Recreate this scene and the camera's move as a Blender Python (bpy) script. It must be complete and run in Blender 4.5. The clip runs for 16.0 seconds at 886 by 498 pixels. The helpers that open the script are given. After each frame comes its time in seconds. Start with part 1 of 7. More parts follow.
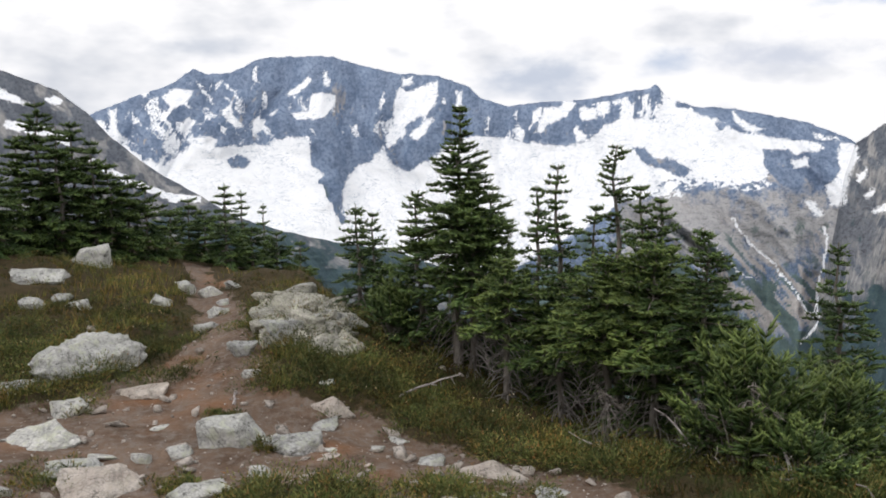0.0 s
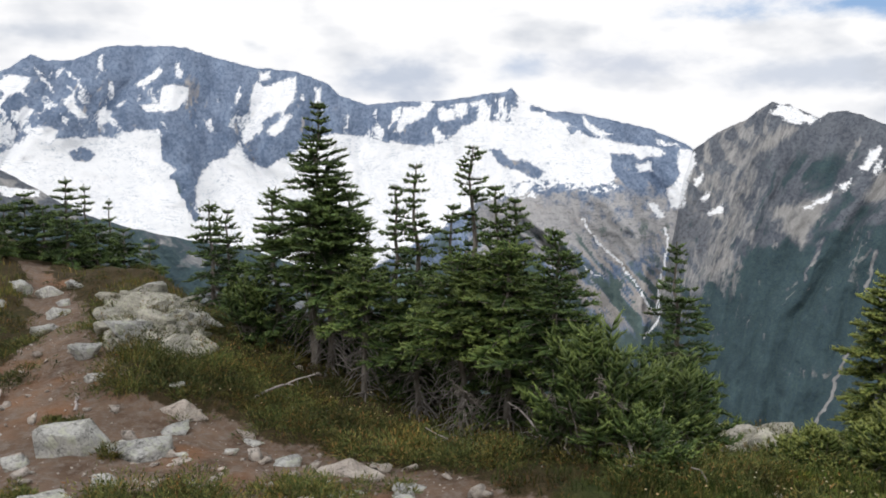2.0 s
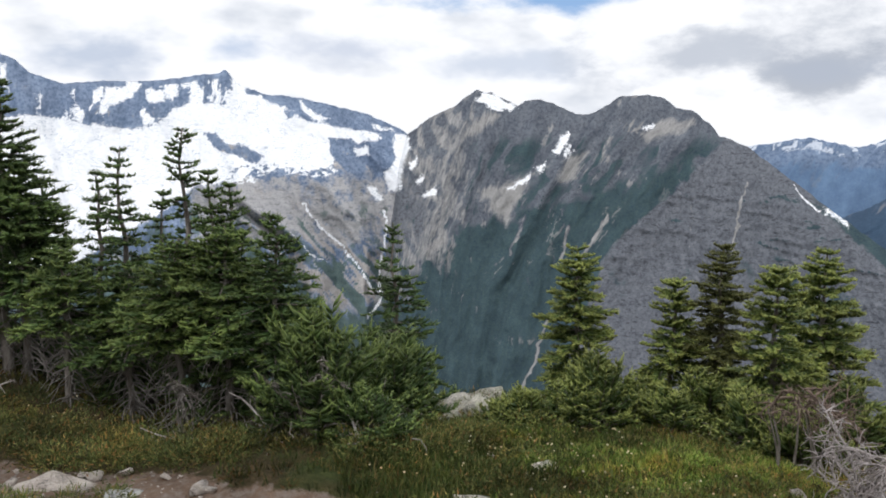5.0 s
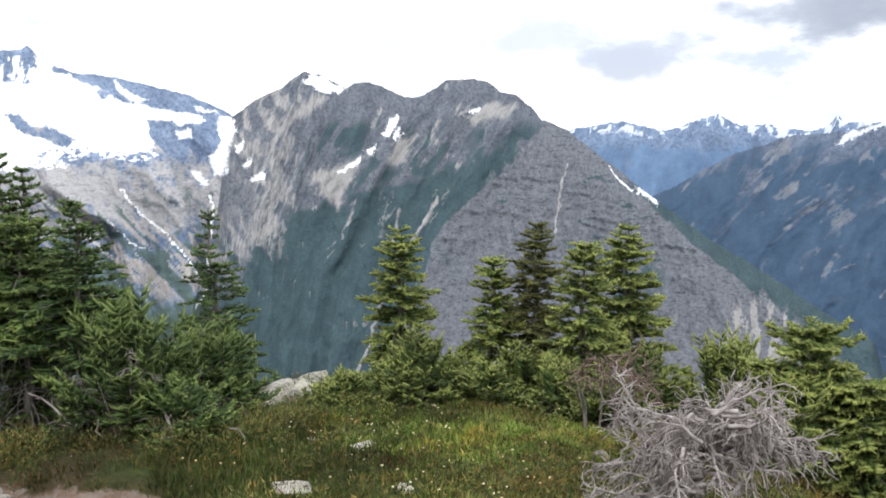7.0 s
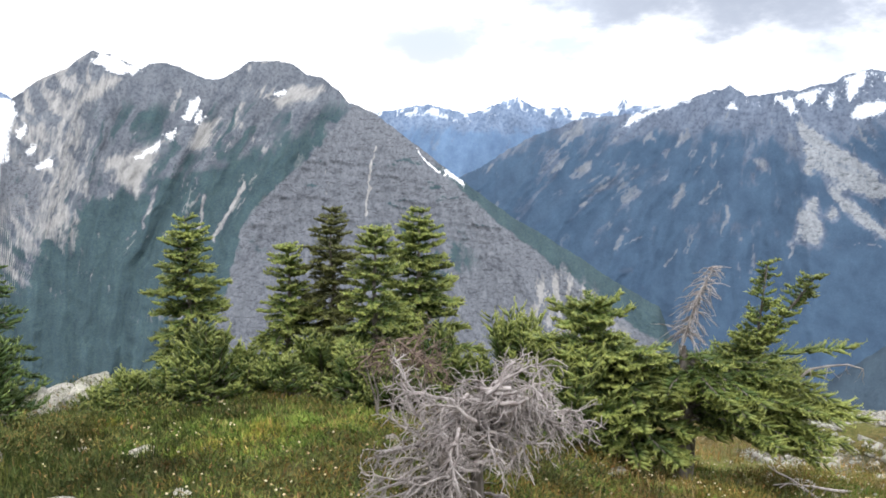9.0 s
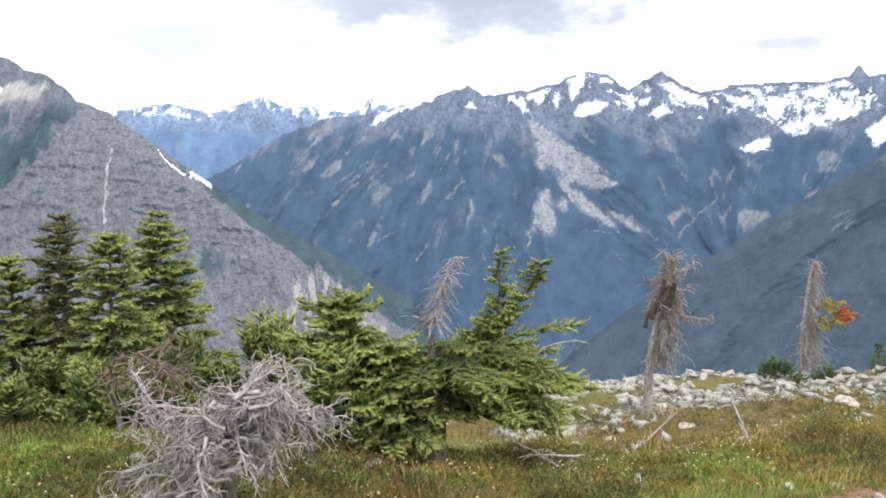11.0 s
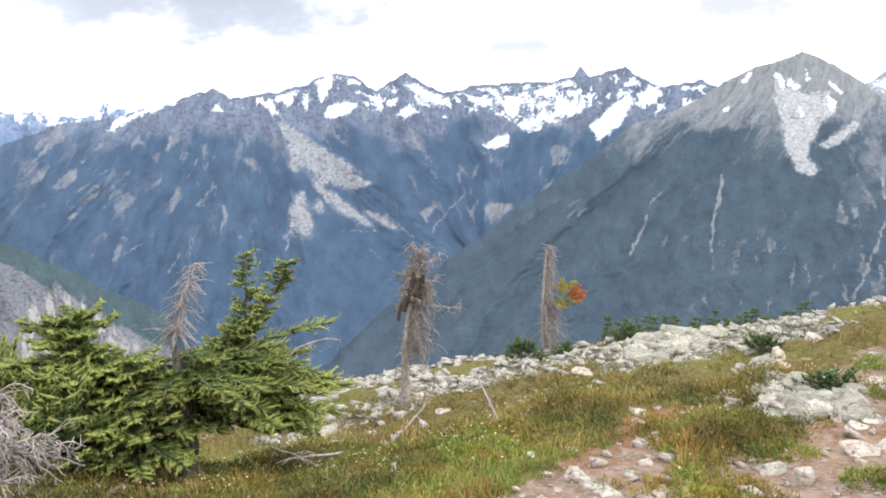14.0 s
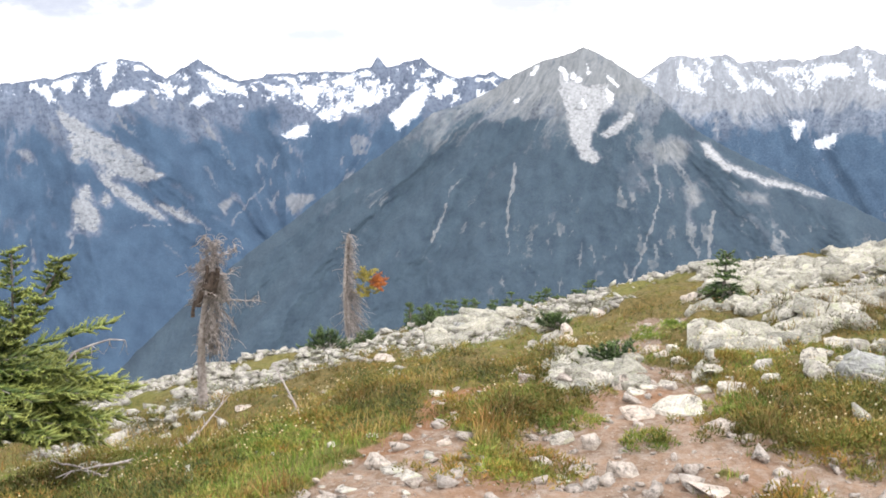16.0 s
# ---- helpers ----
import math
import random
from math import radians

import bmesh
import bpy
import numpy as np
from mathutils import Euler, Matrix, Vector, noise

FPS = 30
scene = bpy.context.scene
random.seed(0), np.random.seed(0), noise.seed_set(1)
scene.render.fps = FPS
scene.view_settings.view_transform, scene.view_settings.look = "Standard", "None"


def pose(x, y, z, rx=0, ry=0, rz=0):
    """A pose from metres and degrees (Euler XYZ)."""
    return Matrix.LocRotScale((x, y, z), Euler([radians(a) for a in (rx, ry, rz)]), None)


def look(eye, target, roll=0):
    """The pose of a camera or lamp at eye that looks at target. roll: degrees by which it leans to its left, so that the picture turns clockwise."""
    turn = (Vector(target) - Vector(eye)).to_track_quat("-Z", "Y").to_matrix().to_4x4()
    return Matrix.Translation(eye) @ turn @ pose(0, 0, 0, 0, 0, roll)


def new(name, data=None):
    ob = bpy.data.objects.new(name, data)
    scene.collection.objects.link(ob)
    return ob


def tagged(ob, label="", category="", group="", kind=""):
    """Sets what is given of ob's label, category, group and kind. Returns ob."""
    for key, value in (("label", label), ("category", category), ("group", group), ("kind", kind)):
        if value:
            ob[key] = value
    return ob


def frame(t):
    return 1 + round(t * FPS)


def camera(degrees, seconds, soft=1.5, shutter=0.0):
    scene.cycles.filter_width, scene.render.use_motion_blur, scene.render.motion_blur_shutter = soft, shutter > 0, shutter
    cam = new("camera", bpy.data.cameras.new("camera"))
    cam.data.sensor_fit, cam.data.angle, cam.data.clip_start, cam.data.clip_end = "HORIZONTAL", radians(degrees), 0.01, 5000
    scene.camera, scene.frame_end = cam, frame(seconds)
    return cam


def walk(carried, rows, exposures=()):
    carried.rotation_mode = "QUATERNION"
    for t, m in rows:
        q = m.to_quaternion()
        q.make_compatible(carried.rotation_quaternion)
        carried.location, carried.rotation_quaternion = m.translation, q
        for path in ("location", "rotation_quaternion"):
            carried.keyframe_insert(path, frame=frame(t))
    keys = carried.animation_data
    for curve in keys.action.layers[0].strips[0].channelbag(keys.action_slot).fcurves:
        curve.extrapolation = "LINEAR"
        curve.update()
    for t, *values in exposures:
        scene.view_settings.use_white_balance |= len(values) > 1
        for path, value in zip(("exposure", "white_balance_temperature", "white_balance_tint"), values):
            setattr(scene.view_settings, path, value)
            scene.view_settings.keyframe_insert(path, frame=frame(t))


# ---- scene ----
cam = camera(55.7, 16.0, soft=1.8)
PATH = [
    (0, (0.000, 0.301, 1.656), (-0.159, 2.284, 1.446), -1.1),
    (0.5, (0.003, 0.302, 1.655), (-0.079, 2.289, 1.443), -0.8),
    (1, (0.008, 0.297, 1.654), (0.013, 2.285, 1.440), -0.5),
    (1.5, (0.003, 0.294, 1.652), (0.091, 2.280, 1.437), -0.2),
    (2, (0.006, 0.295, 1.652), (0.182, 2.276, 1.436), 0.1),
    (2.5, (0.011, 0.297, 1.650), (0.282, 2.267, 1.432), 0.2),
    (3, (0.023, 0.304, 1.651), (0.407, 2.254, 1.426), 0.2),
    (3.5, (0.028, 0.304, 1.652), (0.519, 2.229, 1.420), 0.1),
    (4, (0.028, 0.311, 1.650), (0.632, 2.203, 1.412), 0.1),
    (6.5, (0.081, 0.284, 1.636), (1.150, 1.952, 1.358), 0.3),
    (7, (0.112, 0.264, 1.638), (1.262, 1.874, 1.349), 0.3),
    (7.5, (0.164, 0.264, 1.636), (1.387, 1.817, 1.337), 0.3),
    (8, (0.215, 0.256, 1.638), (1.513, 1.745, 1.328), 0.4),
    (8.5, (0.251, 0.241, 1.642), (1.630, 1.653, 1.321), 0.4),
    (9, (0.284, 0.230, 1.637), (1.762, 1.538, 1.311), 0.3),
    (9.5, (0.266, 0.211, 1.647), (1.840, 1.400, 1.317), 0.5),
    (10, (0.270, 0.200, 1.643), (1.934, 1.261, 1.314), 0.5),
    (12.5, (0.339, 0.155, 1.621), (2.241, 0.684, 1.300), -0.3),
    (13, (0.330, 0.137, 1.616), (2.253, 0.582, 1.296), -0.4),
    (13.5, (0.319, 0.124, 1.618), (2.258, 0.489, 1.295), -0.5),
    (14, (0.337, 0.110, 1.611), (2.291, 0.386, 1.287), -0.7),
    (14.5, (0.354, 0.098, 1.601), (2.318, 0.279, 1.273), -0.7),
    (15, (0.371, 0.091, 1.595), (2.341, 0.152, 1.261), -0.5),
    (15.5, (0.372, 0.086, 1.594), (2.342, 0.026, 1.252), -0.2),
    (16, (0.392, 0.063, 1.585), (2.351, -0.126, 1.234), -0.2),
]
walk(cam, [(t, look(eye, target, roll)) for t, eye, target, roll in PATH],
     exposures=[(0, -0.95, 6350, 12), (2.5, -0.98, 6350, 11), (4, -1.08, 6250, 11), (6.5, -0.42, 6150, 11), (8, -0.2, 6150, 11), (10, -0.02, 6200, 11), (13, 0.07, 6250, 12), (16, 0.16, 6400, 13)])


# ---- light ----
SUN_AZ, SUN_EL = -140.0, 52.0          # degrees: clockwise from +y, above the horizon


def sky_world():
    w = bpy.data.worlds.new("sky")
    scene.world = w
    w.use_nodes = True
    t = w.node_tree
    t.nodes.clear()
    N, L = t.nodes.new, t.links.new
    out, bg = N("ShaderNodeOutputWorld"), N("ShaderNodeBackground")
    sky = N("ShaderNodeTexSky")
    sky.sky_type, sky.sun_disc = "NISHITA", False
    sky.sun_elevation, sky.sun_rotation = radians(SUN_EL), radians(SUN_AZ)
    sky.altitude, sky.dust_density = 2000, 1.5
    dim = N("ShaderNodeVectorMath")
    dim.operation = "SCALE"
    dim.inputs["Scale"].default_value = 0.085
    L(sky.outputs[0], dim.inputs[0])
    coord, spread = N("ShaderNodeTexCoord"), N("ShaderNodeMapping")
    spread.inputs["Scale"].default_value = (1.0, 1.0, 2.2)
    L(coord.outputs["Generated"], spread.inputs[0])
    big, fine = N("ShaderNodeTexNoise"), N("ShaderNodeTexNoise")
    for n, s, d, r in ((big, 3.1, 6, 0.5), (fine, 5.0, 5, 0.52)):
        n.inputs["Scale"].default_value, n.inputs["Detail"].default_value, n.inputs["Roughness"].default_value = s, d, r
        L(spread.outputs[0], n.inputs["Vector"])
    # cloud cover with blue gaps
    gap = N("ShaderNodeValToRGB")
    gap.color_ramp.elements[0].position, gap.color_ramp.elements[0].color = 0.25, (0, 0, 0, 1)
    gap.color_ramp.elements[1].position, gap.color_ramp.elements[1].color = 0.34, (1, 1, 1, 1)
    L(big.outputs[0], gap.inputs[0])
    # white tops and grey undersides
    tone = N("ShaderNodeValToRGB")
    tone.color_ramp.elements[0].position, tone.color_ramp.elements[0].color = 0.29, (0.70, 0.74, 0.80, 1)
    tone.color_ramp.elements[1].position, tone.color_ramp.elements[1].color = 0.46, (1.2, 1.19, 1.17, 1)
    L(fine.outputs[0], tone.inputs[0])
    mix = N("ShaderNodeMixRGB")
    L(gap.outputs[0], mix.inputs[0]), L(dim.outputs[0], mix.inputs[1]), L(tone.outputs[0], mix.inputs[2])
    # the clouds that stand over the ranges: azimuth, elevation, half width, half height, raggedness, colour
    def op(kind, a, b=0.0):
        n = N("ShaderNodeMath")
        n.operation = kind
        for v, i in ((a, 0), (b, 1)):
            if isinstance(v, (int, float)):
                n.inputs[i].default_value = v
            else:
                L(v, n.inputs[i])
        return n.outputs[0]

    xyz = N("ShaderNodeSeparateXYZ")
    L(coord.outputs["Generated"], xyz.inputs[0])
    az = op("MULTIPLY", op("ARCTAN2", xyz.outputs[0], xyz.outputs[1]), 57.2958)
    el = op("MULTIPLY", op("ARCSINE", xyz.outputs[2]), 57.2958)
    rag = N("ShaderNodeTexNoise")
    rag.inputs["Scale"].default_value, rag.inputs["Detail"].default_value, rag.inputs["Roughness"].default_value = 8.0, 7, 0.6
    L(spread.outputs[0], rag.inputs["Vector"])
    ragged = op("MULTIPLY", op("SUBTRACT", rag.outputs[0], 0.5), 4.2)
    last = mix.outputs[0]
    for a, e, w, h, fray, c in ((56, 6.6, 14, 3.4, 1.0, (0.66, 0.69, 0.74)), (60, 7.0, 8, 1.5, 1.0, (0.50, 0.54, 0.60)), (66, 6.6, 13, 2.6, 1.0, (0.46, 0.49, 0.55)), (47.5, 4.1, 3.6, 1.0, 1.0, (0.58, 0.61, 0.66)), (1.1, 5.4, 4.2, 1.4, 1.0, (0.70, 0.76, 0.86)), (17, 6.2, 5.5, 1.2, 1.0, (0.80, 0.84, 0.92)), (27, 5.2, 4.5, 1.1, 1.0, (0.80, 0.85, 0.93)),
                          (31, 9.3, 8, 0.8, 1.0, (0.36, 0.56, 0.86)), (10.3, 6.0, 2.2, 0.9, 1.0, (0.72, 0.80, 0.93)), (39.6, 5.6, 4.2, 1.6, 1.0, (0.70, 0.73, 0.78)), (56, 4.4, 4.5, 0.9, 1.0, (0.60, 0.65, 0.74)), (101, 6.2, 9, 1.1, 1.0, (0.50, 0.52, 0.56)), (86, 4.2, 5, 0.9, 1.0, (0.50, 0.53, 0.58)), (-20, 7.6, 4, 0.8, 1.0, (0.78, 0.82, 0.88)),
                          (66.2, 7.4, 8.2, 2.9, 0.45, (0.36, 0.39, 0.45)), (64.4, 5.9, 4.0, 1.3, 0.55, (0.40, 0.43, 0.49)), (47.6, 4.5, 2.6, 0.7, 0.6, (0.56, 0.60, 0.67))):
        d = op("SQRT", op("ADD", op("POWER", op("ABSOLUTE", op("DIVIDE", op("SUBTRACT", az, a), w)), 2.0), op("POWER", op("ABSOLUTE", op("DIVIDE", op("SUBTRACT", el, e), h)), 2.0)))
        soft = N("ShaderNodeMapRange")
        soft.interpolation_type = "SMOOTHSTEP"
        soft.inputs["From Min"].default_value, soft.inputs["From Max"].default_value = 1.4, 0.0
        L(op("ADD", d, op("MULTIPLY", ragged, fray)), soft.inputs["Value"])
        lay_on = N("ShaderNodeMixRGB")
        lay_on.inputs[2].default_value = (*c, 1)
        L(soft.outputs[0], lay_on.inputs[0]), L(last, lay_on.inputs[1])
        last = lay_on.outputs[0]
    L(last, bg.inputs[0])
    bg.inputs[1].default_value = 1.65
    L(bg.outputs[0], out.inputs[0])


sky_world()
sun = new("sun", bpy.data.lights.new("sun", "SUN"))
sun.data.energy, sun.data.angle, sun.data.color = 1.9, radians(5), (1.0, 0.96, 0.90)
_a, _e = radians(SUN_AZ), radians(SUN_EL)
sun.matrix_world = look((60 * math.sin(_a) * math.cos(_e), 60 * math.cos(_a) * math.cos(_e), 60 * math.sin(_e)), (0, 0, 0))


# ---- small tools ----
def hash2(ix, iy, seed):
    h = (ix.astype(np.int64) * 374761393 + iy.astype(np.int64) * 668265263 + seed * 974634777) & 0x7FFFFFFF
    h = ((h ^ (h >> 13)) * 1274126177) & 0x7FFFFFFF
    return ((h ^ (h >> 16)) & 0xFFFF) / 65535.0


def vnoise(x, y, seed=0):
    x, y = np.asarray(x, float), np.asarray(y, float)
    ix, iy = np.floor(x), np.floor(y)
    fx, fy = x - ix, y - iy
    fx, fy = fx * fx * fx * (fx * (6 * fx - 15) + 10), fy * fy * fy * (fy * (6 * fy - 15) + 10)
    a, b = hash2(ix, iy, seed), hash2(ix + 1, iy, seed)
    c, d = hash2(ix, iy + 1, seed), hash2(ix + 1, iy + 1, seed)
    return (a + (b - a) * fx) * (1 - fy) + (c + (d - c) * fx) * fy


def fbm(x, y, octaves=5, seed=0, gain=0.5):
    total, amp, norm = 0.0, 1.0, 0.0
    for o in range(octaves):
        total = total + amp * vnoise(x * 2.03**o + 17.3 * o, y * 2.03**o - 9.1 * o, seed + o)
        norm, amp = norm + amp, amp * gain
    return total / norm


def ridged(x, y, octaves=5, seed=0, gain=0.5):
    total, amp, norm = 0.0, 1.0, 0.0
    for o in range(octaves):
        n = 1 - abs(2 * vnoise(x * 2.03**o + 5.7 * o, y * 2.03**o + 3.3 * o, seed + o) - 1)
        total = total + amp * n * n
        norm, amp = norm + amp, amp * gain
    return total / norm


def cells(x, y, seed):
    """Cracked blocks: distance to the nearest crack, and two random numbers for each block."""
    ix, iy = np.floor(x), np.floor(y)
    best, second = np.full(x.shape, 9.0), np.full(x.shape, 9.0)
    one, two = np.zeros(x.shape), np.zeros(x.shape)
    for dx in (-1, 0, 1):
        for dy in (-1, 0, 1):
            cx, cy = ix + dx, iy + dy
            d = np.hypot(cx + 0.15 + 0.7 * hash2(cx, cy, seed) - x, cy + 0.15 + 0.7 * hash2(cx, cy, seed + 1) - y)
            near = d < best
            second = np.where(near, best, np.minimum(second, d))
            one, two = np.where(near, hash2(cx, cy, seed + 2), one), np.where(near, hash2(cx, cy, seed + 3), two)
            best = np.where(near, d, best)
    return second - best, one, two


def step(a, b, x):
    u = np.clip((x - a) / (b - a), 0, 1)
    return u * u * (3 - 2 * u)


def polar(az, r, z=0.0):
    a = radians(az)
    return Vector((r * math.sin(a), r * math.cos(a), z))


def mesh_from(name, verts, faces, mats=(), smooth=True):
    me = bpy.data.meshes.new(name)
    verts = np.asarray(verts, np.float32)
    if isinstance(faces, np.ndarray):
        n, k = faces.shape
        me.vertices.add(len(verts)), me.loops.add(n * k), me.polygons.add(n)
        me.vertices.foreach_set("co", verts.ravel())
        me.loops.foreach_set("vertex_index", faces.astype(np.int32).ravel())
        me.polygons.foreach_set("loop_start", np.arange(0, n * k, k, dtype=np.int32))
        me.update(calc_edges=True)
        me.validate()
    else:
        me.from_pydata(verts.tolist(), [], faces)
    if smooth:
        me.polygons.foreach_set("use_smooth", np.ones(len(me.polygons), bool))
    for m in mats:
        me.materials.append(m)
    return me


def part(name, me, parent, label=""):
    """Links a mesh as one part under a thing."""
    ob = new(name, me)
    ob.parent = parent
    return tagged(ob, label=label)


def grid_faces(rows, cols, wrap=False):
    i = np.arange(rows * cols).reshape(rows, cols)
    if wrap:
        i = np.concatenate([i, i[:, :1]], 1)
    return np.stack([i[:-1, :-1], i[:-1, 1:], i[1:, 1:], i[1:, :-1]], -1).reshape(-1, 4)


# ---- materials ----
class Mat:
    """A node material with a few short cuts."""

    def __init__(self, name, rough=0.9, spec=0.3):
        self.m = bpy.data.materials.new(name)
        self.m.use_nodes = True
        self.t = self.m.node_tree
        self.b = self.t.nodes["Principled BSDF"]
        self.b.inputs["Roughness"].default_value = rough
        self.b.inputs["Specular IOR Level"].default_value = spec
        self.coord = self.t.nodes.new("ShaderNodeTexCoord").outputs["Object"]

    def link(self, a, b):
        self.t.links.new(a, b)
        return self

    def noise(self, scale, detail=5, rough=0.55, stretch=None, distort=0.0):
        n = self.t.nodes.new("ShaderNodeTexNoise")
        n.inputs["Scale"].default_value, n.inputs["Detail"].default_value = scale, detail
        n.inputs["Roughness"].default_value, n.inputs["Distortion"].default_value = rough, distort
        v = self.coord
        if stretch:
            mp = self.t.nodes.new("ShaderNodeMapping")
            mp.inputs["Scale"].default_value = stretch
            self.link(v, mp.inputs[0])
            v = mp.outputs[0]
        self.link(v, n.inputs["Vector"])
        return n.outputs[0]

    def voronoi(self, scale, feature="F1"):
        n = self.t.nodes.new("ShaderNodeTexVoronoi")
        n.feature = feature
        n.inputs["Scale"].default_value = scale
        self.link(self.coord, n.inputs["Vector"])
        return n.outputs["Distance"]

    def ramp(self, fac, *stops):
        r = self.t.nodes.new("ShaderNodeValToRGB")
        e = r.color_ramp.elements
        while len(e) < len(stops):
            e.new(0.5)
        for k, (p, c) in zip(e, stops):
            k.position, k.color = p, (*c, 1) if len(c) == 3 else c
        self.link(fac, r.inputs[0])
        return r.outputs[0]

    def mix(self, fac, a, b, kind="MIX"):
        n = self.t.nodes.new("ShaderNodeMixRGB")
        n.blend_type = kind
        for v, i in ((fac, 0), (a, 1), (b, 2)):
            if isinstance(v, (int, float)):
                n.inputs[i].default_value = v if i == 0 else (v, v, v, 1)
            elif isinstance(v, tuple):
                n.inputs[i].default_value = (*v, 1)
            else:
                self.link(v, n.inputs[i])
        return n.outputs[0]

    def math(self, op, a, b=0.0, c=0.0):
        n = self.t.nodes.new("ShaderNodeMath")
        n.operation = op
        for v, i in ((a, 0), (b, 1), (c, 2)):
            if isinstance(v, (int, float)):
                n.inputs[i].default_value = v
            else:
                self.link(v, n.inputs[i])
        return n.outputs[0]

    def attr(self, name):
        n = self.t.nodes.new("ShaderNodeAttribute")
        n.attribute_name = name
        sp = self.t.nodes.new("ShaderNodeSeparateColor")
        self.link(n.outputs["Color"], sp.inputs[0])
        return sp.outputs[0], sp.outputs[1], sp.outputs[2], n.outputs["Alpha"]

    def island(self):
        return self.t.nodes.new("ShaderNodeNewGeometry").outputs["Random Per Island"]

    def rand(self):
        return self.t.nodes.new("ShaderNodeObjectInfo").outputs["Random"]

    def edge(self, mask, noise_out, lo=0.44, hi=0.56, amount=0.7):
        """A mask whose soft border is broken up by a noise."""
        n = self.math("ADD", mask, self.math("MULTIPLY", self.math("SUBTRACT", noise_out, 0.5), amount))
        return self.ramp(n, (lo, (0, 0, 0)), (hi, (1, 1, 1)))

    def bump(self, height, strength=0.5, distance=0.02):
        n = self.t.nodes.new("ShaderNodeBump")
        n.inputs["Strength"].default_value, n.inputs["Distance"].default_value = strength, distance
        self.link(height, n.inputs["Height"])
        self.link(n.outputs[0], self.b.inputs["Normal"])
        return self

    def color(self, c):
        if isinstance(c, tuple):
            self.b.inputs["Base Color"].default_value = (*c, 1)
        else:
            self.link(c, self.b.inputs["Base Color"])
        return self


def mountain_material(name, rock_a, rock_b, veg_a, veg_b, slab_a, slab_b, tan, firn_a=(0.90, 0.91, 0.93), firn_b=(0.36, 0.42, 0.50)):
    """Rock, forest, slabs, scree and snow, whose grain follows the fall line of the slope."""
    m = Mat(name, 0.95, 0.1)
    snow, veg, slab, earth = m.attr("cover")
    flow = m.t.nodes.new("ShaderNodeAttribute")
    flow.attribute_name = "flow"
    sep = m.t.nodes.new("ShaderNodeSeparateXYZ")
    m.link(flow.outputs["Vector"], sep.inputs[0])

    def along(x, y, detail, rough, distort=0.0, fall=True):
        """A noise with x cells a degree across the fall line (or along the contour) and y down it."""
        c = m.t.nodes.new("ShaderNodeCombineXYZ")
        m.link(m.math("MULTIPLY", sep.outputs[0 if fall else 2], x), c.inputs[0])
        m.link(m.math("MULTIPLY", sep.outputs[1], y), c.inputs[1])
        n = m.t.nodes.new("ShaderNodeTexNoise")
        n.inputs["Scale"].default_value, n.inputs["Detail"].default_value = 1.0, detail
        n.inputs["Roughness"].default_value, n.inputs["Distortion"].default_value = rough, distort
        m.link(c.outputs[0], n.inputs["Vector"])
        return n.outputs[0]

    def blend(a, b, w):
        return m.math("ADD", m.math("MULTIPLY", a, 1 - w), m.math("MULTIPLY", b, w))

    black, white = (0, 0, 0), (1, 1, 1)
    streak = along(1.5, 0.5, 8, 0.64, 0.3)
    hair = along(3.6, 1.0, 7, 0.66, 0.4)
    speck = along(4.5, 4.5, 8, 0.72, fall=False)
    broad = along(0.9, 0.7, 6, 0.6, fall=False)
    dapple = along(8.0, 9.0, 5, 0.75, 0.5, fall=False)
    rock = m.mix(m.ramp(blend(blend(streak, hair, 0.4), speck, 0.4), (0.38, black), (0.62, white)), tuple(v * 0.72 for v in rock_a), rock_b)
    rock = m.mix(m.math("MULTIPLY", m.ramp(speck, (0.40, white), (0.50, black)), 0.45), rock, tuple(v * 0.6 for v in rock_a))
    rock = m.mix(1.0, rock, m.ramp(broad, (0.30, (0.72, 0.72, 0.74)), (0.70, (1.18, 1.17, 1.15))), "MULTIPLY")
    dust = m.mix(m.ramp(blend(hair, speck, 0.4), (0.40, black), (0.62, white)), tuple(v * 0.60 for v in tan), tan)
    c = m.mix(m.ramp(m.math("ADD", earth, m.math("MULTIPLY", m.math("SUBTRACT", blend(streak, hair, 0.5), 0.5), 1.7)), (0.36, black), (0.70, white)), rock, dust)
    strata = along(1.5, 5.5, 8, 0.68, 0.8, fall=False)
    pale = m.mix(m.ramp(blend(blend(speck, dapple, 0.5), hair, 0.3), (0.40, black), (0.60, white)), tuple(v * 0.85 for v in slab_a), slab_b)
    pale = m.mix(m.math("MULTIPLY", m.ramp(strata, (0.36, white), (0.44, black)), 0.75), pale, tuple(v * 0.38 for v in slab_a))
    pale = m.mix(m.math("MULTIPLY", m.ramp(speck, (0.36, white), (0.46, black)), 0.5), pale, tuple(v * 0.5 for v in slab_a))
    c = m.mix(m.ramp(m.math("ADD", slab, m.math("MULTIPLY", m.math("SUBTRACT", blend(streak, speck, 0.5), 0.5), 1.3)), (0.40, black), (0.60, white)), c, pale)
    green = m.mix(m.ramp(blend(dapple, hair, 0.2), (0.38, black), (0.62, white)), veg_a, veg_b)
    green = m.mix(1.0, green, m.ramp(blend(broad, streak, 0.25), (0.36, (0.78, 0.79, 0.82)), (0.64, (1.18, 1.18, 1.15))), "MULTIPLY")
    c = m.mix(m.ramp(m.math("ADD", veg, m.math("MULTIPLY", m.math("SUBTRACT", blend(streak, speck, 0.4), 0.5), 2.0)), (0.34, black), (0.66, white)), c, green)
    lines = along(0.9, 3.2, 4, 0.55, 2.2, fall=False)
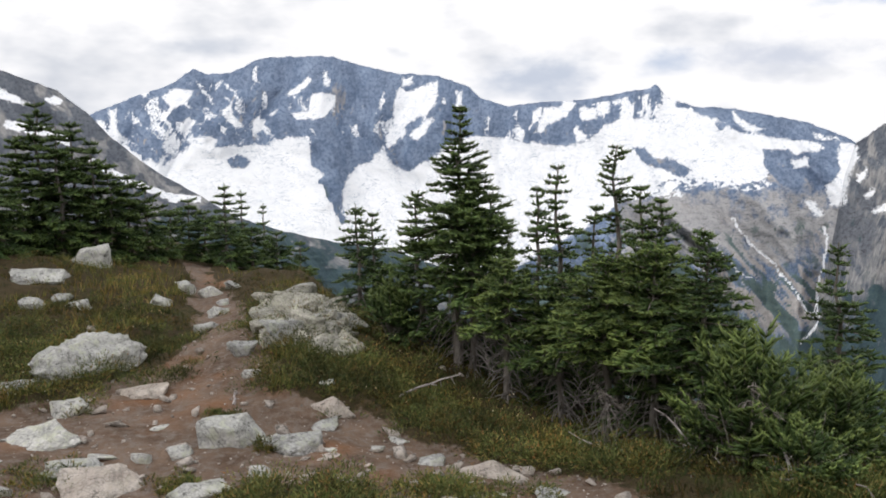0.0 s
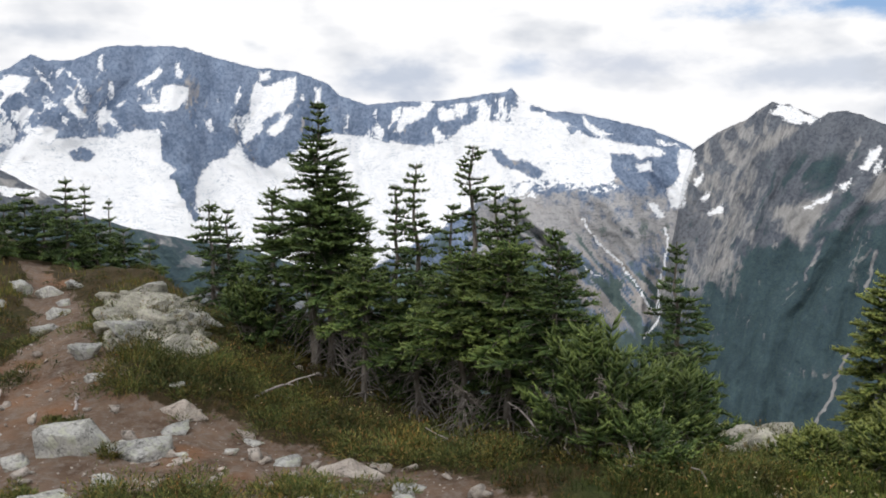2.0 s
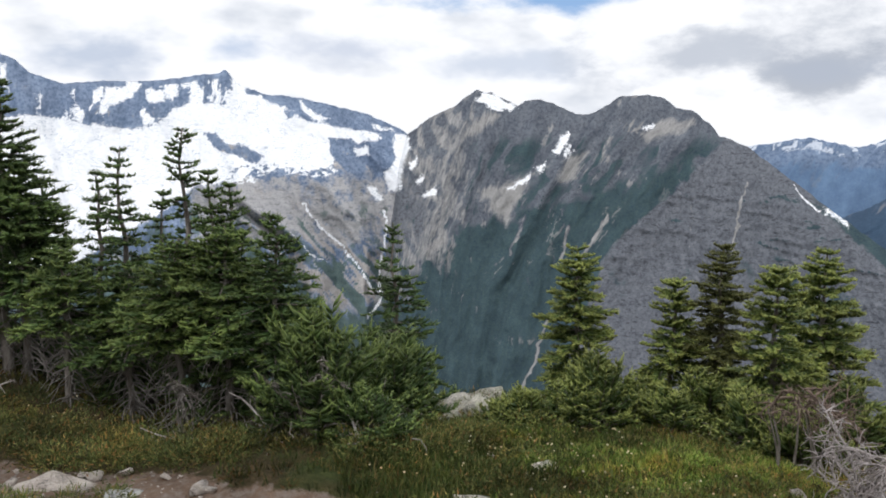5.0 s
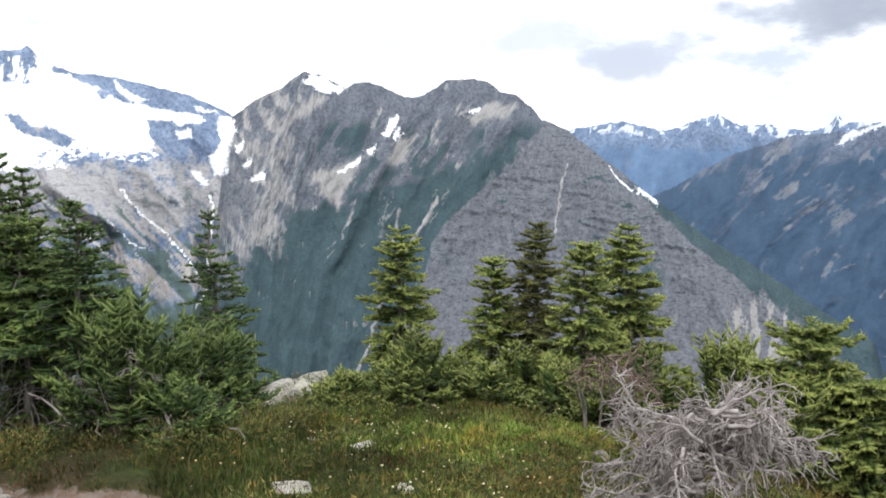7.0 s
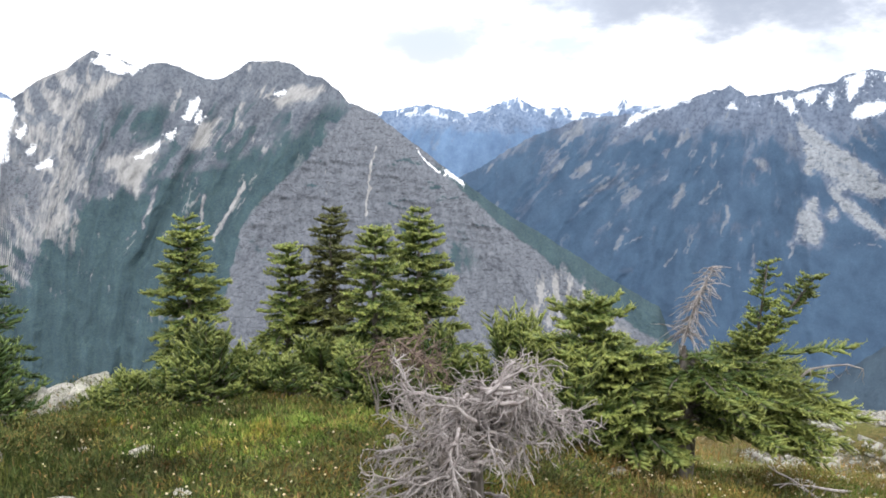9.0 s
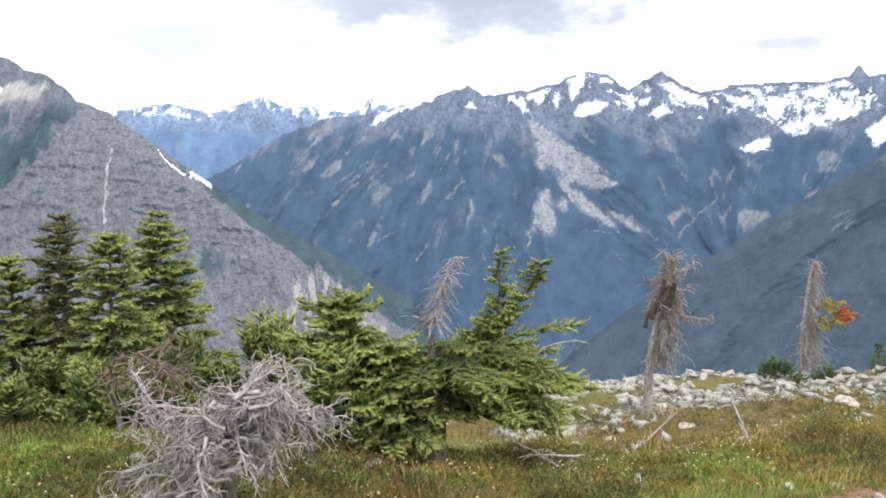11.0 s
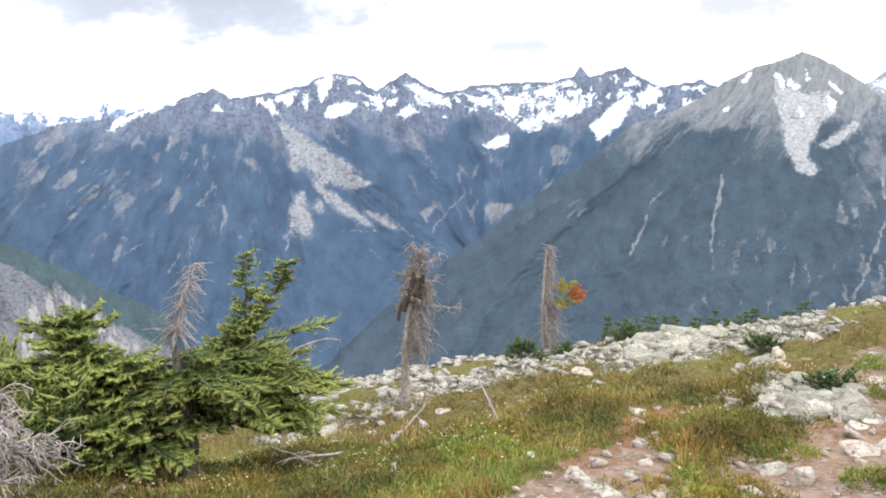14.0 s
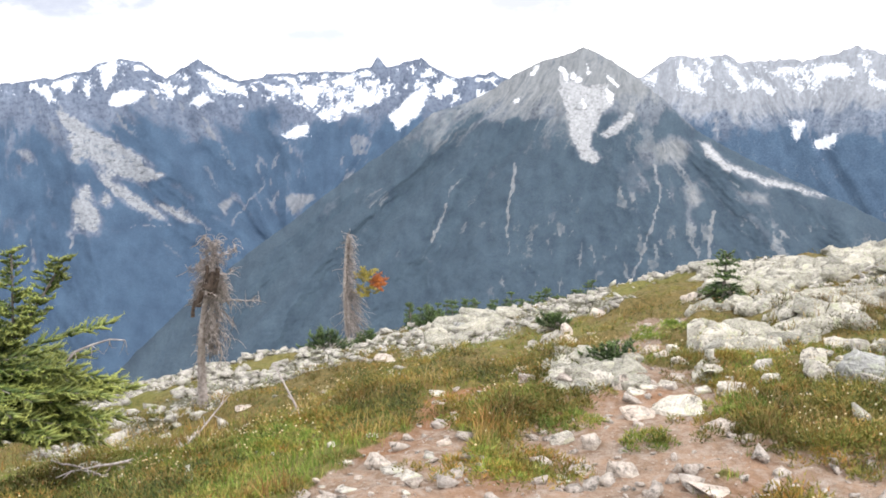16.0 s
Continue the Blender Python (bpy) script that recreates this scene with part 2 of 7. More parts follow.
    cleft = m.ramp(m.math("ABSOLUTE", m.math("SUBTRACT", lines, 0.5)), (0.002, white), (0.022, black))
    firn = m.mix(m.math("MULTIPLY", cleft, m.ramp(broad, (0.42, (0.25, 0.25, 0.25)), (0.56, (1.0, 1.0, 1.0)))), m.mix(m.ramp(blend(streak, dapple, 0.4), (0.40, black), (0.56, white)), tuple(0.86 * p + 0.14 * q for p, q in zip(firn_a, firn_b)), firn_a), firn_b)
    ragged = m.math("ADD", snow, m.math("MULTIPLY", m.math("SUBTRACT", blend(blend(streak, speck, 0.55), dapple, 0.5), 0.5), 2.4))
    c = m.mix(m.ramp(ragged, (0.42, black), (0.58, white)), c, firn)
    keep = m.math("SUBTRACT", 1.0, m.math("MULTIPLY", snow, 0.8))
    m.color(c).bump(m.math("MULTIPLY", m.math("ADD", streak, m.math("MULTIPLY", blend(hair, speck, 0.5), 0.45)), keep), 0.45, 12.0)
    return m.m


# ---- mountains ----
def profile(rows):
    a = np.array(rows, float)
    return a[:, 0], a[:, 1]


def blob(az, el, spots):
    """Soft ellipses: (azimuth, elevation, half width, half height, turn)."""
    out = np.zeros_like(az)
    for a, e, w, h, turn in spots:
        c, s = math.cos(radians(turn)), math.sin(radians(turn))
        u, v = az - a, e - el
        d = np.sqrt(((u * c + v * s) / w) ** 2 + ((v * c - u * s) / h) ** 2)
        out = np.maximum(out, np.clip(1.5 - d, 0, 1))
    return out


def line(az, el, points, width):
    """A soft line through (azimuth, elevation) points."""
    best = np.full_like(az, 1e9)
    for (a0, e0), (a1, e1) in zip(points, points[1:]):
        da, de = a1 - a0, e1 - e0
        u = np.clip(((az - a0) * da + (el - e0) * de) / (da * da + de * de), 0, 1)
        best = np.minimum(best, np.hypot(az - a0 - u * da, el - e0 - u * de))
    return np.clip(1.5 - best / width, 0, 1)


def patch(az, el, points, soft=0.25):
    """A field with a soft border: 1 inside the outline of (azimuth, elevation) points, 0 outside."""
    best = np.full_like(az, 1e9)
    inside = np.zeros(az.shape, bool)
    for (a0, e0), (a1, e1) in zip(points, points[1:] + points[:1]):
        da, de = a1 - a0, e1 - e0
        u = np.clip(((az - a0) * da + (el - e0) * de) / (da * da + de * de + 1e-9), 0, 1)
        best = np.minimum(best, np.hypot(az - a0 - u * da, el - e0 - u * de))
        cross = ((e0 > el) != (e1 > el)) & (az < a0 + (el - e0) * da / (de if de else 1e-9))
        inside ^= cross
    return np.clip(np.where(inside, best, -best) / soft * 0.5 + 0.5, 0, 1)


def patches(az, el, *outlines, soft=0.25):
    return np.maximum.reduce([patch(az, el, p, soft) for p in outlines])


def smooth(field, n):
    """A running mean along both directions of a grid."""
    for axis in (1, 0):
        pad = np.pad(field, [(n, n) if k == axis else (0, 0) for k in (0, 1)], "edge")
        total = np.cumsum(pad, axis)
        lead = np.take(total, np.arange(2 * n, pad.shape[axis]), axis)
        lag = np.take(total, np.arange(0, pad.shape[axis] - 2 * n), axis)
        field = (lead - lag) / (2 * n)
    return field


def mountain(name, ridge, base, far, near, cover, material, label, spurs=(), relief=2.1, rough=0.10, seed=1, step_az=0.12, rows=150, power=0.8, local=0.35, bare=0.5):
    """A range: its crest at the given elevations, far metres away, falling towards the camera to the base elevation, near metres away.
    spurs: lines of (azimuth, elevation) down from the crest, along which the slope stands out, with gullies between them."""
    ra, re = profile(ridge)
    az = np.arange(ra[0], ra[-1], step_az)
    top = np.interp(az, ra, re)
    ends = step(0, 1.5, np.minimum(az - ra[0], ra[-1] - az))
    top = top + rough * 2 * (fbm(az * 1.7, az * 0, 6, seed + 40, 0.62) - 0.5) * ends + rough * 0.8 * (ridged(az * 3.1, az * 0, 4, seed + 44, 0.6) - 0.5) * ends
    v = np.linspace(0, 1, rows)[:, None]
    el = top + (base - top) * v
    A = np.broadcast_to(az, el.shape)
    depth = top - el
    wa = A + 0.9 * (fbm(A * 0.5, el * 0.5, 5, seed + 60) - 0.5)
    # U counts the spurs, so that lines of equal U run down the slope between them
    lines = []
    for spur in sorted(spurs, key=lambda p: p[0][0]):
        sa, se = profile(spur)
        end = np.clip((sa[-1] - sa[-2]) / min(se[-1] - se[-2], -0.5), -1.0, 1.0)
        lines.append(np.interp(el, se[::-1], sa[::-1]) + np.minimum(el - se[-1], 0) * end)
    P = np.stack(lines)
    for i in range(1, len(P)):
        P[i] = np.maximum(P[i], P[i - 1] + 1.5)
    U = np.minimum((wa - P[0]) / 4, 0) + np.maximum((wa - P[-1]) / 4, 0)
    gap = np.full(el.shape, 4.0)
    for a, b in zip(P, P[1:]):
        U = U + np.clip((wa - a) / (b - a), 0, 1)
        gap = np.where((wa >= a) & (wa < b), b - a, gap)
    gap = smooth(np.clip(gap, 1.0, 6.0), 14)
    t = abs(U - np.round(U))
    wide = gap * math.pi / 180 * far
    flute = ridged(U * 2.2 + 0.10 * el, el * 0.10 + 0.4 * U, 5, seed, 0.5)
    herring = ridged(el * 0.42 + t * gap * 0.75, U * 0.35, 4, seed + 5, 0.5)
    gully = 1 - (0.55 * flute + 0.45 * herring)
    dent = fbm(A * 5, el * 5, 4, seed + 9, 0.62) - 0.5
    rel = wide * (0.30 * (1 - 2 * t) ** 1.15 + 0.07 * flute + 0.55 * t * (0.5 - t) * herring + 0.04 * ridged(U * 6.5 + 0.25 * el, el * 0.5, 4, seed + 6, 0.55)) + 9 * dent
    Aw = A + 0.5 * (fbm(A * 1.7, el * 1.7, 5, seed + 63, 0.6) - 0.5)
    ew = el + 0.45 * (fbm(A * 1.7 + 40, el * 1.7, 5, seed + 69, 0.6) - 0.5)
    snow, veg, slab, earth, ledge = cover(Aw, ew, depth, U, gully)
    fine = 0.62 * step(0.60, 0.68, fbm(U * 11 + 0.3 * el, el * 0.45, 5, seed + 71, 0.6)) * step(0.45, 0.58, fbm(A * 0.6, el * 0.6, 4, seed + 75)) * step(0.6, 2.0, depth)
    dark = step(0.58, 0.70, fbm(U * 7 + 0.2 * el, el * 0.5, 5, seed + 73, 0.6)) * step(0.5, 1.5, depth) * (1 - np.clip(slab, 0, 1)) * step(0.5, -2.0, el)
    earth = np.maximum(earth, fine * (1 - 0.7 * np.clip(slab, 0, 1)) * step(base * 0.8, base * 0.5, el))
    veg = np.maximum(veg, 0.7 * dark) * (1 - np.clip(earth * 1.2 - 0.3, 0, 1))
    # bare ribs standing out of the forest, and pale debris in the high gullies
    rib = step(0.40, 0.72, ridged(U * 3.4 + 0.15 * el, el * 0.20 + 0.3 * U, 5, seed + 91, 0.55)) * step(0.38, 0.60, fbm(A * 0.45, el * 0.5, 4, seed + 92))
    veg = veg * (1 - bare * rib * step(base * 0.8, base * 0.35, el))
    earth = np.maximum(earth, 0.30 * rib * step(-6.5, -1.0, el) * step(0.3, 1.2, depth))
    q = np.clip((top.max() - el) / (top.max() - base), 0, 1)
    f = local * v**power + (1 - local) * q**power
    r = far + (near - far) * f - (relief * rel * (1 - 0.75 * smooth(np.clip(snow, 0, 1), 10)) + ledge) * np.minimum(1, v * 10 + 0.05)
    zs = r * np.tan(np.radians(el)) + 1.63
    x, y = r * np.sin(np.radians(A)), r * np.cos(np.radians(A))
    front = np.stack([x, y, zs], -1)
    # the far side of the crest
    b = np.linspace(0.12, 1, 8)[:, None]
    rb = r[0] + b * 500
    back = np.stack([rb * np.sin(np.radians(az)), rb * np.cos(np.radians(az)), zs[0] - b * 420 + 0 * rb], -1)[::-1]
    verts = np.concatenate([back, front]).reshape(-1, 3)
    me = mesh_from(name, verts, grid_faces(rows + 8, len(az))[:, ::-1], [material])
    full = lambda m: np.concatenate([np.broadcast_to(m, el.shape)[:1].repeat(8, 0), np.broadcast_to(m, el.shape)]).ravel()
    data = np.stack([full(snow), full(veg), full(slab), full(earth)], -1).astype(np.float32)
    at = me.attributes.new("cover", "FLOAT_COLOR", "POINT")
    at.data.foreach_set("color", np.clip(data, 0, 1).ravel())
    course = np.stack([full(3.2 * U), full(el), full(A)], -1).astype(np.float32)
    me.attributes.new("flow", "FLOAT_VECTOR", "POINT").data.foreach_set("vector", course.ravel())
    return tagged(new(name, me), label, "mountain", kind="structure")


def between(az, el, upper, lower, soft=0.35):
    ua, ue = profile(upper)
    la, le = profile(lower)
    return np.clip(np.minimum(np.interp(az, ua, ue) - el, el - np.interp(az, la, le)) / soft * 0.5 + 0.5, 0, 1)


# Distance haze is mixed into these base colours, which lean blue and pale.
mat_glacier = mountain_material("hazed_rock_and_glacier", (0.135, 0.198, 0.320), (0.27, 0.335, 0.45), (0.070, 0.112, 0.125), (0.130, 0.172, 0.155), (0.34, 0.34, 0.35), (0.44, 0.435, 0.44), (0.46, 0.435, 0.42))
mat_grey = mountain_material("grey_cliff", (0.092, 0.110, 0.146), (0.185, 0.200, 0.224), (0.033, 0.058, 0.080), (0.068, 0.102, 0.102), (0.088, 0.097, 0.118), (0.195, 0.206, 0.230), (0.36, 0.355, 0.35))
mat_blue = mountain_material("hazed_forest_range", (0.092, 0.123, 0.184), (0.168, 0.200, 0.262), (0.043, 0.075, 0.124), (0.058, 0.094, 0.147), (0.175, 0.192, 0.216), (0.285, 0.303, 0.328), (0.205, 0.225, 0.258), (0.62, 0.66, 0.72), (0.30, 0.35, 0.42))
mat_peak = mountain_material("hazed_grey_peak", (0.090, 0.115, 0.155), (0.205, 0.230, 0.262), (0.040, 0.062, 0.090), (0.058, 0.084, 0.108), (0.235, 0.25, 0.27), (0.40, 0.412, 0.428), (0.215, 0.232, 0.248), (0.66, 0.68, 0.72), (0.34, 0.38, 0.43))
mat_snowy = mountain_material("hazed_snow_streaked_rock", (0.105, 0.140, 0.205), (0.23, 0.27, 0.335), (0.045, 0.080, 0.135), (0.080, 0.122, 0.180), (0.22, 0.245, 0.28), (0.33, 0.355, 0.39), (0.30, 0.325, 0.365), (0.62, 0.66, 0.72), (0.32, 0.37, 0.44))
mat_far = mountain_material("far_hazed_range", (0.16, 0.235, 0.38), (0.27, 0.345, 0.47), (0.135, 0.212, 0.35), (0.165, 0.250, 0.385), (0.3, 0.36, 0.45), (0.25, 0.32, 0.42), (0.25, 0.33, 0.45), (0.62, 0.67, 0.75), (0.36, 0.42, 0.52))


def valley_cover(az, el, gully):
    """The head of the valley between the glacier and the cliff: pale rock slabs above, then scree strips in green slopes."""
    n = fbm(az * 0.9, el * 1.1, 5, 5)
    slab = step(-1.2, -2.8, el + 1.2 * (n - 0.5)) * step(5.0, 8.0, az) * step(25, 22, az) * (0.30 + 0.6 * fbm(az * 2.2, el * 1.6, 5, 86)) * step(-8.5, -6.0, el)
    veg = step(-5.2, -9.2, el + 2.4 * (fbm(az * 1.1 + 0.9 * el, el * 0.35, 5, 83) - 0.5) + 2.0 * (n - 0.5)) * 0.95
    veg = np.maximum(veg, 0.62 * step(0.48, 0.58, fbm(az * 1.5, el * 1.2, 5, 87)) * step(-3.2, -4.8, el))
    strip = step(0.52, 0.66, fbm(az * 2.2 + 1.9 * el, el * 0.30, 5, 84)) * step(-3, -5, el) * step(-13, -10, el) * step(5, 9, az) * step(23.5, 20.5, az)
    pale = patches(az, el, [(7.73, -2.69), (9.59, -2.38), (12.45, -2.42), (14.42, -2.79), (15.38, -3.89), (15.66, -5.34), (13.95, -5.65), (11.67, -4.86), (9.47, -4.44), (7.63, -4.21)], [(15.74, -3.53), (16.90, -4.64), (17.36, -6.30), (16.65, -6.46), (15.83, -5.35)], [(18.46, -5.04), (21.71, -4.73), (22.41, -5.87), (20.92, -6.59), (18.78, -6.16)], soft=0.9) * 0.70
    earth = np.maximum(pale, strip * 0.8)
    snow = patches(az, el, [(20.65, 0.52), (21.72, 0.53), (21.81, -0.28), (21.23, -1.46), (21.07, -3.16), (20.24, -3.26), (20.03, -1.97), (20.77, -1.24)], [(21.63, -1.24), (22.18, -1.02), (22.28, -1.53), (21.73, -1.79)], [(18.68, -2.92), (19.32, -2.92), (19.97, -3.82), (19.64, -4.00)], [(22.06, -2.65), (22.55, -2.20), (22.61, -2.54), (22.20, -2.87)], [(22.62, -3.51), (23.44, -3.03), (23.51, -3.33), (22.76, -3.73)], [(17.94, -0.37), (18.82, -0.22), (18.97, -0.87), (18.20, -0.87)], [(19.26, 1.23), (20.45, 0.95), (20.58, 0.74), (19.39, 0.94)], soft=0.31)
    water = np.maximum.reduce([line(az, el, [(14.49, -4.16), (15.51, -5.55), (16.98, -6.84), (18.27, -8.36), (19.00, -9.80), (19.86, -10.21)], 0.075), line(az, el, [(20.05, -4.56), (20.24, -5.30), (20.05, -6.56), (19.63, -8.41), (19.78, -10.20), (19.54, -10.93), (18.74, -11.89)], 0.07), 0.62 * line(az, el, [(12.23, -6.66), (13.10, -7.77), (13.82, -8.23)], 0.07), 0.62 * line(az, el, [(13.60, -5.82), (14.88, -7.49), (15.95, -8.04)], 0.08)])
    return np.maximum(snow, water), veg * (1 - strip), slab, earth


def cover_massif(az, el, depth, u, gully):
    n = fbm(az * 1.4, el * 1.4, 5, 82)
    ice = patches(az, el, [(-24.82, -0.02), (-23.64, 0.46), (-22.93, -0.05), (-22.02, 0.66), (-21.52, 1.01), (-20.59, 1.87), (-19.42, 1.57), (-19.79, 1.00), (-18.63, 1.20), (-16.12, 1.26), (-15.50, 1.62), (-13.37, 1.75), (-13.29, -0.19), (-12.78, -0.50), (-12.01, -2.22), (-11.23, -3.75), (-11.32, -1.66), (-10.99, -0.61), (-9.31, 0.13), (-8.45, 1.03), (-7.95, -0.27), (-6.74, -0.67), (-5.50, -0.04), (-4.14, 1.20), (-1.64, 1.62), (0.27, 1.29), (2.17, 0.96), (3.69, 0.71), (5.39, 1.21), (6.33, 2.05), (7.44, 2.52), (9.84, 2.39), (10.08, 3.70), (10.73, 3.90), (11.82, 3.36), (12.54, 2.83), (13.79, 2.29), (15.55, 1.38), (16.77, 0.99), (19.46, 0.72), (19.94, 0.22), (17.81, -0.03), (16.80, -0.59), (16.69, -1.97), (15.73, -2.40), (14.22, -2.11), (12.43, -1.95), (11.17, -2.69), (7.84, -2.75), (4.06, -5.33), (-2.56, -9.13), (-11.08, -8.91), (-16.94, -5.65), (-21.11, -3.28), (-24.07, -1.38)], soft=0.3)
    side = patches(az, el, [(-25.96, 3.47), (-25.43, 3.68), (-25.49, 2.68), (-25.16, 1.53), (-24.17, 0.54), (-23.81, -0.32), (-24.82, 0.05), (-25.94, 1.60), (-26.82, 2.91), (-26.56, 3.05), (-25.97, 2.09)], [(-23.81, -0.32), (-22.27, 1.02), (-22.93, -0.05), (-22.69, -0.70)], soft=0.26)
    isles = patches(az, el, [(-18.85, 0.26), (-18.12, 0.61), (-17.35, 0.24), (-17.51, -0.06), (-18.51, -0.11)], [(-13.10, 0.93), (-12.50, 1.30), (-12.01, 0.32), (-11.39, -0.37), (-10.76, -0.61), (-11.32, -1.58), (-12.07, -1.72), (-12.48, -0.36), (-13.06, 0.03)], [(8.34, 0.41), (8.94, 0.47), (9.38, -0.13), (10.59, -0.22), (11.87, -0.98), (11.51, -1.20), (10.42, -0.82), (9.31, -0.50)], [(13.48, 2.01), (13.90, 2.00), (14.04, 1.78), (13.62, 1.71)], [(14.25, 1.84), (15.03, 1.68), (14.96, 1.46), (14.40, 1.62)], [(13.61, 2.59), (14.17, 2.57), (14.11, 2.28), (13.68, 2.37)], [(10.92, 3.46), (11.67, 3.44), (11.68, 3.15), (11.03, 3.24)], [(12.00, 3.28), (13.25, 2.96), (14.14, 2.64), (13.08, 2.45), (12.26, 2.77)], [(16.27, 0.28), (17.81, 0.19), (17.49, -0.89), (16.67, -0.88)], soft=0.31)
    isles = np.maximum(isles, line(az, el, [(-12.65, -1.18), (-12.09, -2.48), (-11.39, -4.02)], 0.14))
    ice = ice * (1 - np.clip(1.4 * isles, 0, 1))
    fringe = step(0.46, 0.56, ridged(az * 1.2 + 0.6 * el, el * 3.2 - 0.9 * az, 4, 88, 0.6)) * step(-0.6, -1.8, el) * step(8, 10, az)
    ice = ice * (1 - 0.62 * fringe)
    spots = patches(az, el, [(-24.14, 4.77), (-23.66, 5.13), (-23.34, 4.89), (-23.84, 4.19)], [(-22.64, 4.35), (-22.00, 4.98), (-20.73, 4.72), (-21.03, 4.15), (-21.80, 3.65), (-22.69, 3.29), (-22.26, 3.86)], [(-22.99, 2.65), (-22.68, 3.64), (-22.35, 3.36)], [(-22.78, 1.52), (-21.86, 2.44), (-21.88, 2.02), (-22.38, 1.45)], [(-21.72, 2.59), (-20.94, 3.09), (-20.75, 2.80), (-21.47, 2.09)], [(-19.06, 3.45), (-18.47, 4.03), (-18.22, 3.24), (-17.75, 2.58), (-18.12, 2.37), (-18.72, 3.02)], [(-17.18, 2.66), (-16.73, 3.13), (-16.20, 2.95), (-16.23, 2.21), (-16.99, 2.07)], [(-16.31, 3.02), (-15.86, 3.42), (-15.35, 3.60), (-15.58, 3.17)], [(-15.02, 4.55), (-13.98, 5.21), (-13.38, 5.72), (-13.20, 5.43), (-14.00, 4.70), (-14.74, 4.34)], [(-13.53, 3.53), (-13.20, 4.63), (-12.46, 4.74), (-11.50, 4.52), (-11.82, 3.75), (-12.40, 3.01), (-13.18, 2.83)], [(-14.60, 3.27), (-13.46, 3.42), (-13.32, 3.01), (-14.28, 2.94)], soft=0.22)
    spots = np.maximum(spots, patches(az, el, [(-8.35, 1.78), (-7.73, 2.75), (-7.69, 4.10), (-7.21, 5.13), (-6.77, 4.61), (-5.78, 4.94), (-4.79, 5.45), (-4.74, 4.00), (-5.44, 3.10), (-6.67, 2.59), (-7.14, 1.77), (-8.07, 0.87)], [(-6.92, 1.69), (-5.83, 2.58), (-4.98, 2.95), (-5.46, 1.97), (-6.39, 1.30)], [(-3.44, 4.43), (-3.01, 4.65), (-3.22, 3.45), (-3.53, 3.31)], [(-12.30, 6.02), (-12.01, 6.09), (-11.97, 5.07), (-12.37, 5.04)], [(-7.20, 5.58), (-6.45, 5.65), (-6.31, 5.20), (-7.10, 5.06)], [(-14.12, 1.39), (-13.58, 1.90), (-13.32, 0.93), (-13.92, 0.71)], [(2.11, 2.84), (2.64, 3.43), (3.32, 3.35), (3.70, 3.79), (4.53, 3.69), (4.00, 2.81), (3.13, 2.45), (2.37, 2.24)], [(4.75, 3.02), (5.39, 3.30), (5.95, 3.14), (5.80, 2.47), (5.02, 2.42)], [(5.95, 3.51), (6.62, 3.65), (6.85, 2.97), (6.10, 2.77)], [(10.00, 4.22), (10.59, 3.76), (10.37, 3.40)], [(14.31, 2.93), (15.44, 1.96), (16.27, 1.58), (15.66, 1.38), (14.67, 1.98)], [(19.32, 1.22), (20.05, 0.92), (19.93, 0.71), (19.39, 0.94)], [(17.99, -0.32), (18.90, -0.47), (18.71, -0.90), (18.10, -0.89)], soft=0.26))
    # snow lying in the gullies under the crest
    ribs = 0.66 * step(0.42, 0.60, fbm(u * 6.0 + 0.3 * el, el * 0.7, 5, 9, 0.6)) * step(0.1, 0.5, depth) * step(0.6, 1.4, el) * step(-1.8, 1.0, az) * step(11, 9.5, az)
    couloir = 0.60 * step(0.56, 0.72, fbm(u * 6.5 + 0.5 * el, el * 0.5, 5, 19, 0.6)) * step(0.8, 2.2, el) * step(0.15, 0.6, depth) * step(0.5, -1.5, az)
    left = 0.62 * step(0.50, 0.66, fbm(az * 1.7 + 1.5 * el, el * 0.6 - 0.5 * az, 5, 17, 0.6)) * step(-16.5, -18.5, az) * step(-0.5, 0.5, el) * step(0.2, 0.9, depth)
    snow, veg, slab, earth = valley_cover(az, el, gully)
    return np.maximum.reduce([ice, side, spots, ribs, couloir, left, snow]), veg, slab, earth, ice * 26 * (fbm(az * 0.7, el * 2.2 + 0.35 * az, 5, 81, 0.6) - 0.5)


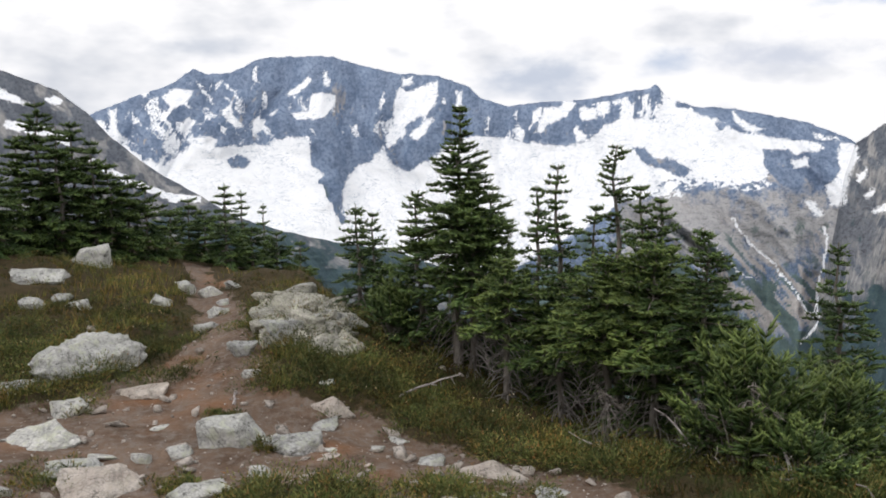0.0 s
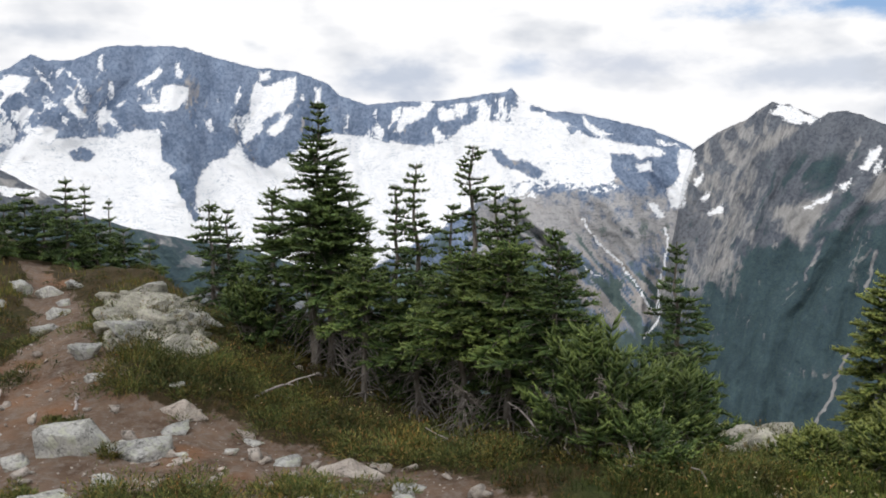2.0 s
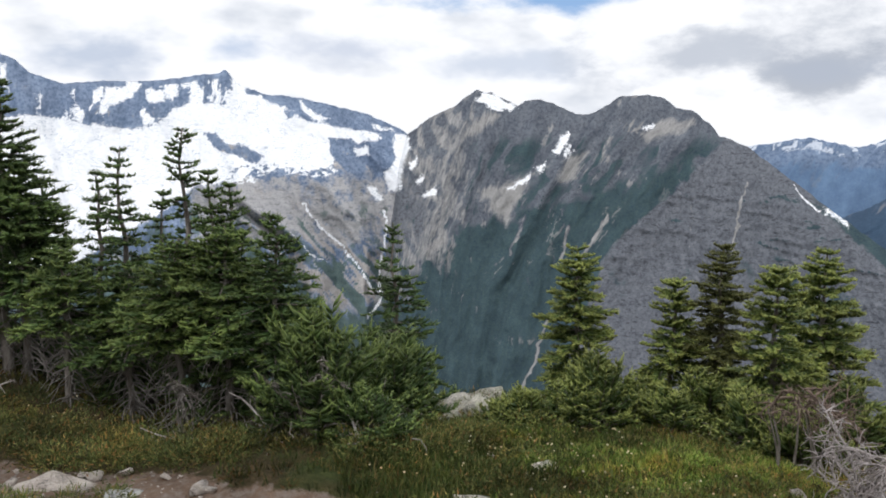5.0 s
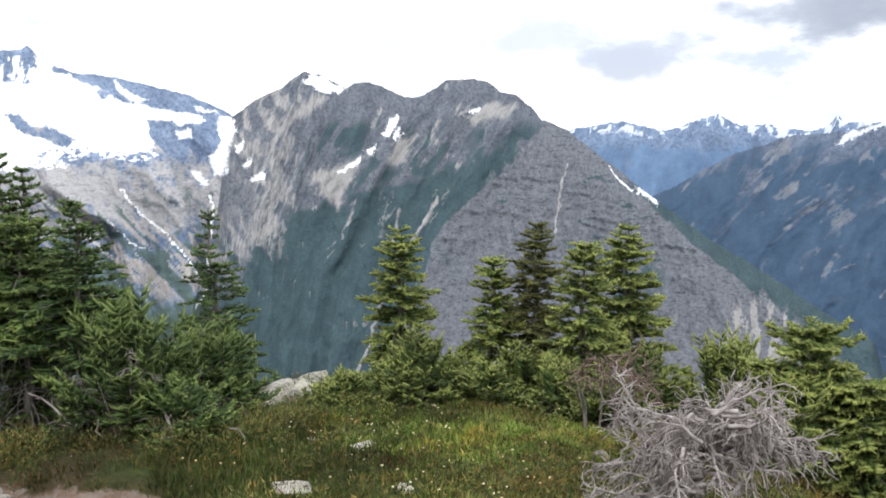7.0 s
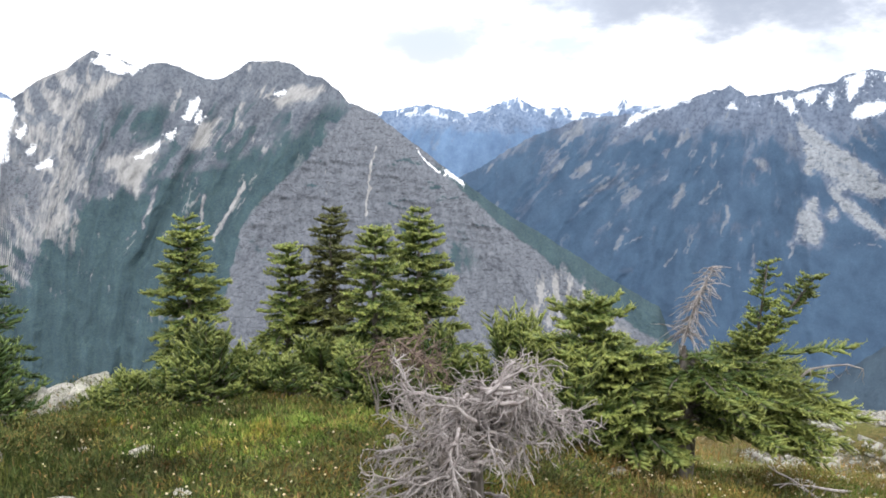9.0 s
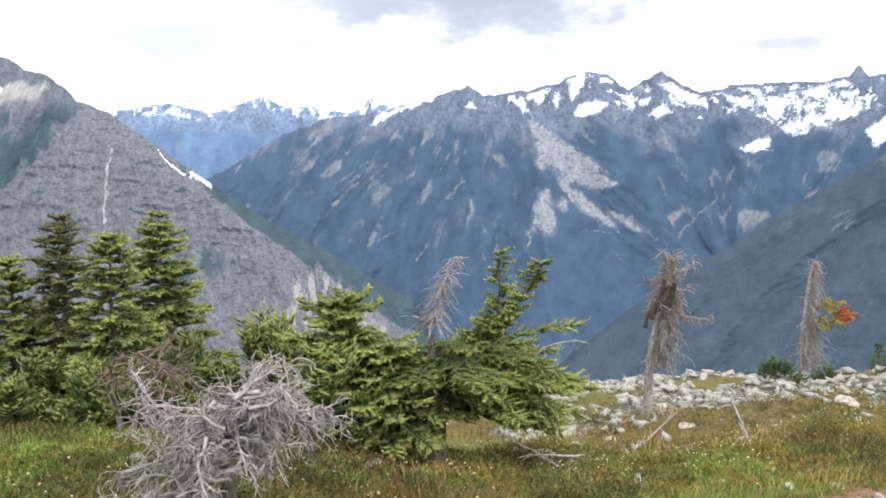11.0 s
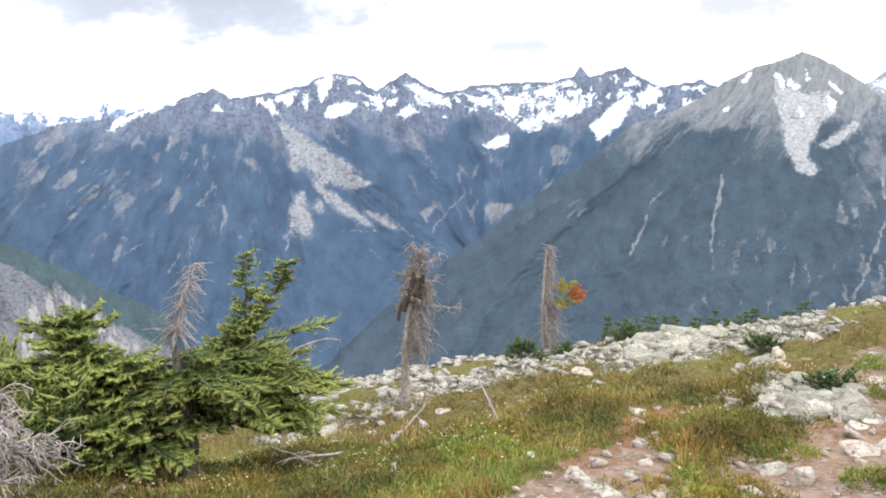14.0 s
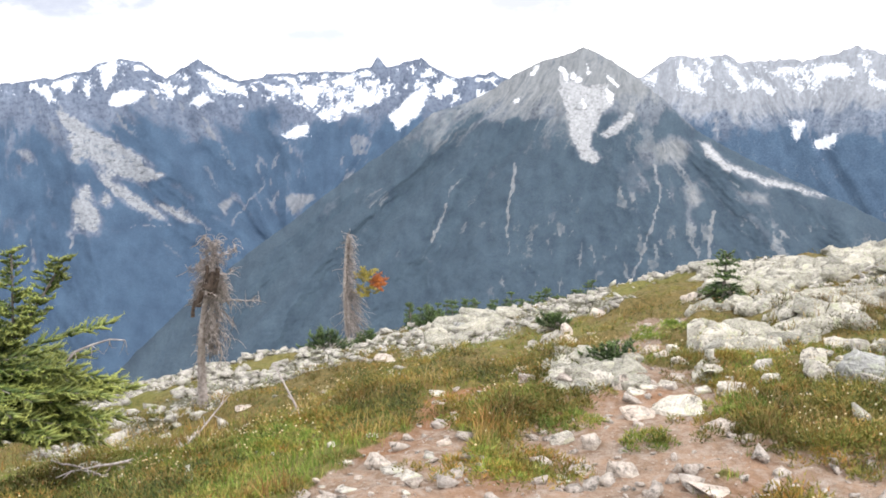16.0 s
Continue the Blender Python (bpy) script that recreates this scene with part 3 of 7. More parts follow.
def cover_cliff(az, el, depth, u, gully):
    n = fbm(az * 0.8, el * 0.8, 5, 15)
    snow = patches(az, el, [(26.16, 2.92), (26.65, 3.40), (27.27, 3.23), (28.94, 2.37), (28.52, 2.10), (27.40, 2.16), (26.60, 2.67)], [(31.29, -0.65), (31.91, 0.45), (32.40, 0.75), (32.32, 0.03), (31.75, -0.65)], [(32.17, -0.84), (32.51, -0.15), (32.74, -0.46), (32.44, -0.95)], [(30.22, -1.68), (31.02, -1.15), (30.60, -1.98)], [(28.88, -2.63), (30.03, -2.06), (29.99, -2.44), (28.99, -2.93)], [(28.23, -3.01), (28.92, -2.86), (28.91, -3.09), (28.31, -3.16)], [(37.32, 1.04), (38.07, 1.23), (38.00, 0.97), (37.47, 0.85)], [(48.41, -3.86), (49.98, -4.76), (49.81, -4.99), (48.65, -4.27)], soft=0.31)
    edge = np.interp(el, [-20, -14.1, -11, -8.3, -6.2, -4.0, -1.6, 0.5], [31.5, 32.9, 33.9, 34.6, 36.0, 38.3, 40.9, 42.5])
    slab = np.clip((az - edge + 0.5 * (n - 0.5)) / 0.35 + 0.5, 0, 1)
    wall = ridged(az * 0.30, el * 1.9 + 0.22 * az, 4, 31)
    veg = step(-2.2, -6.0, el + 4 * (n - 0.5) - 0.25 * (az - 30)) * (1 - slab)
    veg = np.maximum(veg, 0.62 * step(0.46, 0.56, fbm(u * 3.0, el * 0.35, 5, 61)) * step(1.8, -0.5, el) * (1 - slab))
    dark_band = patches(az, el, [(43.5, -7.6), (46, -7.0), (50, -8.0), (51.5, -10.2), (49, -12.5), (46, -11.5)], [(34.5, -8.3), (37, -8.9), (40, -9.5), (37, -10.2), (34.2, -9.5)], soft=1.2)
    veg = np.maximum(veg, slab * dark_band * 0.72 * step(0.34, 0.6, fbm(az * 1.6, el * 0.8, 5, 67)))
    veg = np.maximum(veg, slab * 0.75 * step(0.62, 0.74, wall) * step(-2.5, -3.5, el) * step(-9.5, -8, el) * step(0.4, 0.6, n))
    veg = np.maximum(veg, step(0.35, -0.35, depth + 0.8 * (n - 0.5) - np.interp(az, [46, 50, 56, 62], [0.3, 0.8, 1.5, 2.3])) * step(46.0, 50, az) * 0.95)
    scree = patches(az, el, [(26.34, -3.12), (28.47, -2.52), (29.99, -1.98), (30.98, -1.45), (30.06, -2.51), (29.48, -3.47), (28.94, -4.42), (28.35, -5.68), (27.68, -4.80), (26.92, -4.64), (27.08, -3.88), (26.37, -3.88)], [(31.51, -2.36), (32.28, -0.99), (33.77, -0.41), (33.28, -1.44), (33.05, -2.51), (31.89, -2.74)], [(37.01, 0.70), (38.38, 1.46), (40.34, 1.69), (40.92, 1.31), (39.90, 0.71), (38.77, 0.33), (37.33, -0.05)], [(22.65, -7.98), (23.20, -6.64), (23.97, -5.82), (24.53, -5.90), (24.32, -6.85), (23.32, -7.77)], [(24.77, -0.12), (25.61, 1.30), (27.03, 2.20), (28.00, 1.84), (27.09, 0.94), (25.51, 0.26)], soft=0.4)
    low = patches(az, el, [(27.0, -13.1), (29.4, -12.6), (31.1, -12.8), (30.8, -14.1), (29.0, -14.1), (27.4, -14.0)], soft=0.8)
    burnt = patches(az, el, [(53.4, -15.6), (54.4, -11.6), (56.1, -9.7), (58.1, -10.9), (60.2, -12.9), (62, -15), (57, -18)], soft=1.5)
    stripes = step(0.36, 0.56, fbm(az * 3.4, el * 0.42, 5, 68, 0.6))
    earth = np.maximum.reduce([scree * 0.8, 0.75 * low * stripes, 1.0 * burnt * stripes])
    earth = np.maximum(earth, 0.62 * step(0.62, 0.74, gully) * step(0.44, 0.56, fbm(az * 0.9, el * 0.9, 4, 62)) * (1 - slab) * step(-12, -8, el))
    upper = step(-2.0, 0.5, el) * step(28.5, 26.5, az) * step(0.50, 0.62, fbm(az * 2.4 - 1.9 * el, el * 0.4, 5, 64))
    chutes = np.maximum.reduce([line(az, el, [(44.0, -2.5), (43.6, -3.6), (43.4, -5.1), (43.2, -7.0)], 0.085), line(az, el, [(31.3, -11.8), (30.9, -13.3), (30.2, -15.2), (29.4, -16.8)], 0.10), 0.7 * line(az, el, [(32.5, -5.6), (32.1, -8.0)], 0.10), 0.7 * line(az, el, [(35.2, -4.8), (34.0, -6.8), (33.0, -8.5)], 0.14), 0.7 * line(az, el, [(40.6, -4.0), (40.6, -7.0)], 0.05), 0.6 * line(az, el, [(29.6, -5.0), (28.6, -7.5)], 0.10)])
    earth = np.maximum.reduce([earth, 0.36 * upper, chutes])
    left = step(25.5, 22.5, az)
    vs, vv, vb, ve = valley_cover(az, el, gully)
    basin = 0.62 * patches(az, el, [(19.75, -3.35), (22.01, -4.67), (22.81, -3.37), (25.15, -2.86), (24.59, -5.74), (23.76, -8.09), (22.19, -8.58), (21.71, -7.01), (20.20, -5.68)], [(23.24, -1.04), (25.71, 0.90), (26.49, 1.55), (25.70, -0.00), (24.64, -2.08), (25.39, -3.91), (24.47, -4.95), (23.58, -3.38)], soft=0.7) * step(0.30, 0.56, fbm(az * 2.1 - 1.2 * el, el * 0.5, 5, 70, 0.6))
    strips = 0.56 * step(0.44, 0.58, fbm(az * 1.7 + 1.3 * el, el * 0.33, 5, 69, 0.6)) * step(28.0, 24.5, az) * step(-11.5, -8.5, el)
    veg, earth = veg * (1 - left) + vv * left, np.maximum.reduce([earth, 0.9 * ve * left, strips, basin])
    snow = np.maximum.reduce([snow, vs, 0.7 * line(az, el, [(46.6, -2.5), (48.2, -4.2)], 0.07)])
    slab_hi = slab * (1 - burnt * stripes * 0.8) * (1 - 0.9 * chutes)
    return snow, veg * (1 - chutes) * (1 - 0.7 * scree) * (1 - basin), np.maximum(slab_hi, vb * left), np.where(slab > 0.5, np.maximum(0, earth), earth), slab * (22 * (wall - 0.4) * step(-11, -8, el) + 16 * (ridged(az * 1.6, el * 0.35, 4, 33) - 0.4))


def cover_forest(az, el, depth, u, gully):
    n = fbm(az * 0.8, el * 1.1, 5, 25)
    band = fbm(u * 9.0 + 0.5 * el, el * 2.4, 5, 26, 0.64)
    reach = np.interp(az, [55, 60, 64, 68, 72, 84, 90, 100], [0.0, 0.3, 0.6, 1.0, 1.9, 2.4, 2.6, 2.6])
    snow = 0.60 * np.clip((reach - depth) / 0.9, 0, 1) * step(0.40, 0.62, band) * step(0.04, 0.25, depth) * np.interp(az, [55, 60], [0, 1])
    snow = np.maximum(snow, patches(az, el, [(60.42, -0.96), (61.25, -0.13), (62.72, 0.34), (64.58, 1.15), (65.51, 1.37), (64.00, 0.41), (61.97, -0.17), (60.85, -0.97)], [(66.71, 0.18), (67.17, 0.77), (67.61, 0.17)], [(70.06, 0.70), (70.62, 0.77), (71.24, -0.18), (70.81, -0.11)], [(70.95, 0.97), (71.80, 1.32), (72.44, 1.39), (72.15, 0.91), (71.30, 0.64)], [(74.14, -0.27), (74.38, 0.36), (75.58, 0.78), (76.26, 0.50), (75.55, -0.20), (74.73, -0.41)], [(73.79, 2.15), (74.53, 2.57), (74.91, 2.30), (74.32, 1.40), (73.94, 0.57), (73.70, 0.98)], [(72.61, 0.64), (73.15, 1.46), (73.05, 0.09)], soft=0.35))
    snow = np.maximum(snow, patches(az, el, [(79.65, 1.92), (80.34, 1.79), (81.44, 1.14), (82.42, 0.49), (81.41, 0.49), (80.31, 1.07)], [(78.91, -0.15), (79.92, 0.42), (80.53, -0.08), (79.46, -0.37)], [(78.30, 0.71), (79.00, 0.93), (79.01, 0.50), (78.45, 0.43)], [(91.96, -1.06), (93.03, -0.13), (94.26, 0.91), (94.71, 0.61), (93.94, -0.88), (92.55, -2.08)], [(94.86, 0.91), (95.77, 1.35), (96.38, 1.35), (96.15, 0.46), (95.24, 0.31)], soft=0.35))
    field = patches(az, el, [(84.39, 0.93), (85.14, 1.37), (87.13, 1.29), (88.77, 1.59), (90.13, 1.95), (90.96, 2.40), (91.32, 1.36), (91.98, 0.40), (91.13, -0.50), (89.69, -1.09), (88.54, -1.53), (87.27, -1.37), (86.18, -0.70), (84.87, 0.05), (84.01, 0.34)], [(84.56, -2.39), (84.99, -1.88), (86.49, -1.37), (86.72, -2.34), (85.52, -2.63)], soft=0.3)
    snow = np.maximum(snow, field * (0.36 + 0.34 * step(0.34, 0.58, fbm(u * 7, el * 1.8, 5, 27, 0.6))))
    veg = step(0.6, -3.6, el + 3.2 * (fbm(u * 2.0, el * 0.4, 5, 28) - 0.5) + 1.0 * (n - 0.5))
    scar = patches(az, el, [(70.92, -0.44), (71.23, -0.22), (72.89, -1.74), (74.41, -2.66), (75.72, -3.51), (77.34, -4.81), (75.79, -5.27), (74.79, -4.81), (73.86, -4.95), (73.25, -4.26), (72.33, -3.72), (71.78, -4.25), (71.50, -2.34)], [(73.09, -4.26), (73.94, -4.96), (75.71, -6.19), (77.11, -7.51), (76.49, -7.62), (74.78, -6.58), (73.39, -5.26)], [(71.19, -8.32), (71.44, -6.78), (72.00, -5.48), (72.62, -4.95), (73.07, -6.87), (72.90, -8.41), (72.04, -8.17)], [(76.49, -6.12), (78.20, -7.35), (79.17, -7.96), (78.20, -7.81), (76.72, -6.81)], [(73.39, -5.53), (73.93, -6.11), (73.61, -6.88), (73.23, -6.33)], soft=0.3)
    grain = step(0.30, 0.62, fbm((el + 0.62 * az) * 3.2, (az - 0.62 * el) * 0.30, 5, 94, 0.62))
    scar = scar * (0.50 + 0.45 * grain)
    small = patches(az, el, [(57.49, -4.00), (57.87, -3.42), (58.59, -3.21), (58.56, -3.80), (57.90, -4.23)], [(63.73, -6.33), (64.39, -4.53), (64.76, -4.84), (64.18, -6.26)], [(68.67, -2.85), (69.54, -2.86), (69.64, -3.77), (68.96, -3.53)], [(80.42, -6.77), (81.32, -6.17), (81.60, -6.44), (80.81, -7.61)], [(84.83, -6.27), (86.72, -6.12), (86.89, -6.58), (85.34, -7.79), (84.91, -7.21)], soft=0.3)
    marks = np.maximum.reduce([line(az, el, [(51.41, -4.23), (51.90, -3.69)], 0.12), line(az, el, [(57.86, -6.36), (58.17, -6.01)], 0.12), line(az, el, [(67.02, -7.93), (67.36, -6.79), (67.22, -6.03)], 0.14), line(az, el, [(60.12, -9.14), (62.02, -8.17)], 0.07), line(az, el, [(63.52, -10.12), (64.24, -9.00)], 0.10), line(az, el, [(66.09, -5.62), (66.65, -4.49)], 0.12), line(az, el, [(71.17, -9.17), (71.42, -8.40)], 0.1), line(az, el, [(81.23, -8.04), (83.56, -5.48)], 0.08), line(az, el, [(78.04, -6.98), (79.76, -8.35)], 0.10), line(az, el, [(74.84, -7.92), (77.27, -8.05)], 0.05)])
    faces = 0.40 * step(0.50, 0.66, fbm(u * 2.4, el * 0.45, 5, 92)) * step(0.5, -1.5, el) * step(-7.5, -4.5, el) * step(78, 72, az)
    chute = np.maximum.reduce([faces, 0.9 * small, 0.66 * marks, 0.6 * step(0.62, 0.75, gully) * step(0.47, 0.56, fbm(az * 0.8, el * 0.7, 4, 97)) * step(-10, -6, el) * step(1, -1, el)])
    river = line(az, el, [(67.74, -14.87), (70.42, -15.62), (73.54, -16.43), (76.69, -17.81)], 0.10)
    return snow, veg * (1 - np.clip(scar * 1.5, 0, 1)) * (1 - 0.6 * np.clip(chute, 0, 1)), np.maximum(scar, river), chute, 0 * az


def cover_peak(az, el, depth, u, gully):
    n = fbm(az * 0.8, el * 1.0, 5, 35)
    bowl = patches(az, el, [(103.06, 2.12), (103.66, 1.61), (104.86, 0.86), (106.47, 1.07), (106.96, -0.32), (106.03, -1.21), (105.61, -2.32), (105.57, -3.29), (106.25, -3.89), (105.75, -4.38), (104.92, -4.13), (104.28, -2.78), (103.88, -1.43), (103.39, 0.36)], [(106.06, -2.25), (107.14, -1.50), (107.84, -0.76), (108.15, -1.13), (107.31, -2.31), (106.36, -2.62)], soft=0.25)
    bowl = bowl * (0.55 + 0.5 * fbm(az * 2.6 + 0.5 * el, el * 0.55, 5, 95, 0.6))
    right = patches(az, el, [(110.57, -0.62), (112.39, -0.33), (114.89, -0.76), (115.60, -1.40), (116.99, -2.30), (117.59, -3.43), (116.77, -4.15), (115.65, -3.39), (114.23, -2.41), (112.47, -2.06), (111.32, -1.49)], soft=0.5) * (0.25 + 0.62 * fbm(az * 1.6, el * 2.0 + az, 5, 98, 0.6))
    rib = patches(az, el, [(112.29, -2.72), (113.07, -2.85), (114.39, -4.14), (116.14, -4.85), (118.18, -5.32), (118.20, -5.68), (116.44, -5.38), (114.35, -4.68), (112.91, -3.84)], [(118.11, -5.32), (119.45, -5.70), (120.83, -6.13), (119.47, -5.98), (118.20, -5.68)], soft=0.31) * 0.85
    slab = np.maximum(bowl, np.maximum(right, rib))
    streak = 0.72 * np.maximum.reduce([line(az, el, [(100.45, -4.30), (100.31, -5.83), (100.02, -7.75), (99.88, -9.21)], 0.11), line(az, el, [(95.75, -6.99), (95.36, -8.34), (94.73, -9.53)], 0.10), line(az, el, [(109.57, -4.22), (109.99, -5.70), (110.02, -7.19), (109.53, -8.78), (109.08, -10.45), (108.53, -11.75)], 0.09), line(az, el, [(113.50, -7.15), (113.43, -8.55), (113.45, -10.24)], 0.13)])
    mottle = 0.66 * step(0.53, 0.66, fbm(az * 2.6, el * 0.8, 5, 64, 0.6)) * step(-6.4, -8.6, el) * step(96, 100, az)
    high = 0.75 * step(-2.2, 0.6, el + 2.0 * (fbm(u * 3.0, el * 0.4, 5, 66) - 0.5))
    faces = 0.55 * step(0.48, 0.60, fbm(u * 2.6, el * 0.4, 5, 93)) * step(2.0, 0.5, el) * step(-6.0, -3.0, el)
    buttress = patches(az, el, [(109.23, -2.97), (110.71, -2.15), (111.94, -2.72), (111.73, -4.26), (109.73, -4.44)], [(111.40, -5.67), (112.63, -5.27), (113.05, -6.73), (111.84, -7.36)], [(114.40, -5.59), (116.81, -5.87), (117.20, -6.79), (115.15, -6.72)], soft=0.6) * 0.7
    veg = step(1.2, -2.6, el + 3.0 * (fbm(u * 2.2, el * 0.4, 5, 37) - 0.5) + 1.4 * (n - 0.5)) * (1 - np.clip(slab * 1.3, 0, 1))
    snow = patches(az, el, [(103.13, 2.12), (103.43, 2.12), (104.04, 1.31), (103.82, 1.09)], [(104.10, 1.75), (104.78, 1.08), (104.57, 0.94), (104.04, 1.46)], [(104.97, 2.40), (105.36, 1.59), (105.14, 1.52)], [(106.24, 1.66), (107.28, 0.92), (107.06, 0.85), (106.32, 1.37)], [(101.35, 1.62), (101.79, 2.35), (101.87, 2.13), (101.58, 1.55)], [(106.42, 0.56), (106.86, 0.34), (106.66, -0.39), (106.43, -0.03)], [(104.81, -0.02), (105.20, -0.54), (104.97, -0.54)], [(100.25, 0.07), (100.77, 0.14), (100.70, -0.15), (100.32, -0.15)], soft=0.22)
    bare = np.maximum.reduce([streak, mottle, faces, buttress, high])
    return snow, veg * (1 - 0.8 * np.clip(np.maximum(streak, buttress), 0, 1)), slab, bare, 0 * az


def cover_snowy(az, el, depth, u, gully):
    band = fbm(u * 8.0 + 0.9 * el, el * 1.4, 5, 55, 0.62)
    snow = 0.56 * np.clip((3.6 - depth) / 2, 0, 1) * step(0.42, 0.62, band) * step(0.04, 0.3, depth)
    big = patches(az, el, [(110.89, 1.82), (111.51, 2.10), (111.83, 1.24), (112.77, 0.38), (112.50, 0.17), (111.14, 1.04)], [(113.56, 2.42), (113.83, 2.49), (115.35, 0.65), (114.95, 0.51)], [(112.65, 2.79), (113.02, 2.29), (112.71, 1.66)], [(118.81, 1.78), (120.17, 2.16), (121.19, 1.67), (120.86, 1.14), (119.28, 1.36)], [(121.94, 1.13), (122.91, 0.98), (122.94, 0.58), (122.11, 0.79)], [(119.23, -2.55), (120.59, -1.98), (120.22, -3.02), (119.52, -3.04)], [(115.44, 1.42), (116.82, 0.50), (116.70, 0.22), (115.60, 0.99)], [(117.71, -1.11), (118.64, -1.45), (118.32, -2.50)], [(108.78, 1.42), (109.55, 1.62), (109.44, 0.91)], soft=0.44)
    bare = 0.85 * step(4.6, 2.4, depth + 1.6 * (fbm(u * 3, el, 4, 57) - 0.5))
    return np.maximum(snow, big), step(-1.0, -3.4, el + 2.5 * (fbm(u * 2, el * 0.5, 4, 58) - 0.5)), 0 * az, bare, 0 * az


def cover_far(az, el, depth, u, gully):
    m = fbm(u * 9, el * 3.0, 5, 56, 0.6)
    return 0.75 * np.clip((1.05 - depth) / 0.6, 0, 1) * step(0.42, 0.60, m), step(0.0, -2.6, el + 1.2 * (fbm(u * 2, el, 4, 59) - 0.5)), 0 * az, 0 * az, 0 * az


def cover_left(az, el, depth, u, gully):
    n = fbm(az * 0.9, el * 1.3, 5, 65)
    snow = np.maximum(line(az, el, [(-31.5, 2.6), (-29.5, 2.2), (-28.4, 1.7)], 0.3), line(az, el, [(-27.0, 0.3), (-25.0, -0.9), (-22.3, -2.1), (-20.8, -2.3)], 0.22))
    snow = np.maximum(snow, blob(az, el, [(-31.5, 4.3, 1.2, 0.25, 25), (-29.0, 4.1, 0.5, 0.25, 10)]))
    return snow, step(-2.6, -4.4, el + 1.6 * (n - 0.5)) * 0.8, 0 * az, step(0.45, 0.62, n) * 0.6, 0 * az


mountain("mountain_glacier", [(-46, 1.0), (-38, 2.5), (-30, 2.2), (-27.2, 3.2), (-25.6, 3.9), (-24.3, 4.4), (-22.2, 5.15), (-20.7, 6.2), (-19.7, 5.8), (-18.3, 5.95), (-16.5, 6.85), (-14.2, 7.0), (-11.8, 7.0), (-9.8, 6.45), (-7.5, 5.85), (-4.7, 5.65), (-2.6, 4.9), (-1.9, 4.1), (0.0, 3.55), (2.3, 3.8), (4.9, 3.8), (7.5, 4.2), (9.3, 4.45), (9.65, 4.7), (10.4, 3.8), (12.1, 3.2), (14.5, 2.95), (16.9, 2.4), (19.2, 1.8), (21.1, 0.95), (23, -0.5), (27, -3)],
         -16, 4300, 2500, cover_massif, mat_glacier, "rock massif tinted blue for haze, carrying a wide white glacier", spurs=[[(-20.7, 6.2), (-22.3, 3.4), (-23.2, -0.2)], [(-16.4, 6.9), (-18.8, 3.4), (-21.4, 0.1)], [(-11.8, 7.0), (-12.9, 3.3), (-11.5, -1.6), (-12.0, -4.6)], [(-7.5, 5.9), (-9.2, 2.1), (-8.1, -0.5)], [(-4.7, 5.6), (-6.9, 1.3), (-7.1, -0.6)], [(-2.0, 4.2), (-1.5, 1.5)], [(2.3, 3.8), (1.1, 1.6)], [(5.0, 3.8), (5.5, 2.2)], [(9.6, 4.6), (9.0, 2.9)], [(12.1, 3.2), (15.6, 0.9), (18.0, -3.8), (18.8, -7.4), (18.5, -14)], [(8, -3), (13, -7), (15, -14)], [(19.2, 1.8), (22, -2), (21.5, -8)]], seed=3, rough=0.10)
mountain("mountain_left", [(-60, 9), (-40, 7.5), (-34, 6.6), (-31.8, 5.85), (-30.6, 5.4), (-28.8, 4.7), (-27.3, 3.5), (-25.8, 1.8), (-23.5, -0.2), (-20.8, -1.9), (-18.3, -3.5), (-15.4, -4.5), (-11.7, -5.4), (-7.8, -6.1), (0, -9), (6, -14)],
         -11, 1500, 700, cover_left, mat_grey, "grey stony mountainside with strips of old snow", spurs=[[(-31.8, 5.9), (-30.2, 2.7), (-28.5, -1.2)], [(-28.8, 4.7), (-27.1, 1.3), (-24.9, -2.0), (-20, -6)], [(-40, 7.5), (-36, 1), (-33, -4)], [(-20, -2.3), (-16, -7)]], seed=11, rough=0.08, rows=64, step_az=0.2)
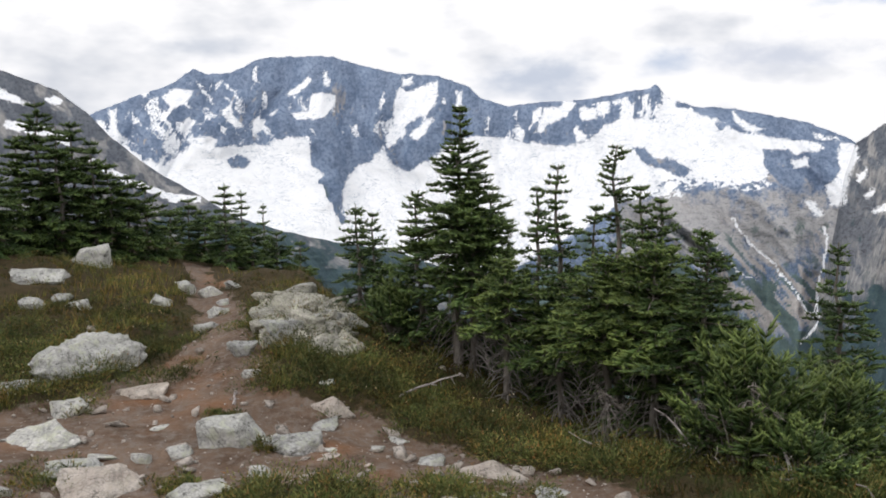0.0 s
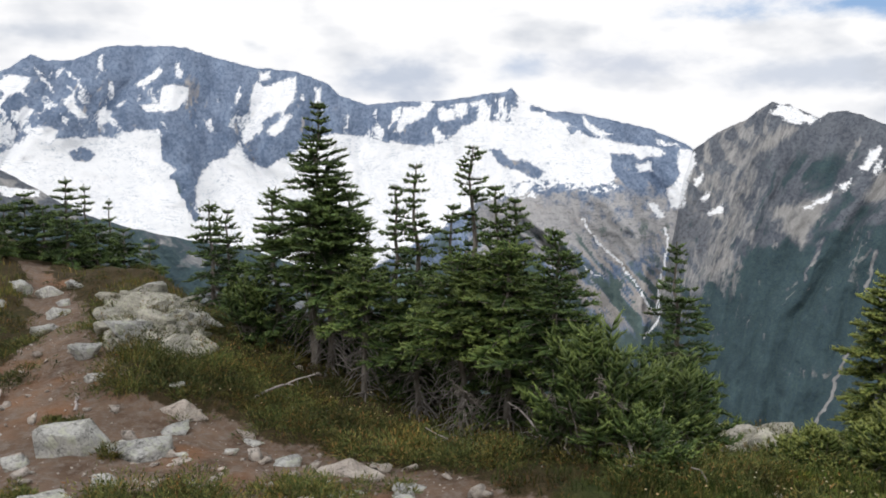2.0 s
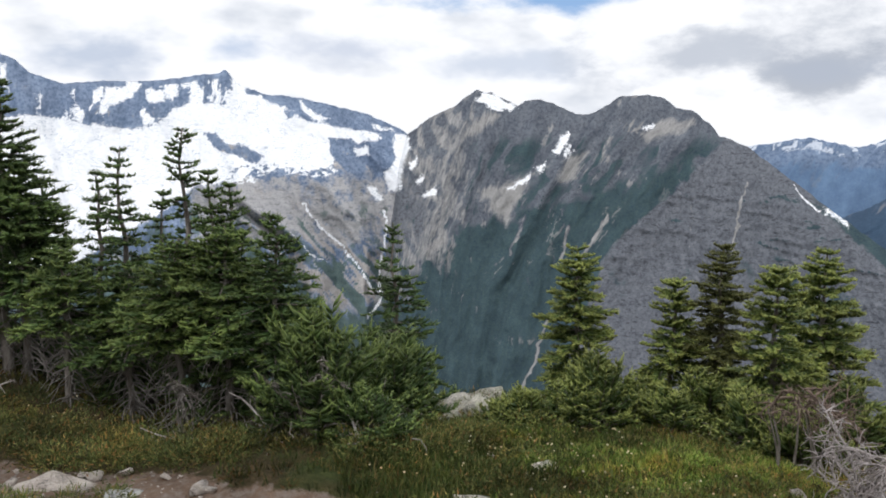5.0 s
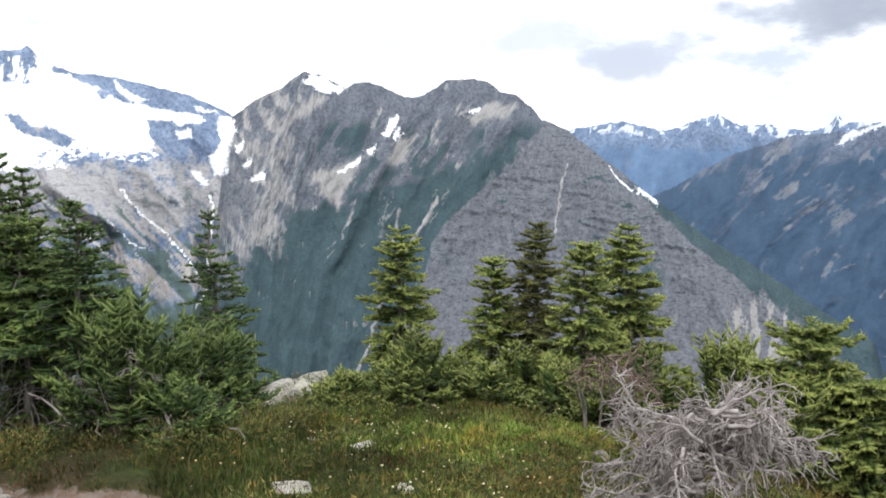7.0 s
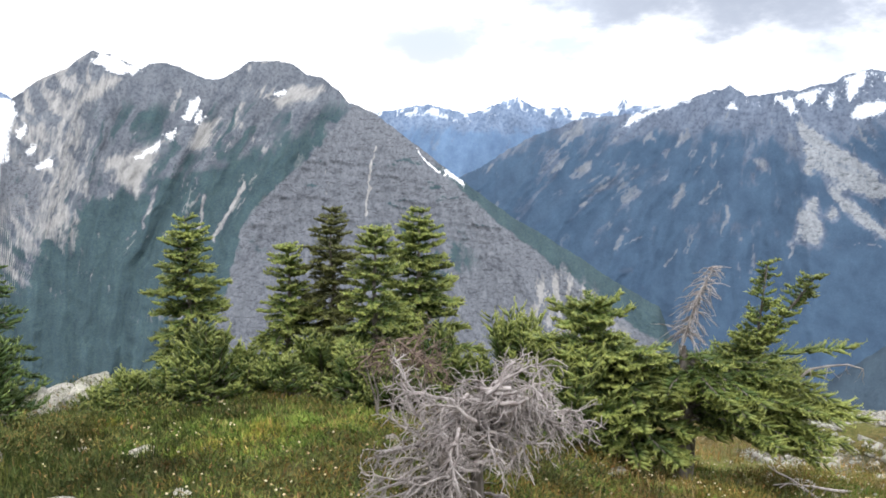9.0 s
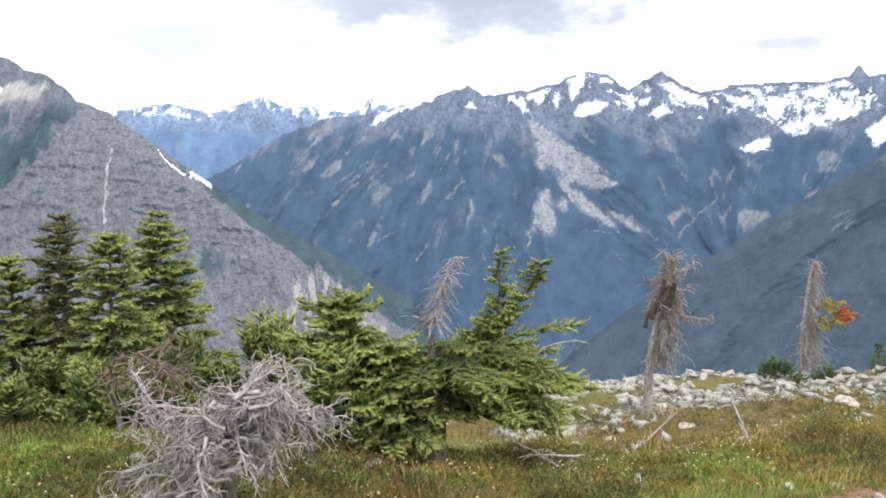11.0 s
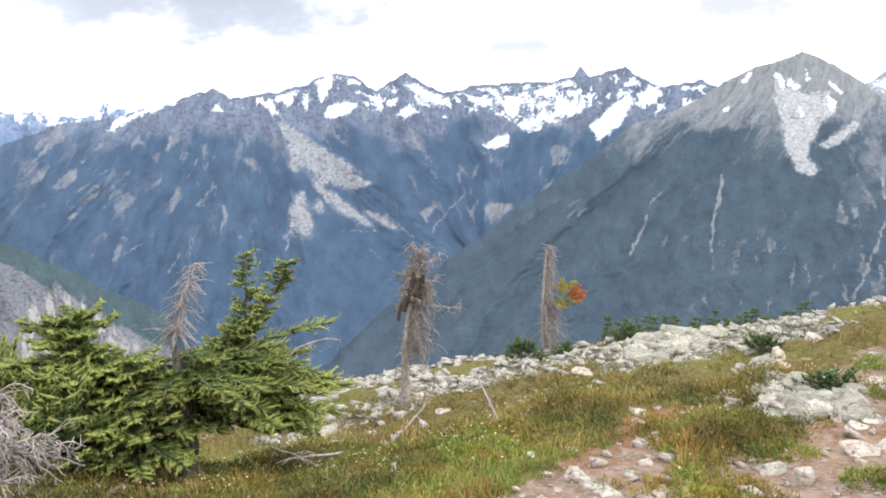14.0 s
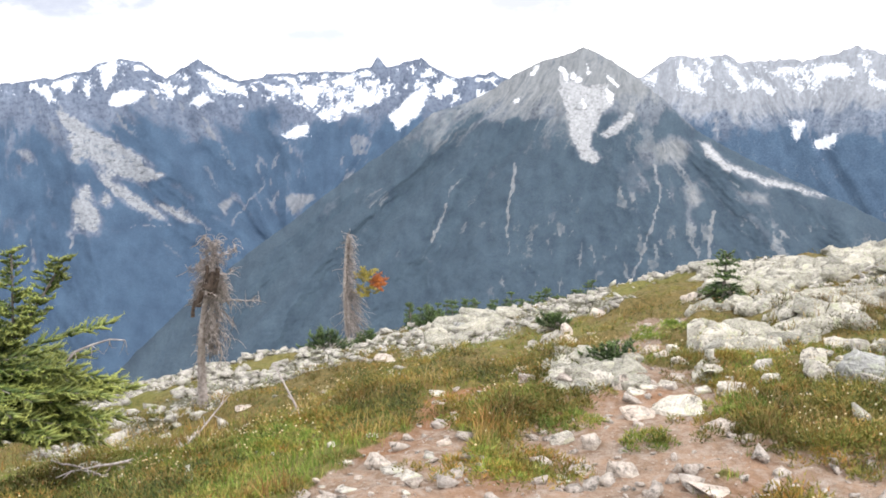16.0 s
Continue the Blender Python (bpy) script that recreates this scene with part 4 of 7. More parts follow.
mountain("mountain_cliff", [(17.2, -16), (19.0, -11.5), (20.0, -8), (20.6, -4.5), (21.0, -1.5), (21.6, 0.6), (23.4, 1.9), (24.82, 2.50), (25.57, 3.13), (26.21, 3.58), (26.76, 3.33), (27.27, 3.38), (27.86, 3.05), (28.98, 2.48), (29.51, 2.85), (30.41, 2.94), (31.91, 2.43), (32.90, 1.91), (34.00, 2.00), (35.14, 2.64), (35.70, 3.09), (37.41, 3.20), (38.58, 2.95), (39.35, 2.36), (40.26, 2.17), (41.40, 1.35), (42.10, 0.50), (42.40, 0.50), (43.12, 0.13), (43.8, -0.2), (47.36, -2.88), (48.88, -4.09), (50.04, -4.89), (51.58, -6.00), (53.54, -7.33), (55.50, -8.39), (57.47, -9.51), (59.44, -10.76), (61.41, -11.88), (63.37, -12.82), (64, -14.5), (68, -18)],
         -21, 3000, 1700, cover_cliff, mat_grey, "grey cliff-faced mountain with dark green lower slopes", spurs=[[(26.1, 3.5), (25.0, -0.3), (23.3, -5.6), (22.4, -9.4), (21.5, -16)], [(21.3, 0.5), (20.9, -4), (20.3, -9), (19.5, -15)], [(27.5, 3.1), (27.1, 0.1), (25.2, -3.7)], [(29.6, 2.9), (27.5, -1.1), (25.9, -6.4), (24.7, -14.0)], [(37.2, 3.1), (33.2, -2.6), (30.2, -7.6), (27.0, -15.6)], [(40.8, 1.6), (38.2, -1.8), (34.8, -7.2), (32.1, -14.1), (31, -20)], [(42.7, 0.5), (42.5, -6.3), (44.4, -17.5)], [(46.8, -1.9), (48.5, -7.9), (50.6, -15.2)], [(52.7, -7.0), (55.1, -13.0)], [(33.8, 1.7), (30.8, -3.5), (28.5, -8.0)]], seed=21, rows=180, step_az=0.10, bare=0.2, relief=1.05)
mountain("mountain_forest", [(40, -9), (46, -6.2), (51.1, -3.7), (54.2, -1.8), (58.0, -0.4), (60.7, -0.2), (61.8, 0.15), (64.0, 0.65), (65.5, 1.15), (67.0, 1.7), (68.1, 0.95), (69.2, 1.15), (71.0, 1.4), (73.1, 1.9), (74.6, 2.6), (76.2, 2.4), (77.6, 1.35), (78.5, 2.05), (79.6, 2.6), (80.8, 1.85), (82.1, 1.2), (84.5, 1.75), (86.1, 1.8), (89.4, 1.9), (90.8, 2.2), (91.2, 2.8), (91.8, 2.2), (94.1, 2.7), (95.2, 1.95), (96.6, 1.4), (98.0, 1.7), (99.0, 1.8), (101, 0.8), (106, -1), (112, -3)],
         -19, 4400, 2300, cover_forest, mat_blue, "forested range tinted blue for haze, with patchy snow along its peaks", spurs=[[(67.0, 1.8), (64.5, -3.6), (60.7, -8.6), (58.2, -14.2)], [(71.1, -0.2), (71.9, -4.9), (72.5, -9.5), (73.5, -17.2)], [(62.6, 0.4), (59.2, -4.2), (55.0, -7.5)], [(69.2, 1.1), (68.0, -5.0), (66.0, -11.0)], [(74.8, 2.6), (76.2, -1.2), (78.4, -5.0), (81.9, -8.5)], [(79.7, 2.5), (81.2, -1.2), (82.7, -5.4)], [(84.4, 1.8), (85.4, -3.1), (85.0, -7.0)], [(91.2, 2.8), (90.6, -1.3), (88.4, -5.4)], [(94.2, 2.7), (93.5, -2.0), (91.4, -5.0)], [(58.0, -0.5), (53, -6), (49, -11)]], seed=31, rough=0.16, rows=160, step_az=0.12, relief=1.0)
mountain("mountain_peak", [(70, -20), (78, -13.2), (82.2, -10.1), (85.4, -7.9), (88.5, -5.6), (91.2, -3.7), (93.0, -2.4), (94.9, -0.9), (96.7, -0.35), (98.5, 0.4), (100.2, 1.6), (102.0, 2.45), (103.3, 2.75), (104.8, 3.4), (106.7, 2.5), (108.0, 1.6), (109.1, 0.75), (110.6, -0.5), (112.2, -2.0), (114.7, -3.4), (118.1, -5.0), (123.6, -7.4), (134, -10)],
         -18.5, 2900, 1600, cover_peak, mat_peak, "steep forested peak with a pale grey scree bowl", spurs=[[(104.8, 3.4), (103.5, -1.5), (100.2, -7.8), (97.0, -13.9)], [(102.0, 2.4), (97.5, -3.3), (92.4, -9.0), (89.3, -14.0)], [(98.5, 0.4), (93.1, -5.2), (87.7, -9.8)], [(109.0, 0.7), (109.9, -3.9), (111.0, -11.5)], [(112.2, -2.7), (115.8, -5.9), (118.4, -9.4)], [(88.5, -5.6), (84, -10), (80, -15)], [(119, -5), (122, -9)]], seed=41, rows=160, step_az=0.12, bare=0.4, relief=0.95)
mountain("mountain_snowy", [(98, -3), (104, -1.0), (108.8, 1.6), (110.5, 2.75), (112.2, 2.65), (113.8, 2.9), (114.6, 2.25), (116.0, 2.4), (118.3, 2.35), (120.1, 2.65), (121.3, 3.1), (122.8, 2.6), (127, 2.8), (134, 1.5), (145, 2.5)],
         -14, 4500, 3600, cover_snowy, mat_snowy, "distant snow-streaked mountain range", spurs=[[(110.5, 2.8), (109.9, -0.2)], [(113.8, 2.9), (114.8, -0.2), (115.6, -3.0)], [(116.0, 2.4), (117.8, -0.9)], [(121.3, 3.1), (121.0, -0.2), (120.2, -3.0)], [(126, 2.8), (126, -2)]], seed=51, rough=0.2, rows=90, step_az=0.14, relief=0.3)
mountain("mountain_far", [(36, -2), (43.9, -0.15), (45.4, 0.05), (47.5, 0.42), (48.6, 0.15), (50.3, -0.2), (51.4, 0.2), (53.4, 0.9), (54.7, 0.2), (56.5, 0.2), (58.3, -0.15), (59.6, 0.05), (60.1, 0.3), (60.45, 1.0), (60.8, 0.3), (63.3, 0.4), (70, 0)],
         -12, 4850, 4500, cover_far, mat_far, "far range tinted pale blue for haze, with snow on its tops", spurs=[[(47.5, 0.4), (46.5, -1.5)], [(53.4, 0.9), (54.5, -2)], [(60.4, 1.0), (59.5, -1.5)], [(51.4, 0.2), (50.5, -2)], [(56.5, 0.2), (57.5, -2)]], seed=61, rough=0.16, rows=60, relief=0.4)


# ---- ground ----
# azimuth, height at 3, 5, 8 and 13 m, then the fall per metre beyond
TERRAIN = [(-60, 0.10, 0.30, 0.70, 1.00, -0.05), (-32, 0.0, 0.06, 0.30, 0.60, 0.05), (-22, 0.0, 0.03, 0.14, 0.28, 0.10), (-14, 0.0, 0.0, 0.40, -0.10, 0.30),
           (-8, 0.0, -0.02, 0.0, -1.3, 0.50), (3, 0.0, -0.06, -0.7, -2.6, 0.60), (14, 0.0, -0.08, -0.80, -2.8, 0.60), (25, 0.0, -0.15, -0.85, -2.75, 0.60),
           (36, 0.0, -0.12, -0.9, -3.0, 0.60), (50, 0.0, -0.2, -1.1, -3.2, 0.60), (62, -0.02, -0.50, -1.45, -2.85, 0.55), (70, -0.05, -0.60, -1.45, -2.62, 0.5),
           (75, -0.05, -0.55, -1.4, -2.62, 0.52), (82, -0.03, -0.45, -1.25, -2.35, 0.5)]
TERRAIN += [(90, 0.0, -0.30, -1.0, -2.1, 0.45), (100, 0.0, -0.18, -0.75, -1.7, 0.40), (111, 0.02, -0.05, -0.40, -0.97, 0.33), (124, 0.03, 0.02, -0.05, -0.42, 0.25),
            (150, 0.05, 0.1, 0.2, 0.3, -0.1), (180, 0.05, 0.15, 0.4, 0.9, -0.3), (240, 0.05, 0.2, 0.5, 1.1, -0.3), (300, 0.10, 0.30, 0.70, 1.00, -0.05)]
TRAILS = [[(-21, 13, 0.2), (-20.0, 10.6, 0.24), (-18.9, 8.7, 0.24), (-19.4, 7.8, 0.28), (-19.0, 6.9, 0.42), (-22, 6.2, 0.66), (-26, 5.3, 1.15), (-14, 5.2, 0.80), (-8, 4.95, 0.60), (-2, 4.65, 0.44), (4, 4.3, 0.36), (13, 3.8, 0.32), (25, 3.2, 0.35), (50, 2.3, 0.4), (75, 2.9, 0.4), (88, 3.5, 0.38), (97, 3.4, 0.46), (104, 3.7, 0.58), (106.8, 4.5, 0.62), (106.8, 5.3, 0.5), (105, 6.3, 0.30), (107, 7.3, 0.22), (109, 8.4, 0.2)],
          [(-25, 5.4, 0.9), (-36, 5.2, 0.9), (-50, 5.0, 0.8)], [(89, 3.6, 0.3), (92, 4.3, 0.28), (94.3, 5.5, 0.24), (97.6, 6.1, 0.22), (102, 5.9, 0.26), (104.8, 5.9, 0.2)], [(110, 4.2, 0.2), (116, 3.9, 0.25), (124, 3.8, 0.3)]]


def lay(x, y):
    """The lie of the land, without its small bumps."""
    az, r = np.degrees(np.arctan2(x, y)), np.hypot(x, y)
    az = np.where(az < -60, az + 360, az)
    t = np.array(TERRAIN, float)
    z3, z5, z8, z13, fall = (np.interp(az, t[:, 0], t[:, k]) for k in range(1, 6))
    knots = [(0.0, 0 * z3), (3.0, z3), (5.0, z5), (8.0, z8), (13.0, z13), (24.0, z13 - 10.5 * fall), (60.0, z13 - 9 * fall - 28 * np.where(fall > 0.03, 0.75, fall)), (600.0, z13 - 420 * np.where(fall > 0.03, 0.8, fall)), (1500.0, z13 * 0 - 900 + 700 * (fall < 0.0))]
    slopes = []
    for k, (r0, h0) in enumerate(knots):
        a = knots[max(k - 1, 0)]
        b = knots[min(k + 1, len(knots) - 1)]
        slopes.append((b[1] - a[1]) / (b[0] - a[0]))
    z = knots[-1][1] + 0 * r
    for (r0, h0), (r1, h1), m0, m1 in zip(knots, knots[1:], slopes, slopes[1:]):
        u, d = np.clip((r - r0) / (r1 - r0), 0, 1), r1 - r0
        lim = 3 * abs(h1 - h0) / d
        m0, m1 = np.clip(m0, -lim, lim), np.clip(m1, -lim, lim)
        seg = h0 * (2 * u**3 - 3 * u**2 + 1) + m0 * d * (u**3 - 2 * u**2 + u) + h1 * (3 * u**2 - 2 * u**3) + m1 * d * (u**3 - u**2)
        z = np.where((r >= r0) & (r < r1), seg, z)
    return z


def trail(x, y):
    """1 on the trodden path, falling to 0 beside it."""
    best = np.zeros_like(x, dtype=float)
    wob = 0.34 * (fbm(x * 2.1, y * 2.1, 5, 301, 0.6) - 0.5)
    for way in TRAILS:
        for (a0, r0, w0), (a1, r1, w1) in zip(way, way[1:]):
            p, q = polar(a0, r0), polar(a1, r1)
            dx, dy = q.x - p.x, q.y - p.y
            u = np.clip(((x - p.x) * dx + (y - p.y) * dy) / (dx * dx + dy * dy), 0, 1)
            d = np.hypot(x - p.x - u * dx, y - p.y - u * dy) + wob * 2
            w = w0 + (w1 - w0) * u
            best = np.maximum(best, np.clip((w - d) / 0.14 + 0.5, 0, 1))
    return best


def ground_z(x, y):
    x, y = np.asarray(x, float), np.asarray(y, float)
    r = np.hypot(x, y)
    k = trail(x, y)
    bump = 0.16 * (fbm(x * 0.9, y * 0.9, 3, 311) - 0.5) + (0.10 - 0.055 * k) * (fbm(x * 4.5, y * 4.5, 4, 321) - 0.5)
    bump = bump + 0.010 * (fbm(x * 28, y * 28, 3, 331) - 0.5)
    hummock = 0.22 * (fbm(x * 2.0, y * 2.0, 3, 317) - 0.5) * step(5.2, 6.6, r) * step(16, 12, r) * (1 - k)
    z = lay(x, y) + (bump + hummock) * step(0.2, 1.5, r) - 0.05 * k
    return z + step(60, 400, r) * 40 * (fbm(x * 0.01, y * 0.01, 5, 341) - 0.9)


def gz(x, y):
    return float(ground_z(np.array([x]), np.array([y]))[0])


def ground_material():
    m = Mat("alpine_ground", 0.95, 0.15)
    # bright: paints shade into the left ground's colours and sunlight into the right's
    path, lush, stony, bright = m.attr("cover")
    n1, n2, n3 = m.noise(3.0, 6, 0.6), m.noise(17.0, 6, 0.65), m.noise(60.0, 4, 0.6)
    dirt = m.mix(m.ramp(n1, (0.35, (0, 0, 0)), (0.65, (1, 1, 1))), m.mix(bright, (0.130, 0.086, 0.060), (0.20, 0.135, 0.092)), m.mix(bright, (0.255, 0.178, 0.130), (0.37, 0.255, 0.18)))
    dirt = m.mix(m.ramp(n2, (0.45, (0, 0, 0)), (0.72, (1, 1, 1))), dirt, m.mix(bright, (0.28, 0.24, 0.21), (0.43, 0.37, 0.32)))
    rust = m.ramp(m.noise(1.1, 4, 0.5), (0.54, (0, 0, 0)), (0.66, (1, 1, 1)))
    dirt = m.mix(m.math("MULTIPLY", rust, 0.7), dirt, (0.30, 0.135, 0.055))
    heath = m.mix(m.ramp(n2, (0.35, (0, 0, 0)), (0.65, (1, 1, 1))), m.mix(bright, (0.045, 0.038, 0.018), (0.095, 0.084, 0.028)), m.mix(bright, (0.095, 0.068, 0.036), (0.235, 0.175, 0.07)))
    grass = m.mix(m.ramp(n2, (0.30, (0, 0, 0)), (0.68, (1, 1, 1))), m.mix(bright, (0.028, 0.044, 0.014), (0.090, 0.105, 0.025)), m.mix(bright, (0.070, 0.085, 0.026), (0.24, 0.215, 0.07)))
    turf = m.mix(m.edge(lush, n1, 0.35, 0.65, 0.9), heath, grass)
    chips = m.voronoi(26.0)
    scree = m.mix(m.ramp(m.math("ADD", m.math("MULTIPLY", n3, 0.5), m.math("MULTIPLY", chips, 0.9)), (0.42, (0, 0, 0)), (0.72, (1, 1, 1))), (0.46, 0.45, 0.40), (0.13, 0.125, 0.085))
    turf = m.mix(m.edge(stony, n1, 0.4, 0.6, 0.9), turf, scree)
    c = m.mix(m.edge(path, n2, 0.40, 0.60, 0.7), turf, dirt)
    c = m.mix(0.25, c, m.ramp(n3, (0.3, (0.25, 0.25, 0.25)), (0.7, (1, 1, 1))), "MULTIPLY")
    m.color(c).bump(m.math("ADD", n2, m.math("MULTIPLY", n3, 0.5)), 1.0, 0.035)
    return m.m


def rock_material(name, light, dark, lichen):
    m = Mat(name, 0.9, 0.2)
    n1, n2, n3, n4 = m.noise(4.5, 7, 0.65), m.noise(15, 6, 0.68), m.noise(60, 4, 0.65), m.noise(9, 6, 0.65, stretch=(1, 0.25, 2.6))
    c = m.mix(m.ramp(n1, (0.36, (0, 0, 0)), (0.60, (1, 1, 1))), dark, light)
    c = m.mix(m.ramp(n4, (0.47, (0, 0, 0)), (0.66, (1, 1, 1))), c, tuple(v * 0.55 for v in light))
    c = m.mix(m.math("MULTIPLY", m.ramp(n2, (0.52, (0, 0, 0)), (0.60, (1, 1, 1))), 0.8), c, lichen)
    c = m.mix(m.math("MULTIPLY", m.ramp(n2, (0.36, (1, 1, 1)), (0.43, (0, 0, 0))), 0.7), c, (0.09, 0.09, 0.08))
    c = m.mix(0.45, c, m.ramp(n3, (0.32, (0.4, 0.4, 0.4)), (0.60, (1.15, 1.15, 1.15))), "MULTIPLY")
    crack = m.ramp(m.math("ABSOLUTE", m.math("SUBTRACT", m.noise(3.2, 6, 0.6, distort=0.8), 0.5)), (0.004, (0.32, 0.32, 0.30)), (0.016, (1, 1, 1)))
    c = m.mix(0.4, c, crack, "MULTIPLY")
    shade = m.ramp(m.rand(), (0, (0.78, 0.78, 0.78)), (1, (1.12, 1.10, 1.06)))
    m.color(m.mix(1.0, c, shade, "MULTIPLY")).bump(m.math("ADD", m.math("ADD", n2, n4), m.math("MULTIPLY", n3, 0.6)), 0.9, 0.02)
    return m.m


def needle_material(name, dark, light, tip):
    m = Mat(name, 0.55, 0.35)
    out, _, _, _ = m.attr("tint")
    c = m.mix(m.island(), dark, light)
    c = m.mix(m.ramp(out, (0.55, (0, 0, 0)), (1.0, (1, 1, 1))), c, tip)
    patch = m.ramp(m.noise(2.6, 3, 0.5), (0.35, (0.65, 0.65, 0.65)), (0.65, (1.15, 1.15, 1.15)))
    m.color(m.mix(1.0, c, patch, "MULTIPLY"))
    m.b.inputs["Subsurface Weight"].default_value = 0.0
    return m.m


def plain_material(name, a, b, scale=12, rough=0.85, stretch=None, by_island=0.3):
    m = Mat(name, rough, 0.25)
    c = m.mix(m.ramp(m.noise(scale, 5, 0.6, stretch=stretch), (0.35, (0, 0, 0)), (0.65, (1, 1, 1))), a, b)
    c = m.mix(by_island, c, m.ramp(m.island(), (0, (0.35, 0.35, 0.35)), (1, (1.2, 1.2, 1.2))), "MULTIPLY")
    m.color(c).bump(m.noise(scale * 4, 4, 0.6, stretch=stretch), 0.6, 0.006)
    return m.m


mat_ground = ground_material()
mat_rock = rock_material("grey_quartzite", (0.70, 0.70, 0.68), (0.44, 0.445, 0.44), (0.52, 0.54, 0.44))
mat_lichen = rock_material("lichened_quartzite", (0.78, 0.74, 0.68), (0.52, 0.49, 0.43), (0.56, 0.57, 0.42))
mat_bedrock = rock_material("lichened_bedrock", (0.68, 0.655, 0.59), (0.38, 0.365, 0.315), (0.50, 0.52, 0.38))
mat_pale = rock_material("pale_path_stone", (0.74, 0.67, 0.61), (0.48, 0.41, 0.36), (0.56, 0.50, 0.43))
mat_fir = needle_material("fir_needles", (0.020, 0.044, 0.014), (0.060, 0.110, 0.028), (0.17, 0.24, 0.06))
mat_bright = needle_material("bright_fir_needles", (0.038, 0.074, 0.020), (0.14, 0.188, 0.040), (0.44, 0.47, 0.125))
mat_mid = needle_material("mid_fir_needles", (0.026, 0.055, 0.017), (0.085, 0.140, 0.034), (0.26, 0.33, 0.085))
mat_rusty = needle_material("rusty_fir_needles", (0.045, 0.060, 0.020), (0.11, 0.115, 0.035), (0.18, 0.18, 0.05))
mat_bark = plain_material("grey_bark", (0.13, 0.11, 0.095), (0.27, 0.245, 0.22), 30, stretch=(1, 1, 0.3))
mat_dead = plain_material("silver_deadwood", (0.29, 0.252, 0.24), (0.54, 0.492, 0.475), 24, stretch=(1, 1, 0.3), by_island=0.55)
mat_rust = plain_material("rusty_dead_boughs", (0.13, 0.095, 0.075), (0.27, 0.20, 0.165), 24, by_island=0.6)
mat_brown = plain_material("brown_dead_twigs", (0.22, 0.185, 0.17), (0.50, 0.45, 0.425), 24, by_island=0.6)
mat_limb = plain_material("grey_dead_limbs", (0.17, 0.15, 0.135), (0.34, 0.315, 0.295), 24, by_island=0.6)
mat_near_black = plain_material("near_black_wood", (0.03, 0.022, 0.018), (0.10, 0.075, 0.06), 30)


def ground_sheet():
    az = np.concatenate([np.arange(-46, 134, 0.45), np.arange(134, 314, 2.5)])
    r = np.concatenate([[0.05, 0.5, 1.0, 1.6, 2.0], np.geomspace(2.3, 17, 165), np.geomspace(18, 4700, 60)])
    A, R = np.meshgrid(np.radians(az), r)
    x, y = R * np.sin(A), R * np.cos(A)
    z = ground_z(x, y)
    me = mesh_from("ground", np.stack([x, y, z], -1).reshape(-1, 3), grid_faces(len(r), len(az), True), [mat_ground])
    azd = np.degrees(A)
    lush = fbm(x * 0.7, y * 0.7, 4, 401) + 0.35 * step(40, 10, abs(azd - 38)) * step(6.5, 4.5, R) - 0.1 - 0.3 * step(24, 18, azd)
    stony = step(60, 68, azd) * step(150, 122, azd) * step(-1.0, 0.6, R - np.interp(azd, [60, 66, 68.5, 71, 78, 87, 95, 108, 128], [10.5, 10.2, 8.6, 7.8, 8.4, 9.4, 9.0, 8.4, 7.6])) * 0.85 * step(0.30, 0.55, fbm(x * 0.8, y * 0.8, 4, 402) - 0.12 * step(88, 96, azd)) + 0.15 * step(5, 8, R)
    # the fourth channel lightens the ground towards +x, painting in the fall of light
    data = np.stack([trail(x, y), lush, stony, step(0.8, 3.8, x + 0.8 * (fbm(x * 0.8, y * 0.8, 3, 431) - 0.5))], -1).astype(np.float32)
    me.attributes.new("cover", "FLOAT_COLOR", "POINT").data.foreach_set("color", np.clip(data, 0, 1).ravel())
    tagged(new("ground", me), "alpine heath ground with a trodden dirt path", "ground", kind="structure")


ground_sheet()


# ---- rocks ----
def ico(level):
    bm = bmesh.new()
    bmesh.ops.create_icosphere(bm, subdivisions=level, radius=1.0)
    v = np.array([q.co[:] for q in bm.verts])
    f = np.array([[q.index for q in p.verts] for p in bm.faces])
    bm.free()
    return v, f


ICO = {k: ico(k) for k in (1, 2, 3, 4)}


